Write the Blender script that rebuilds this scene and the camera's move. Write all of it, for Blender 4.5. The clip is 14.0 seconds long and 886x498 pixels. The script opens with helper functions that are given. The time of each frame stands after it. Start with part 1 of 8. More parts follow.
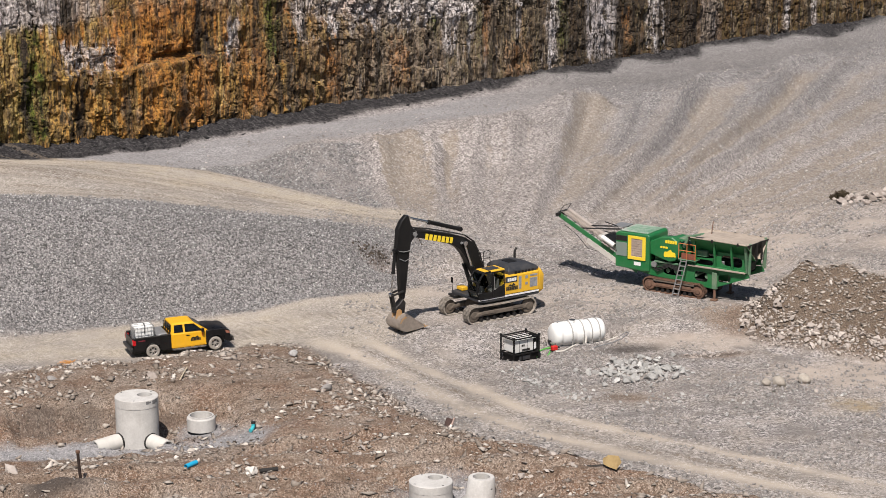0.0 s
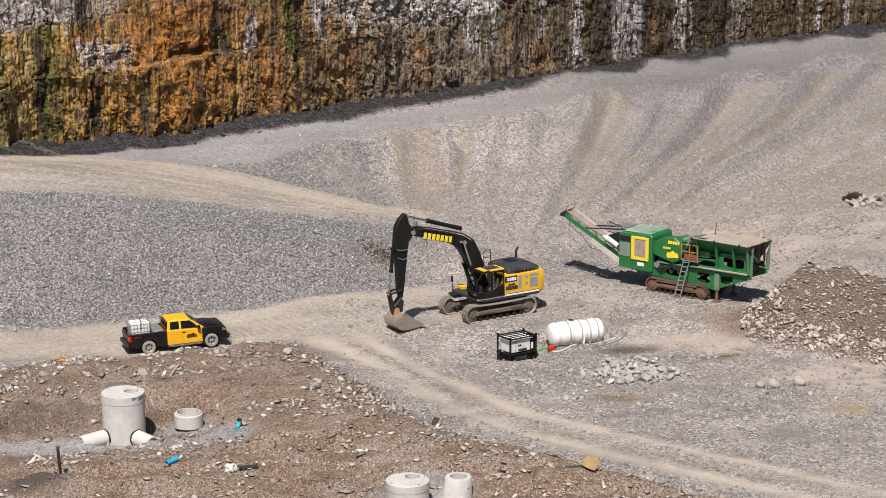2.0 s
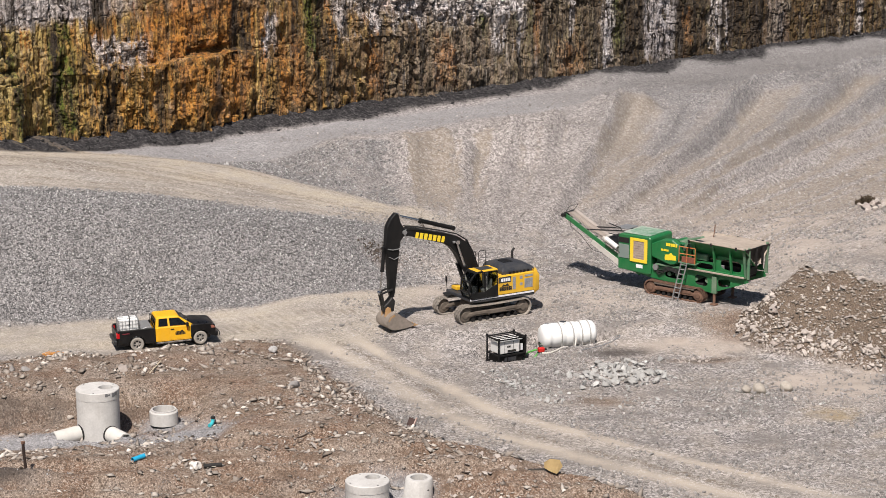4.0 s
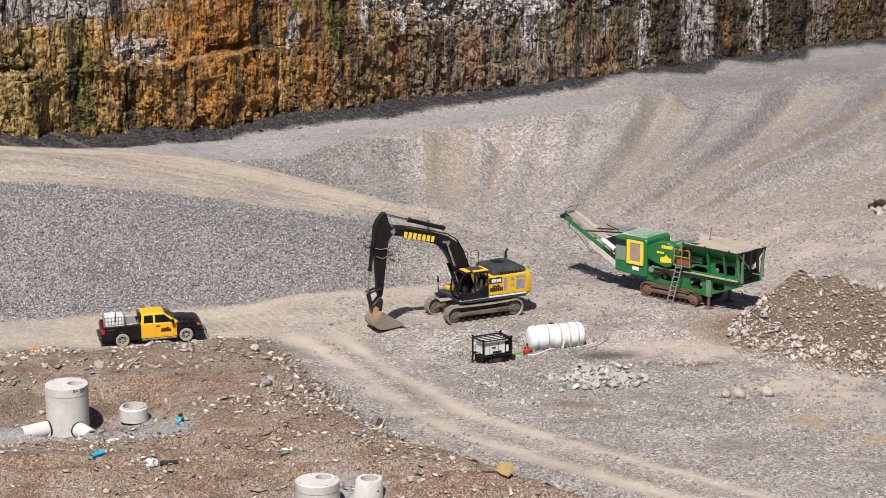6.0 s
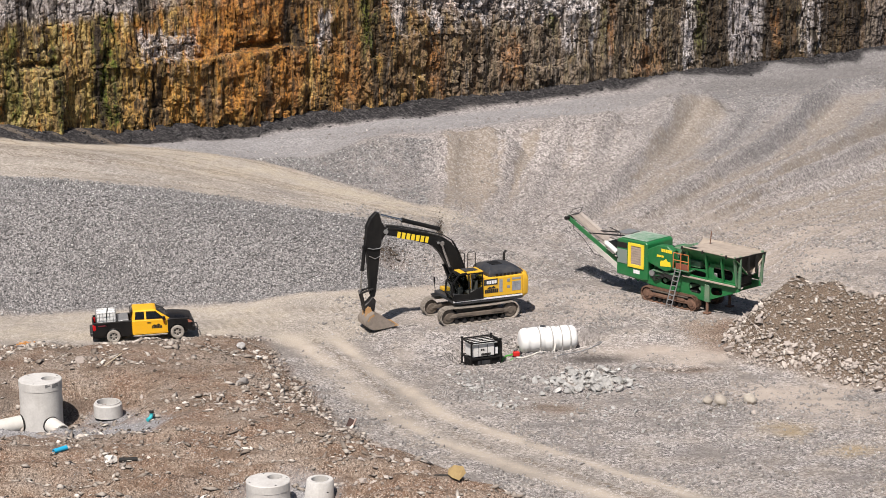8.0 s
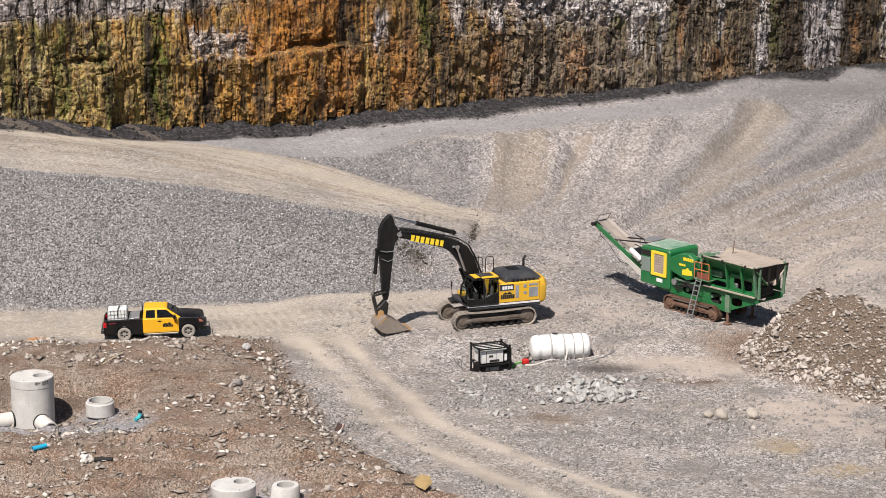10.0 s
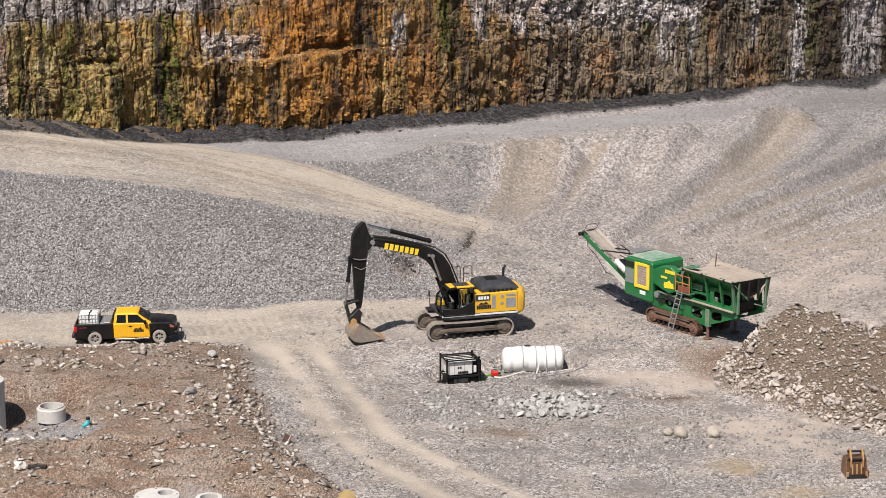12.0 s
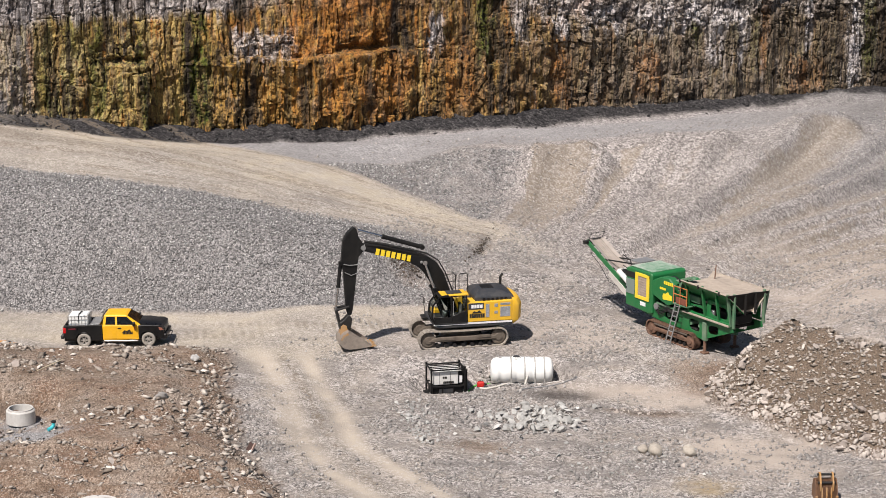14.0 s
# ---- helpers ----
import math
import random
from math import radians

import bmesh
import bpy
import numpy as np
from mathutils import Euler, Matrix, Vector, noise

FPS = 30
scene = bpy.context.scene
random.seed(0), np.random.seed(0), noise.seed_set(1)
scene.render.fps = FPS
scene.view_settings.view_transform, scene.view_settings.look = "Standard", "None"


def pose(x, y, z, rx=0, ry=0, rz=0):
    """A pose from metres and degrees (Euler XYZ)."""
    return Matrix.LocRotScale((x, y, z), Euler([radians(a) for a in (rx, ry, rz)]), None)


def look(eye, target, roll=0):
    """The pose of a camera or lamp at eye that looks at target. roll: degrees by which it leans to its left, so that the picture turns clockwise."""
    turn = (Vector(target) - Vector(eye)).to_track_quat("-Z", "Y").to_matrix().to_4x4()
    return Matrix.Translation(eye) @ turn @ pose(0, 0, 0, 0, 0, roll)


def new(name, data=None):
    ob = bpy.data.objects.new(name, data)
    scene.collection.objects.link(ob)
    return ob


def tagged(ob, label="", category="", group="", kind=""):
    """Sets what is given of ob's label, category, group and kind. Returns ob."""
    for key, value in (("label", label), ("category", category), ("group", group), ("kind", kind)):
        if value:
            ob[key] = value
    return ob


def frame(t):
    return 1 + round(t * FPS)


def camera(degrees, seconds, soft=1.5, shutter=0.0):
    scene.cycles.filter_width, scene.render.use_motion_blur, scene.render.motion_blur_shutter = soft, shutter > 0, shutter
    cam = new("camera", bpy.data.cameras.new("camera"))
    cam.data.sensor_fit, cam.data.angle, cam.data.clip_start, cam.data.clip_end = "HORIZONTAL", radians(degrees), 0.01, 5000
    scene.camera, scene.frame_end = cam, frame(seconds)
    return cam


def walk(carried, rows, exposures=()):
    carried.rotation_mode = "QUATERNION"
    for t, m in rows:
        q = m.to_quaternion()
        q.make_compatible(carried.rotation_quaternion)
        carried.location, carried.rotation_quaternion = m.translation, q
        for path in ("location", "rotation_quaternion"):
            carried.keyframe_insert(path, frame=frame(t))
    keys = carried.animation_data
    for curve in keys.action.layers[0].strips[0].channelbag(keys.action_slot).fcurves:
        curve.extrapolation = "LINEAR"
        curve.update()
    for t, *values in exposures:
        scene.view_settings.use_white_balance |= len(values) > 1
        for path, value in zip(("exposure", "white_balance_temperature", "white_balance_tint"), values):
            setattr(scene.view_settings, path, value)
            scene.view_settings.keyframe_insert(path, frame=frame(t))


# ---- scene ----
cam = camera(22.949, 14.0, 0.6)
walk(cam, [
    (0.0, pose(-21.470, -128.533, 36.023, 76.4190, 0, -8.9219) @ pose(0, 0, 0, 0, 0, 0.0414)),
    (0.5, pose(-20.667, -128.595, 35.989, 76.4187, 0, -8.6060) @ pose(0, 0, 0, 0, 0, 0.0277)),
    (1.0, pose(-19.692, -128.700, 35.973, 76.4184, 0, -8.1831) @ pose(0, 0, 0, 0, 0, 0.0193)),
    (1.5, pose(-18.561, -128.831, 35.962, 76.4063, 0, -7.6720) @ pose(0, 0, 0, 0, 0, 0.0345)),
    (2.0, pose(-17.250, -128.903, 35.931, 76.4077, 0, -7.0899) @ pose(0, 0, 0, 0, 0, 0.0348)),
    (2.5, pose(-15.825, -128.936, 35.887, 76.4271, 0, -6.4979) @ pose(0, 0, 0, 0, 0, 0.0098)),
    (3.0, pose(-14.323, -128.989, 35.862, 76.4146, 0, -5.8845) @ pose(0, 0, 0, 0, 0, 0.0052)),
    (5.5, pose(-5.529, -128.858, 35.752, 76.3791, 0, -2.3393) @ pose(0, 0, 0, 0, 0, 0.0068)),
    (6.0, pose(-3.549, -128.747, 35.714, 76.3744, 0, -1.5366) @ pose(0, 0, 0, 0, 0, -0.0491)),
    (6.5, pose(-1.567, -128.709, 35.752, 76.3521, 0, -0.7701) @ pose(0, 0, 0, 0, 0, -0.0484)),
    (7.0, pose(0.445, -128.605, 35.757, 76.3482, 0, 0.0197) @ pose(0, 0, 0, 0, 0, -0.0663)),
    (7.5, pose(2.536, -128.411, 35.723, 76.3411, 0, 0.9262) @ pose(0, 0, 0, 0, 0, -0.0954)),
    (8.0, pose(4.651, -128.091, 35.705, 76.3329, 0, 1.9541) @ pose(0, 0, 0, 0, 0, -0.0958)),
    (8.5, pose(6.743, -127.704, 35.722, 76.3151, 0, 3.0366) @ pose(0, 0, 0, 0, 0, -0.0341)),
    (11.0, pose(17.748, -124.177, 35.722, 76.2637, 0, 8.1679) @ pose(0, 0, 0, 0, 0, -0.0257)),
    (11.5, pose(19.902, -123.309, 35.690, 76.2744, 0, 8.9424) @ pose(0, 0, 0, 0, 0, -0.0275)),
    (12.0, pose(22.026, -122.393, 35.724, 76.2613, 0, 9.7775) @ pose(0, 0, 0, 0, 0, 0.0250)),
    (12.5, pose(24.097, -121.400, 35.720, 76.2438, 0, 10.6882) @ pose(0, 0, 0, 0, 0, 0.0381)),
    (13.0, pose(26.164, -120.322, 35.714, 76.2291, 0, 11.6766) @ pose(0, 0, 0, 0, 0, 0.0603)),
    (13.5, pose(28.197, -119.236, 35.681, 76.2127, 0, 12.6886) @ pose(0, 0, 0, 0, 0, 0.0855)),
    (14.0, pose(30.231, -118.110, 35.627, 76.2125, 0, 13.7088) @ pose(0, 0, 0, 0, 0, 0.0804)),
], exposures=((0.0, 0.2), (3.0, 0.26), (7.0, 0.31), (10.0, 0.33), (14.0, 0.34)))

# ---- daylight: high sun over the viewer's left shoulder, clear sky ----
SUN = Vector((-0.16, -0.55, 0.83)).normalized()
world = bpy.data.worlds.new("sky")
scene.world = world
world.use_nodes = True
sky = world.node_tree.nodes.new("ShaderNodeTexSky")
sky.sky_type, sky.sun_disc = "NISHITA", False
sky.sun_elevation = math.asin(SUN.z)
sky.sun_rotation = math.atan2(SUN.x, SUN.y)
sky.air_density, sky.dust_density = 1.0, 1.5
world.node_tree.links.new(sky.outputs[0], world.node_tree.nodes["Background"].inputs[0])
world.node_tree.nodes["Background"].inputs[1].default_value = 0.05
sun = new("sun", bpy.data.lights.new("sun", "SUN"))
sun.data.energy, sun.data.angle, sun.data.color = 5.0, radians(0.53), (1.0, 0.925, 0.865)
sun.matrix_world = look(SUN * 100, (0, 0, 0))


# ---- node helpers and materials ----
class Nodes:
    """A small builder for one procedural material."""

    def __init__(self, name, rough=0.8, metal=0.0, coords="Object"):
        self.mat = bpy.data.materials.new(name)
        self.mat.use_nodes = True
        self.tree = self.mat.node_tree
        self.bsdf = self.tree.nodes["Principled BSDF"]
        self.bsdf.inputs["Roughness"].default_value = rough
        self.bsdf.inputs["Metallic"].default_value = metal
        if coords == "World":
            self.co = self.tree.nodes.new("ShaderNodeNewGeometry").outputs["Position"]
        else:
            self.co = self.tree.nodes.new("ShaderNodeTexCoord").outputs["Object"]

    def put(self, socket, value):
        if hasattr(value, "is_output"):
            self.tree.links.new(value, socket)
        else:
            socket.default_value = value

    def stretch(self, x, y, z, co=None):
        n = self.tree.nodes.new("ShaderNodeMapping")
        self.put(n.inputs["Vector"], co or self.co)
        n.inputs["Scale"].default_value = (x, y, z)
        return n.outputs[0]

    def noise(self, scale, detail=4, rough=0.6, co=None, distort=0.0):
        n = self.tree.nodes.new("ShaderNodeTexNoise")
        self.put(n.inputs["Vector"], co or self.co)
        n.inputs["Scale"].default_value, n.inputs["Detail"].default_value = scale, detail
        n.inputs["Roughness"].default_value, n.inputs["Distortion"].default_value = rough, distort
        return n.outputs["Fac"]

    def cells(self, scale, out="Color", co=None, feature="F1", random=1.0):
        n = self.tree.nodes.new("ShaderNodeTexVoronoi")
        n.feature = feature
        self.put(n.inputs["Vector"], co or self.co)
        n.inputs["Scale"].default_value, n.inputs["Randomness"].default_value = scale, random
        return n.outputs[out]

    def ramp(self, fac, *stops):
        n = self.tree.nodes.new("ShaderNodeValToRGB")
        while len(n.color_ramp.elements) < len(stops):
            n.color_ramp.elements.new(0.5)
        for e, (pos, c) in zip(n.color_ramp.elements, stops):
            e.position = pos
            e.color = (c, c, c, 1) if isinstance(c, (int, float)) else (*c, 1)
        self.put(n.inputs[0], fac)
        return n.outputs[0]

    def mix(self, fac, a, b, blend="MIX"):
        n = self.tree.nodes.new("ShaderNodeMix")
        n.data_type, n.blend_type = "RGBA", blend
        self.put(n.inputs[0], fac)
        for s, v in ((n.inputs[6], a), (n.inputs[7], b)):
            self.put(s, (*v, 1) if isinstance(v, tuple) and len(v) == 3 else v)
        return n.outputs[2]

    def math(self, op, a, b=0.0, clamp=False):
        n = self.tree.nodes.new("ShaderNodeMath")
        n.operation, n.use_clamp = op, clamp
        self.put(n.inputs[0], a)
        self.put(n.inputs[1], b)
        return n.outputs[0]

    def split(self, colour):
        n = self.tree.nodes.new("ShaderNodeSeparateColor")
        self.put(n.inputs[0], colour)
        return n.outputs

    def attribute(self, name):
        n = self.tree.nodes.new("ShaderNodeAttribute")
        n.attribute_name = name
        return n.outputs

    def chance(self):
        return self.tree.nodes.new("ShaderNodeObjectInfo").outputs["Random"]

    def island(self):
        return self.tree.nodes.new("ShaderNodeNewGeometry").outputs["Random Per Island"]

    def bump(self, height, strength=0.5, distance=0.02):
        n = self.tree.nodes.new("ShaderNodeBump")
        n.inputs["Strength"].default_value, n.inputs["Distance"].default_value = strength, distance
        self.put(n.inputs["Height"], height)
        self.put(self.bsdf.inputs["Normal"], n.outputs[0])

    def done(self, colour, rough=None):
        self.put(self.bsdf.inputs["Base Color"], (*colour, 1) if isinstance(colour, tuple) else colour)
        if rough is not None:
            self.put(self.bsdf.inputs["Roughness"], rough)
        return self.mat


DUST = (0.36, 0.31, 0.25)


def paint(name, rgb, rough=0.4, dust=0.3, metal=0.0, scale=1.0, dirt=DUST):
    """Sheet metal paint with two scales of dust, faint streaks and dents."""
    n = Nodes(name, rough, metal)
    wide = n.noise(0.9 * scale, 5, 0.65)
    fine = n.noise(9 * scale, 4, 0.7)
    streak = n.noise(5 * scale, 3, 0.6, n.stretch(1, 1, 0.15))
    fac = n.math("ADD", n.math("MULTIPLY", wide, 0.6), n.math("ADD", n.math("MULTIPLY", fine, 0.25), n.math("MULTIPLY", streak, 0.25)))
    mask = n.ramp(fac, (0.42, 0.0), (0.78, 1.0))
    tone = n.mix(n.math("MULTIPLY", fine, 0.35), rgb, tuple(c * 0.72 for c in rgb))
    n.bump(n.noise(3 * scale, 3), 0.15, 0.01)
    return n.done(n.mix(n.math("MULTIPLY", mask, dust), tone, dirt), n.ramp(mask, (0.0, rough), (1.0, min(1, rough + 0.35))))


def plain(name, rgb, rough=0.6, vary=0.25, scale=6.0, metal=0.0, bump=0.2):
    """A plain matt surface, mottled at two scales."""
    n = Nodes(name, rough, metal)
    fac = n.math("ADD", n.math("MULTIPLY", n.noise(scale, 5), 0.6), n.math("MULTIPLY", n.noise(scale * 0.15, 3), 0.4))
    n.bump(n.noise(scale * 4, 4), bump, 0.006)
    return n.done(n.mix(n.ramp(fac, (0.3, 0.0), (0.7, 1.0)), tuple(c * (1 - vary) for c in rgb), tuple(min(1, c * (1 + vary * 0.6)) for c in rgb)))


def ground_material():
    n = Nodes("quarry_ground", 0.95, coords="World")
    n.bsdf.inputs["Specular IOR Level"].default_value = 0.2
    road, soil, coarse = n.split(n.attribute("zone_a")["Color"])
    heap, talus, pale = n.split(n.attribute("zone_b")["Color"])
    strip, track, damp = n.split(n.attribute("zone_c")["Color"])
    flat = n.stretch(1, 1, 0.6)
    big = n.split(n.cells(4.2, co=flat))[0]
    mid = n.split(n.cells(8.5, co=flat))[0]
    tiny = n.split(n.cells(19, co=flat))[0]
    stones = n.math("ADD", n.math("MULTIPLY", mid, 0.6), n.math("MULTIPLY", tiny, 0.4))
    wide = n.noise(0.13, 5, 0.6)
    patch = n.noise(0.55, 5, 0.65)
    grit = n.noise(14, 4, 0.75)
    # grey crushed-stone floor
    floor_c = n.ramp(stones, (0.12, (0.07, 0.065, 0.063)), (0.5, (0.28, 0.264, 0.251)), (0.88, (0.6, 0.57, 0.545)))
    floor_c = n.mix(n.ramp(patch, (0.42, 0.0), (0.66, 0.55)), floor_c, (0.31, 0.272, 0.222))
    shade = n.noise(0.3, 6, 0.68, n.stretch(1, 1.6, 1))
    floor_c = n.mix(n.ramp(shade, (0.5, 0.0), (0.62, 0.72)), floor_c, n.mix(grit, (0.125, 0.115, 0.107), (0.27, 0.25, 0.232)))
    floor_c = n.mix(n.ramp(shade, (0.36, 0.5), (0.46, 0.0)), floor_c, n.mix(grit, (0.3, 0.272, 0.245), (0.45, 0.415, 0.375)))
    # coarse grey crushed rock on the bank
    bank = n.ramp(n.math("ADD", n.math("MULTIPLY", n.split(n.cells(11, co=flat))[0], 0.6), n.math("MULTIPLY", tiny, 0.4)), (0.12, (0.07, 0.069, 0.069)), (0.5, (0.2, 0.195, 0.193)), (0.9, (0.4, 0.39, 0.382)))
    # tipped heaps: pinkish grey stone with tan fines
    heap_c = n.ramp(stones, (0.12, (0.1, 0.092, 0.088)), (0.5, (0.325, 0.301, 0.285)), (0.88, (0.6, 0.565, 0.535)))
    tan = n.mix(n.ramp(grit, (0.3, 0.0), (0.7, 1.0)), (0.155, 0.13, 0.098), (0.34, 0.292, 0.23))
    ragged = n.math("ADD", n.attribute("zone_d")["Fac"], n.math("MULTIPLY", n.math("SUBTRACT", n.noise(1.6, 5, 0.7), 0.5), 0.9))
    heap_c = n.mix(n.ramp(ragged, (0.28, 0.0), (0.52, 0.9)), heap_c, n.mix(n.math("MULTIPLY", mid, 0.5), tan, heap_c))
    # pale tan haul road
    road_c = n.mix(n.ramp(n.math("ADD", n.math("MULTIPLY", grit, 0.5), n.math("MULTIPLY", tiny, 0.5)), (0.2, 0.0), (0.8, 1.0)), (0.27, 0.235, 0.18), (0.6, 0.545, 0.445))
    road_c = n.mix(n.ramp(patch, (0.4, 0.0), (0.6, 0.5)), road_c, n.mix(stones, (0.2, 0.185, 0.165), (0.55, 0.515, 0.475)))
    # brown subsoil, reddish in patches
    soil_c = n.mix(n.ramp(grit, (0.25, 0.0), (0.75, 1.0)), (0.078, 0.058, 0.043), (0.4, 0.33, 0.265))
    soil_c = n.mix(n.ramp(patch, (0.47, 0.0), (0.66, 0.5)), soil_c, (0.24, 0.155, 0.105))
    rusty = n.noise(0.32, 5, 0.65)
    soil_c = n.mix(n.ramp(rusty, (0.49, 0.0), (0.6, 0.75)), soil_c, n.mix(grit, (0.08, 0.046, 0.028), (0.29, 0.185, 0.125)))
    soil_c = n.mix(n.ramp(rusty, (0.36, 0.55), (0.46, 0.0)), soil_c, n.mix(grit, (0.13, 0.115, 0.1), (0.42, 0.385, 0.345)))
    soil_c = n.mix(n.ramp(tiny, (0.55, 0.0), (0.9, 0.75)), soil_c, (0.5, 0.435, 0.37))
    soil_c = n.mix(n.ramp(n.split(n.cells(13, co=flat))[1], (0.08, 0.7), (0.36, 0.0)), soil_c, (0.05, 0.037, 0.028))
    soil_c = n.mix(1.0, soil_c, (0.94, 0.905, 0.875), "MULTIPLY")
    soil_c = n.mix(n.ramp(n.noise(0.9, 5, 0.7, n.stretch(0.35, 1.0, 1.0)), (0.5, 0.0), (0.62, 0.6)), soil_c, n.mix(grit, (0.05, 0.034, 0.023), (0.2, 0.14, 0.1)))
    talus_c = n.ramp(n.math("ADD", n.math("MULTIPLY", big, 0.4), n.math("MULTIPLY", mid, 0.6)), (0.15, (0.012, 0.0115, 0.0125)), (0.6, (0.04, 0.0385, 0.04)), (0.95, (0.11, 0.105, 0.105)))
    pale_c = n.mix(n.ramp(stones, (0.2, 0.0), (0.8, 1.0)), (0.215, 0.216, 0.22), (0.38, 0.378, 0.38))
    strip_c = n.mix(grit, (0.36, 0.312, 0.262), (0.52, 0.462, 0.4))
    c = n.mix(heap, floor_c, heap_c)
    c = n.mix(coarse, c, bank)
    c = n.mix(road, c, road_c)
    c = n.mix(strip, c, strip_c)
    c = n.mix(soil, c, soil_c)
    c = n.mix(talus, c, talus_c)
    c = n.mix(pale, c, pale_c)
    c = n.mix(n.math("MULTIPLY", track, n.ramp(stones, (0.3, 0.78), (0.75, 0.4))), c, (0.485, 0.43, 0.352))
    ochre = n.math("MULTIPLY", n.attribute("zone_f")["Fac"], n.ramp(patch, (0.35, 0.3), (0.6, 1.0)))
    c = n.mix(ochre, c, n.mix(grit, (0.27, 0.2, 0.1), (0.46, 0.36, 0.2)))
    rut, tread, pile = n.split(n.attribute("zone_e")["Color"])
    rut = n.ramp(n.math("ADD", rut, n.math("MULTIPLY", n.math("SUBTRACT", n.noise(2.2, 5, 0.7), 0.5), 0.7)), (0.3, 0.0), (0.55, 1.0))
    c = n.mix(n.math("MULTIPLY", rut, n.ramp(stones, (0.3, 0.75), (0.7, 0.1))), c, (0.2, 0.165, 0.125))
    lugs = n.tree.nodes.new("ShaderNodeTexWave")
    lugs.bands_direction = "DIAGONAL"
    n.put(lugs.inputs["Vector"], n.stretch(1.0, 0.4, 0.0))
    lugs.inputs["Scale"].default_value, lugs.inputs["Distortion"].default_value, lugs.inputs["Detail"].default_value = 1.05, 0.9, 2.0
    print_mark = n.math("MULTIPLY", n.ramp(lugs.outputs["Fac"], (0.4, 0.6), (0.6, 0.0)), n.ramp(n.noise(1.3, 4, 0.7), (0.42, 0.15), (0.58, 1.0)))
    c = n.mix(n.math("MULTIPLY", tread, print_mark), c, (0.2, 0.17, 0.13))
    c = n.mix(n.math("MULTIPLY", pile, 0.92), c, n.mix(n.ramp(grit, (0.3, 0.0), (0.72, 1.0)), (0.044, 0.033, 0.024), (0.25, 0.195, 0.146)))
    c = n.mix(n.math("MULTIPLY", damp, 0.85), c, (0.06, 0.052, 0.047))
    c = n.mix(n.ramp(wide, (0.3, 0.22), (0.7, 0.0)), c, (0.2, 0.185, 0.17), "MULTIPLY")
    c = n.mix(1.0, c, (1.0, 0.978, 0.982), "MULTIPLY")
    edges = n.math("ADD", n.math("MULTIPLY", n.cells(11, "Distance", flat), -0.6), n.math("MULTIPLY", n.noise(5, 4, 0.7), 0.22))
    h = n.math("ADD", n.math("MULTIPLY", edges, n.math("ADD", 1.0, n.math("MULTIPLY", soil, 0.5))), n.math("MULTIPLY", grit, 0.3))
    worn = n.math("MAXIMUM", n.math("MAXIMUM", road, strip), track)
    h = n.math("MULTIPLY", h, n.math("SUBTRACT", 1.0, n.math("MULTIPLY", worn, 0.5)))
    n.bump(h, 0.65, 0.12)
    return n.done(c)


# stains of the rock face: along from-to, height from-to, strength
MOSS = (
    (-34.3, -32.3, 5.0, 13.2, 1.0), (-41.3, -40.5, 6, 12.8, 0.75), (-38.0, -37.4, 6, 12.5, 0.6), (-45.5, -44.6, 7, 13, 0.6), (-10.1, -8.7, 8.6, 16, 0.95),
    (9.3, 10.4, 8.4, 10.4, 0.8), (13.4, 14.5, 8.6, 10.6, 0.6), (-26.0, -23.5, 13.6, 17, 0.5), (26.3, 27.6, 6, 12, 0.7), (15.2, 16.0, 6, 12, 0.5),
)
SOOT = (
    (-34.2, -33.6, 4.5, 13.4, 1.0), (-17.4, -16.8, 9.5, 16, 1.0), (-16.4, -15.5, 9.8, 16, 1.0), (-29.2, -28.4, 5, 8.8, 0.9), (-25.4, -24.6, 5, 8.4, 0.8), (-20.0, -19.3, 4, 9.4, 0.8),
    (-42.0, -41.5, 6, 12, 0.7), (-11.5, -10.7, 5, 12, 0.6), (-7.9, -7.3, 4, 11, 0.7), (2.9, 3.5, 5, 12, 0.7), (27.2, 30.2, 4.0, 12, 0.85), (34.8, 36.4, 3, 12, 0.9),
    (45.2, 48.0, 3, 12, 1.0), (43.2, 44.6, 3, 12, 0.6), (37.4, 39.0, 3, 12, 0.6), (57.0, 59.0, 2, 12, 0.6), (21.8, 24.4, 6, 12, 0.55), (16.5, 19.5, 7.5, 12, 0.5), (66, 67.5, 1, 12, 0.6),
)
LIME = (
    (-30.4, -26.6, 9.9, 11.9, 0.75), (-26.9, -25.6, 10.2, 12.0, 0.8), (-14.4, -13.0, 9.9, 12.6, 0.9), (-6.9, -5.7, 10.2, 14, 0.7), (-3.2, -2.0, 10.2, 12.0, 0.8), (-5.5, 1.0, 12.0, 14, 0.6),
    (-0.8, 3.4, 10.4, 12.0, 0.75), (4.6, 8.0, 10.0, 12.2, 0.8), (8.6, 15.2, 10.4, 12.4, 0.85), (10.9, 12.6, 7.2, 11, 0.7), (13.9, 15.0, 7.4, 11, 0.7), (20.6, 21.3, 7.2, 12, 0.9),
    (24.8, 26.2, 4.8, 12, 1.0), (39.8, 41.0, 4.5, 12, 0.9), (41.8, 42.6, 5, 12, 0.8), (62.0, 63.2, 2, 12, 0.6), (67.6, 68.6, 1, 12, 0.7),
)
SLAB = ((30.4, 34.6, 3.8, 12, 0.9), (-50.5, -45.6, 4.0, 17, 0.4), (48.6, 51.5, 3.5, 12, 0.3))
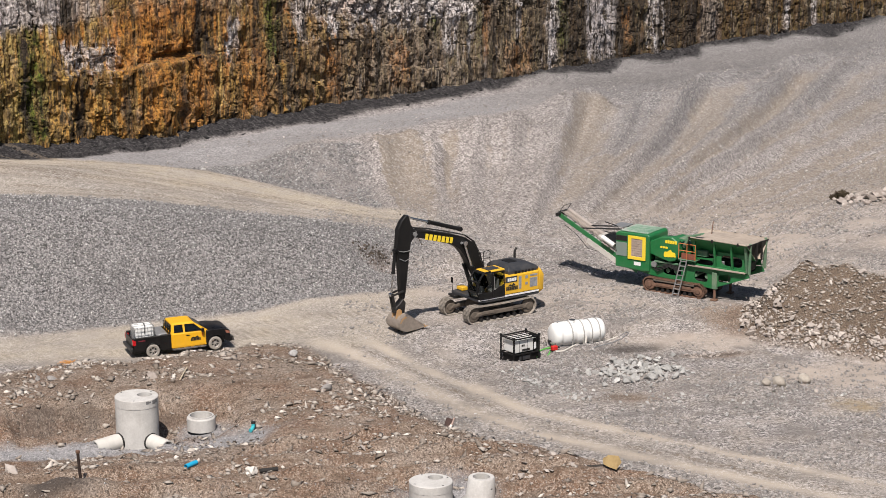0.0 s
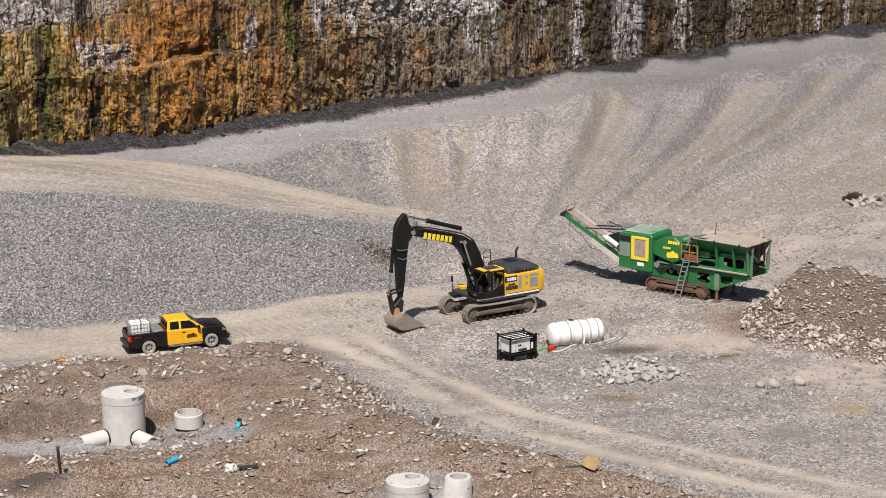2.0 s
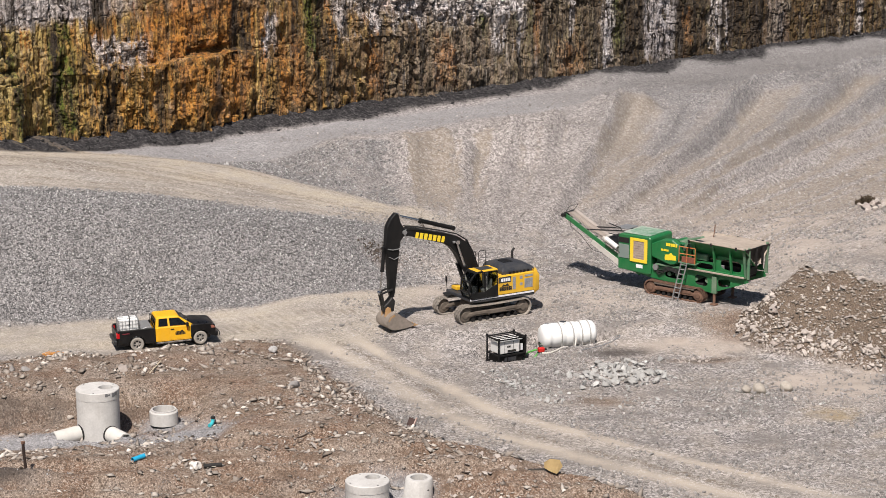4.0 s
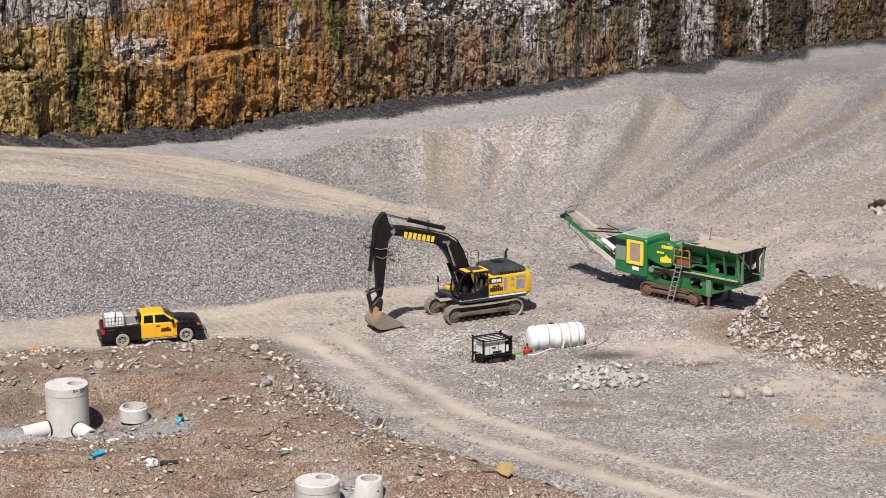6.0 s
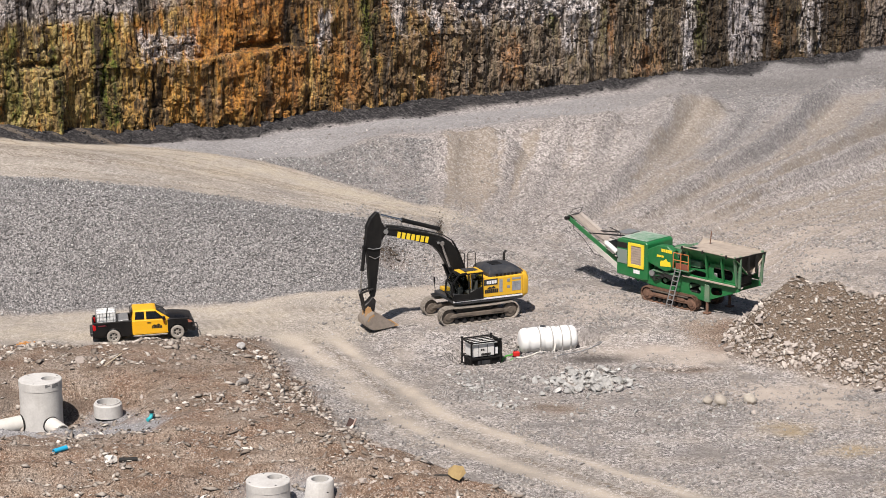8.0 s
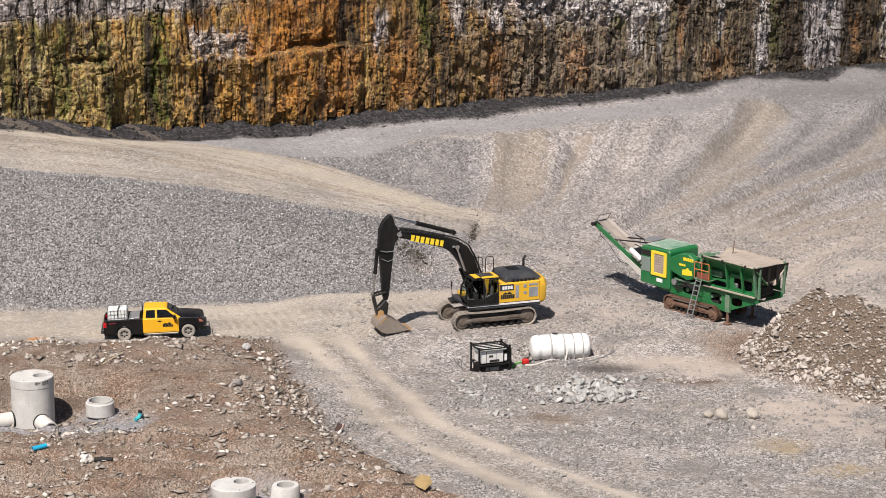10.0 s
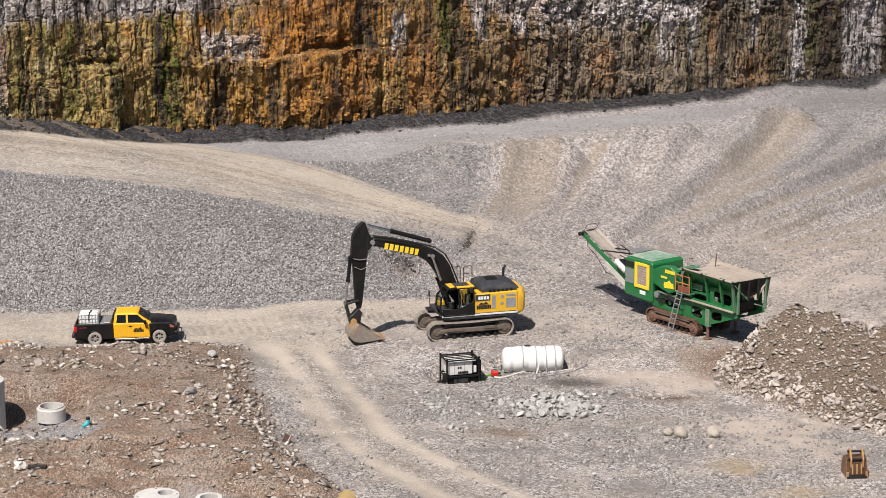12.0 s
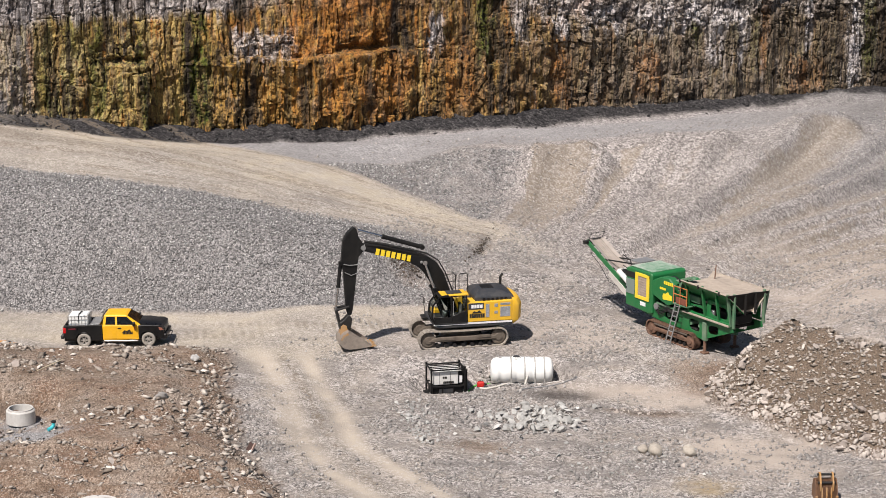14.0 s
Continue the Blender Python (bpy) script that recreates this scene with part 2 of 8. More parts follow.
RUST = (
    (-26.2, -17.2, 9.8, 15, 0.7), (-3.4, -2.0, 5.0, 9.5, 0.55), (4.4, 6.6, 4.5, 8.6, 0.42), (-13.0, -10.4, 5, 11, 0.6), (18.5, 22.5, 4.0, 7.0, 0.3), (-23.5, -15.5, 5, 9.6, 0.55),
    (16.2, 17.0, 6, 12, 0.4), (-31.2, -29.4, 11.2, 13.2, 0.6), (-1.5, 1.0, 12.2, 14, 0.7), (35.8, 37.0, 3, 9, 0.5),
)


def wall_material():
    """Wet, stained quarry rock: rust, ochre, moss, soot-dark runs and white lime streaks."""
    n = Nodes("stained_rock", 0.85)
    n.bsdf.inputs["Specular IOR Level"].default_value = 0.25
    u = n.tree.nodes.new("ShaderNodeSeparateXYZ")
    n.put(u.inputs[0], n.co)
    along, up = u.outputs[0], u.outputs[2]

    def runs(scale, tall, detail=4):
        return n.noise(scale, detail, 0.62, n.stretch(1.0, 1.0, tall))

    def off(fac, by):
        return n.math("MULTIPLY", n.math("SUBTRACT", fac, 0.5), by)

    def smooth(v, lo, hi):
        m = n.tree.nodes.new("ShaderNodeMapRange")
        m.interpolation_type = "SMOOTHSTEP"
        n.put(m.inputs["Value"], v)
        m.inputs["From Min"].default_value, m.inputs["From Max"].default_value = lo, hi
        return m.outputs["Result"]

    fine = n.noise(3.4, 6, 0.75)
    grit = n.noise(9, 4, 0.75)
    wide = n.math("ADD", along, off(n.noise(0.35, 4, 0.6), 7.0))
    near = n.math("ADD", along, n.math("ADD", off(runs(1.1, 0.25), 1.5), off(fine, 0.6)))
    level = n.math("ADD", up, n.math("ADD", off(runs(1.3, 0.1), 5.0), off(n.noise(0.5, 4), 2.5)))
    place = n.math("DIVIDE", n.math("ADD", wide, 55.0), 120.0)
    base = n.ramp(place, (0.0, (0.28, 0.27, 0.25)), (0.075, (0.34, 0.295, 0.14)), (0.16, (0.36, 0.285, 0.115)), (0.2, (0.38, 0.23, 0.065)), (0.25, (0.38, 0.19, 0.04)), (0.32, (0.34, 0.175, 0.045)),
                  (0.37, (0.27, 0.165, 0.07)), (0.42, (0.21, 0.145, 0.085)), (0.46, (0.17, 0.135, 0.1)), (0.55, (0.17, 0.145, 0.115)),
                  (0.63, (0.14, 0.115, 0.085)), (0.7, (0.06, 0.05, 0.036)), (0.78, (0.034, 0.028, 0.02)), (0.86, (0.08, 0.05, 0.023)), (1.0, (0.068, 0.044, 0.02)))
    left = n.ramp(place, (0.4, 1.0), (0.48, 0.12))
    c = n.mix(n.ramp(n.noise(0.75, 5, 0.66, n.stretch(1, 1, 0.5)), (0.5, 0.0), (0.62, 0.75)), base, (0.24, 0.205, 0.155))
    c = n.mix(n.math("MULTIPLY", n.ramp(runs(1.2, 0.2), (0.5, 0.0), (0.62, 0.7)), left), c, (0.29, 0.19, 0.045))
    c = n.mix(n.math("MULTIPLY", n.ramp(runs(2.2, 0.07), (0.53, 0.0), (0.64, 0.75)), left), c, (0.36, 0.14, 0.025))
    green = n.ramp(place, (0.0, 0.7), (0.15, 0.8), (0.2, 0.25), (0.3, 0.05), (0.5, 0.2))
    c = n.mix(n.math("MULTIPLY", green, n.ramp(runs(1.6, 0.2), (0.5, 0.0), (0.62, 0.8))), c, (0.17, 0.18, 0.04))
    c = n.mix(n.math("MULTIPLY", n.ramp(runs(1.7, 0.05), (0.48, 0.0), (0.58, 0.85)), left), c, n.mix(fine, (0.075, 0.05, 0.026), (0.19, 0.125, 0.05)))
    c = n.mix(n.math("MULTIPLY", n.ramp(runs(2.6, 0.04), (0.52, 0.0), (0.62, 0.7)), left), c, (0.42, 0.31, 0.11))
    # pale washed rock along the top
    wash = n.math("ADD", n.math("ADD", up, n.math("MULTIPLY", smooth(along, -10.0, 4.0), 2.6)), n.math("ADD", off(n.noise(0.4, 5, 0.65), 3.2), off(runs(2.0, 0.1), 2.2)))
    top = n.math("MULTIPLY", n.ramp(n.math("DIVIDE", wash, 20.0), (0.66, 0.0), (0.70, 1.0)), n.ramp(place, (0.2, 1.0), (0.26, 0.25), (0.4, 0.25), (0.46, 0.65), (0.62, 0.5)))
    c = n.mix(n.math("MULTIPLY", top, 0.9), c, n.mix(n.ramp(fine, (0.35, 0.0), (0.65, 1.0)), (0.17, 0.163, 0.167), (0.5, 0.485, 0.49)))
    # narrow soot-dark runs all along
    c = n.mix(n.ramp(runs(1.3, 0.045), (0.54, 0.0), (0.6, 0.9)), c, (0.022, 0.017, 0.013))
    c = n.mix(n.ramp(runs(3.2, 0.05), (0.59, 0.0), (0.66, 0.7)), c, (0.03, 0.026, 0.02))
    thin = n.math("MULTIPLY", n.ramp(runs(3.4, 0.035), (0.6, 0.0), (0.66, 1.0)), n.ramp(place, (0.12, 0.1), (0.36, 0.2), (0.46, 0.35), (0.6, 0.4)))
    c = n.mix(n.math("MULTIPLY", thin, n.ramp(n.noise(0.7, 3, 0.7, n.stretch(1, 1, 0.3)), (0.45, 0.0), (0.55, 1.0))), c, (0.5, 0.48, 0.475))
    shades = {
        "moss": n.mix(n.ramp(fine, (0.42, 0.0), (0.6, 1.0)), (0.006, 0.011, 0.003), (0.1, 0.125, 0.02)),
        "dark": n.mix(n.ramp(grit, (0.4, 0.0), (0.7, 1.0)), (0.016, 0.013, 0.011), (0.07, 0.055, 0.04)),
        "lime": n.mix(n.ramp(fine, (0.4, 0.0), (0.58, 1.0)), (0.18, 0.176, 0.178), (0.6, 0.59, 0.6)),
        "slab": n.mix(n.ramp(grit, (0.35, 0.0), (0.6, 1.0)), (0.22, 0.216, 0.224), (0.4, 0.39, 0.4)),
        "rust": n.mix(n.ramp(fine, (0.35, 0.0), (0.6, 1.0)), (0.13, 0.055, 0.015), (0.4, 0.165, 0.03)),
    }
    torn = {"moss": runs(1.5, 0.3), "dark": runs(1.8, 0.12), "lime": runs(2.4, 0.1), "slab": runs(1.6, 0.3), "rust": runs(1.0, 0.5)}
    torn = {k: n.ramp(v, (0.32 if k == "slab" else 0.38, 0.1), (0.42 if k == "slab" else 0.47 if k == "lime" else 0.52, 1.0)) for k, v in torn.items()}
    for kind, spots in (("rust", RUST), ("moss", MOSS), ("dark", SOOT), ("slab", SLAB), ("lime", LIME)):
        total = None
        for u0, u1, z0, z1, strength in spots:
            soft = min(0.45, (u1 - u0) * 0.35)
            m = n.math("MULTIPLY", smooth(near, u0 - soft, u0 + soft), smooth(near, u1 + soft, u1 - soft))
            m = n.math("MULTIPLY", m, n.math("MULTIPLY", smooth(level, z0 - 0.6, z0 + 0.6), smooth(level, z1 + 0.5, z1 - 0.5)))
            m = n.math("MULTIPLY", m, strength)
            total = m if total is None else n.math("MAXIMUM", total, m)
        c = n.mix(n.math("MULTIPLY", total, torn[kind]), c, shades[kind])
    # hollows of the bump noise darkened, rises lightened: relief shading put into the colour
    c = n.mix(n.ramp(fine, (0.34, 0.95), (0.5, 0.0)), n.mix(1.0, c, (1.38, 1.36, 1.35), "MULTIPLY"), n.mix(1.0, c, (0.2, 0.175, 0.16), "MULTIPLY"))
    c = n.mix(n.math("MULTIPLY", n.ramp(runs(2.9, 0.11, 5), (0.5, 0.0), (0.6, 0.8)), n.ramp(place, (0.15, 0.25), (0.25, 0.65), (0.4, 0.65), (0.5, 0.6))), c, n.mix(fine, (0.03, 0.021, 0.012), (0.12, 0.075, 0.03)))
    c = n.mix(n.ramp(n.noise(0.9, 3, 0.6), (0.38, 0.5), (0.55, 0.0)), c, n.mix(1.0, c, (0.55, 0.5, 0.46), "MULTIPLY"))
    streaks = n.ramp(runs(4.5, 0.025, 3), (0.57, 0.0), (0.62, 1.0))
    c = n.mix(n.math("MULTIPLY", streaks, n.ramp(place, (0.3, 0.0), (0.42, 0.1), (0.55, 0.18), (0.8, 0.1))), c, (0.36, 0.35, 0.355))
    c = n.mix(n.math("MULTIPLY", n.ramp(runs(3.8, 0.03, 3), (0.54, 0.0), (0.6, 1.0)), n.ramp(place, (0.2, 0.55), (0.5, 0.6), (0.68, 0.95))), c, (0.022, 0.018, 0.014))
    # peaks of the grit bump brightened: small highlights painted into the colour
    c = n.mix(n.ramp(grit, (0.56, 0.0), (0.72, 0.6)), c, n.mix(1.0, c, (1.7, 1.6, 1.55), "MULTIPLY"))
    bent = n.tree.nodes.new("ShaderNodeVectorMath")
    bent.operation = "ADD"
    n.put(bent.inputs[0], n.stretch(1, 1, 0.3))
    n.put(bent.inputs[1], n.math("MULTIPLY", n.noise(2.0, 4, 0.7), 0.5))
    c = n.mix(1.0, c, (1.03, 1.0, 0.99), "MULTIPLY")
    # near-black lines along joints and cracks: the shade of open gaps drawn as colour
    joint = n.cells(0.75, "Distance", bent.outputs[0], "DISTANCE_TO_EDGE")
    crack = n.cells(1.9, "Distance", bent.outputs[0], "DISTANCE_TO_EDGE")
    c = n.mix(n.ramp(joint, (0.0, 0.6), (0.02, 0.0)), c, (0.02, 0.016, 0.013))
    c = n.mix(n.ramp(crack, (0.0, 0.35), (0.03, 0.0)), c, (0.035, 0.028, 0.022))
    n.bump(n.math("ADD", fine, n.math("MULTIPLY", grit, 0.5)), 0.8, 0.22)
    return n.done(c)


GROUND = ground_material()
ROCKFACE = wall_material()


# ---- the lie of the land ----
def lattice(ix, iy, seed):
    h = (ix.astype(np.int64) * 374761393 + iy.astype(np.int64) * 668265263 + seed * 974634777) & 0xFFFFFFFF
    h = ((h ^ (h >> 13)) * 1274126177) & 0xFFFFFFFF
    return ((h ^ (h >> 16)) & 0xFFFFFF) / float(0xFFFFFF)


def value(x, y, seed=0):
    """Smooth noise from 0 to 1 with a cell of one metre."""
    ix, iy = np.floor(x), np.floor(y)
    fx, fy = x - ix, y - iy
    fx, fy = fx * fx * (3 - 2 * fx), fy * fy * (3 - 2 * fy)
    a, b = lattice(ix, iy, seed), lattice(ix + 1, iy, seed)
    c, d = lattice(ix, iy + 1, seed), lattice(ix + 1, iy + 1, seed)
    return (a + (b - a) * fx) * (1 - fy) + (c + (d - c) * fx) * fy


def rough(x, y, cell, octaves=4, seed=0, gain=0.5):
    """Layered noise about zero, from about -1 to 1."""
    total, size, norm = 0.0, 1.0, 0.0
    for k in range(octaves):
        total = total + (value(x / cell * 2**k + 17.3 * k, y / cell * 2**k - 9.1 * k, seed + k) * 2 - 1) * size
        norm += size
        size *= gain
    return total / norm


def ease(a, b, v):
    t = np.clip((v - a) / (b - a), 0, 1)
    return t * t * (3 - 2 * t)


def higher(a, b, k):
    return 0.5 * (a + b + np.sqrt((a - b) ** 2 + k * k))


def lower(a, b, k):
    return -higher(-a, -b, k)


def band(v, lo, hi, soft):
    return ease(lo - soft, lo + soft, v) * (1 - ease(hi - soft, hi + soft, v))


WALL_SLOPE, WALL_AT = 0.746, 56.5


def from_wall(x, y):
    return (WALL_AT + WALL_SLOPE * x - y) * 0.8016


def along_wall(x, y):
    return 0.8016 * x + 0.598 * (y - WALL_AT)


def soil_inside(x, y):
    """How far a spot lies inside the brown soil platform."""
    edge = np.interp(y, (-60, -34, -28, -23, -19, -12.5, -5), (32, 8.0, 2.5, -1.5, -4.3, -6.9, -9.6))
    north = -4.9 + 0.2 * (x + 20)
    wobble = rough(x, y, 2.6, 3, 5) * 0.7
    return lower(edge - x, (north - y) * 0.98, 1.2) + wobble


def haul(x, y):
    """Across and how far along the haul road that bends down past the soil platform."""
    mid = np.interp(y, (-60, -34, -29, -25, -21, -16, -9, -3, 2, 8), (44, 16.5, 11.2, 7.0, 2.6, -0.6, -4.0, -7.4, -8.5, -8.0))
    return x - mid


def pile_height(x, y):
    """How high the dumped heap beside the crusher stands over the floor."""
    ax, ay, ux, uy = 21.6, -1.3, 0.767, -0.642
    t = (x - ax) * ux + (y - ay) * uy
    n = -(x - ax) * uy + (y - ay) * ux + 0.35
    lump = rough(x, y, 2.6, 4, 31, 0.6) * 0.8 + rough(x, y, 0.8, 3, 35) * 0.22
    off = np.hypot(np.hypot(np.clip(-t, 0, None) * 1.3, np.where(n < 0, -n, n * 0.8)), 0.45) - 0.45
    return np.clip(4.1 - 0.88 * off - 0.04 * np.clip(t - 6, 0, None) + lump * ease(0, 1.5, 4.7 - off), 0, None)


# crests of stone that run down the tipped slope: bearing, height, width on either side, from and to
RIDGES = (
    (0, 0.88, 1.3, 2.40, 14, 31), (0.118, 0.53, 1.6, 1.32, 14.5, 30), (0.19, 0.70, 1.7, 1.44, 14.5, 31), (0.262, 0.44, 1.6, 1.20, 15, 28),
    (0.34, 1.36, 3, 1.32, 13.2, 35), (0.425, 0.57, 1.8, 1.32, 14, 29), (0.492, 1.19, 2.6, 1.56, 13.2, 38), (0.545, 0.40, 1.1, 0.96, 18, 36),
    (0.592, 1.19, 2, 1.44, 14, 40), (0.648, 1.10, 1.9, 1.32, 14, 40), (0.715, 0.88, 1.9, 1.32, 16, 42), (0.79, 0.57, 1.8, 1.32, 18, 44), (0.9, 0.44, 2, 1.56, 20, 46),
)
# mounds tipped over the lip of the bench: where, top, half length along the lip
MOUNDS = ((0.9, 39.2, 4.7, 1.9), (6.2, 42.6, 4.2, 0.7), (10.2, 45.3, 4.9, 2.3), (18.6, 53.6, 5.15, 1.8), (27.0, 58.6, 4.2, 1.2), (34.6, 65.0, 4.75, 2.4), (46.0, 74.0, 4.8, 2.6))


def bearing(x, y):
    """Which fall line of the tipped slope a spot lies on."""
    return (x + 1.0) / np.clip(y + 4.0, 6, None) + rough(x, y, 9, 3, 41) * 0.007 + rough(x, y, 2.5, 3, 43) * 0.003


def ridges(x, y, q, d):
    r, best = np.clip(y + 4.0, 6, None), np.zeros_like(x)
    for q0, high, left, right, a, b in RIDGES:
        s = (q - q0) * r
        w = np.clip(1 - np.where(s < 0, -s / left, s / right), 0, 1)
        best = np.maximum(best, high * (0.65 * w + 0.35 * w * w * (3 - 2 * w)) * ease(a - 1, a + 2, d) * ease(b + 5, b - 9, d))
    return best


def mounds(x, y):
    best = np.full_like(x, -9.0)
    for cx, cy, top, half in MOUNDS:
        u, v = (x - cx) * 0.8016 + (y - cy) * 0.598, -(x - cx) * 0.598 + (y - cy) * 0.8016
        off = np.hypot(np.hypot(np.clip(np.abs(u) - half, 0, None), v * np.where(v < 0, 1.0, 1.15)), 0.4) - 0.4
        best = np.maximum(best, top - 0.68 * off)
    return best


def slope_height(x, y, d):
    """The bench along the wall, its tipped face in fans, and the apron below."""
    q = bearing(x, y)
    tipped, mid = ease(-6, -1, x), ease(8, 16, x)
    lip = 4.5 + 9.3 * ease(-13, -3, x) + rough(x, y, 6, 2, 21) * 0.5
    face = np.clip(d - lip, 0, None)
    steep = 4.2 - 0.3 * tipped - (0.32 + 0.4 * tipped - 0.34 * mid) * face
    apron = np.interp(d, (12, 19, 28, 33, 40), (1.5, 1.1, 1.0, 0.25, -1.0)) * (1 - ease(2, 9, x)) + np.interp(d, (12, 19, 27, 36, 46, 60), (2.2, 1.7, 1.0, 0.3, -0.35, -1.5)) * ease(2, 9, x)
    z = higher(steep, apron, 0.5) * tipped + steep * (1 - tipped)
    z = higher(z, mounds(x, y), 0.25)
    streak = (value(q * 48, d / 15, 47) - 0.5) * 0.4 + (value(q * 120, d / 11, 48) - 0.5) * 0.2
    z = z + (ridges(x, y, q, d) - 0.35 + streak) * ease(12.5, 15.5, d) * ease(48, 34, d) * ease(-5, 0, x)
    return z - 0.75 * ease(12, 5, d)


STANDS = (
    (1.9, 2.0, 206, 3.3, 2.3, -0.2),
    (-1.9, 0.1, 206, 1.6, 1.2, -0.2),
    (15.0, 4.2, 137, 4.0, 2.0, 0.22),
    (-17.5, -2.7, 11.9, 3.4, 1.3, -0.35),
    (2.7, -4.5, 28, 1.4, 1.1, -1.44),
    (6.55, -2.6, 13, 2.2, 0.9, -1.22),
    (24.7, -19.2, 0, 1.0, 0.9, -0.42),
)


def height(x, y):
    d = from_wall(x, y)
    right = ease(-9, -1, x)
    z = -0.25 - 0.45 * ease(0.5, -7, y) * right - 0.75 * np.exp(-(((x - 4.5) / 6.5) ** 2 + ((y + 7.5) / 5.5) ** 2)) - 0.45 * ease(-4, 6, y) * (1 - right) * ease(-8, -14, x)
    z = z + 0.5 * np.exp(-(((x - 14.5) / 5.5) ** 2 + ((y - 4) / 4.5) ** 2)) + 0.35 * ease(12, 24, y) + 0.02 * np.clip(x - 20, 0, 40)
    # bench along the wall, tipped down to the floor in fans
    z = higher(z, slope_height(x, y, d), 0.4)
    # ramp that falls from the left, with a bank of crushed rock towards the viewer
    ramp = 2.25 - 0.19 * np.clip(x, -60, 30) - 0.04 * y - (0.9 + 0.75 * ease(-18, -28, x)) * ease(14, 3, d) - 0.11 * np.clip(-19.5 - x, 0, 10) * ease(24, 15, y)
    toe = (y - 3.2 - 0.27 * (x + 24)) / 1.036 + rough(x, y, 6, 3, 8) * 0.5
    bank = -0.95 + 1.2 * (toe - 0.15)
    z = higher(z, lower(ramp, bank, 1.8), 0.5)
    # rubble pile beside the crusher
    z = z - 0.3 * ease(11, 14, x) * ease(-15, -11, y) * ease(-1, -4, y)
    z = z + (1.3 * ease(20.5, 25.5, x + rough(x, y, 5, 2, 33)) + 0.8 * ease(26, 32, x)) * ease(25.5, 20, y + rough(x, y, 4, 2, 34)) * ease(-6, 2, y)
    heaped = pile_height(x, y)
    z = np.where(heaped > 0, higher(z, heaped - 0.9, 0.12), z)
    # raised soil platform with a dug pit
    s = soil_inside(x, y)
    z = z + 1.0 * ease(-0.4, 4.5, s) + 0.35 * ease(2, 12, s) * rough(x, y, 8, 3, 3) + 0.75 * ease(-22, -31, y) * ease(-0.5, 3, s) * ease(-12, -2, x)
    z = z + 0.22 * ease(0.3, 1.2, s) * ease(3.2, 1.6, s) * (0.6 + rough(x, y, 2, 2, 14))
    rut = np.sin((y + 0.08 * x + rough(x, y, 6, 2, 9) * 1.0) * 2 * math.pi / 2.3)
    z = z + 0.26 * rut * ease(-20, -23.5, y) * ease(0, 3, s)
    pit = np.exp(-((np.abs((x + 20.0) / 3.3) ** 2.6) + np.abs((y + 18.2) / 2.2) ** 2.6))
    z = z - 1.3 * pit
    z = z - (0.3 * ease(-14, -18, y) + 0.38 * ease(-19, -22, y) * ease(-12, -15, x)) * ease(-4, -9, x) * ease(0, 3, s)
    # gravel trench past the manhole, rising gently to the south, and the ring's hollow
    trench = -0.56 + 0.22 * np.clip(-21.0 - y, 0, None) + 0.9 * np.clip(y + 19.3, 0, None) + 0.16 * np.clip(x + 17.5, 0, None) + 0.8 * np.clip(x + 14.0, 0, None) + rough(x, y, 1.6, 3, 88) * 0.1
    ring = -0.42 + 0.8 * np.clip(np.hypot(x + 17.0, y + 17.6) - 1.25, 0, None)
    hole = -0.62 + 1.9 * np.clip(np.maximum(np.maximum(np.abs(x + 22.6) - 4.0, y + 16.9), -20.6 - y), 0, None) + rough(x, y, 1.4, 3, 89) * 0.2
    z = lower(lower(lower(z, trench, 0.25), ring, 0.2), hole, 0.2)
    z = z + 0.5 * np.exp(-(np.hypot(x + 22.75, y + 20.0) / 0.75) ** 2) + 0.45 * np.exp(-(np.hypot(x + 18.85, y + 20.55) / 0.7) ** 2)
    z = z - 1.3 * np.exp(-(np.abs((x + 5.9) / 3.4) ** 2.6 + np.abs((y + 31.9) / 2.4) ** 2.6))
    # wheel ruts of the haul road
    h = haul(x, y)
    on = ease(-1, -5, y) * ease(-60, -50, y)
    z = z - 0.07 * on * (np.exp(-((h + 1.5) / 0.6) ** 2) + np.exp(-((h - 1.3) / 0.6) ** 2))
    # loose stone against the wall
    z = z + (0.42 - 0.17 * ease(-20, -30, x)) * np.clip(2.3 - 1.1 * ease(-30, -38, x) - d + rough(x, y, 5, 3, 77) * 0.35, 0, 3) * ease(-2, 0, d)
    # scoop dug out of the foot of the bank
    z = z - 1.2 * np.exp(-(((x + 3.5) / 1.9) ** 2 + ((y - 11.7) / 0.85) ** 2)) - 0.6 * np.exp(-(((x + 0.2) / 0.5) ** 2 + ((y - 18.4) / 2.6) ** 2))
    # general unevenness, then level standings under the machines
    z = z + rough(x, y, 5.5, 4, 51) * 0.16
    z = z + 0.26 * rough(x, y, 2.4, 4, 57) * ease(0, 2.5, s)
    z = z + 0.4 * np.exp(-(((x + 18.5) / 3.5) ** 2 + ((y + 13.6) / 2.0) ** 2)) + 0.35 * np.exp(-(((x + 24.5) / 3.0) ** 2 + ((y + 14.8) / 1.6) ** 2))
    for px, py, turn, a, b, level in STANDS:
        ca, sa = math.cos(radians(turn)), math.sin(radians(turn))
        u, v = (x - px) * ca + (y - py) * sa, -(x - px) * sa + (y - py) * ca
        w = 1 - ease(1.0, 1.7, np.sqrt((np.abs(u) / a) ** 2 + (np.abs(v) / b) ** 2))
        z = z * (1 - w) + level * w
    z = z + rough(x, y, 0.9, 3, 61) * (0.05 + 0.12 * ease(0, 2, s) + 0.05 * ease(-1, 1, pile_height(x, y)))
    return z


def spot(x, y):
    return float(height(np.array([float(x)]), np.array([float(y)]))[0])


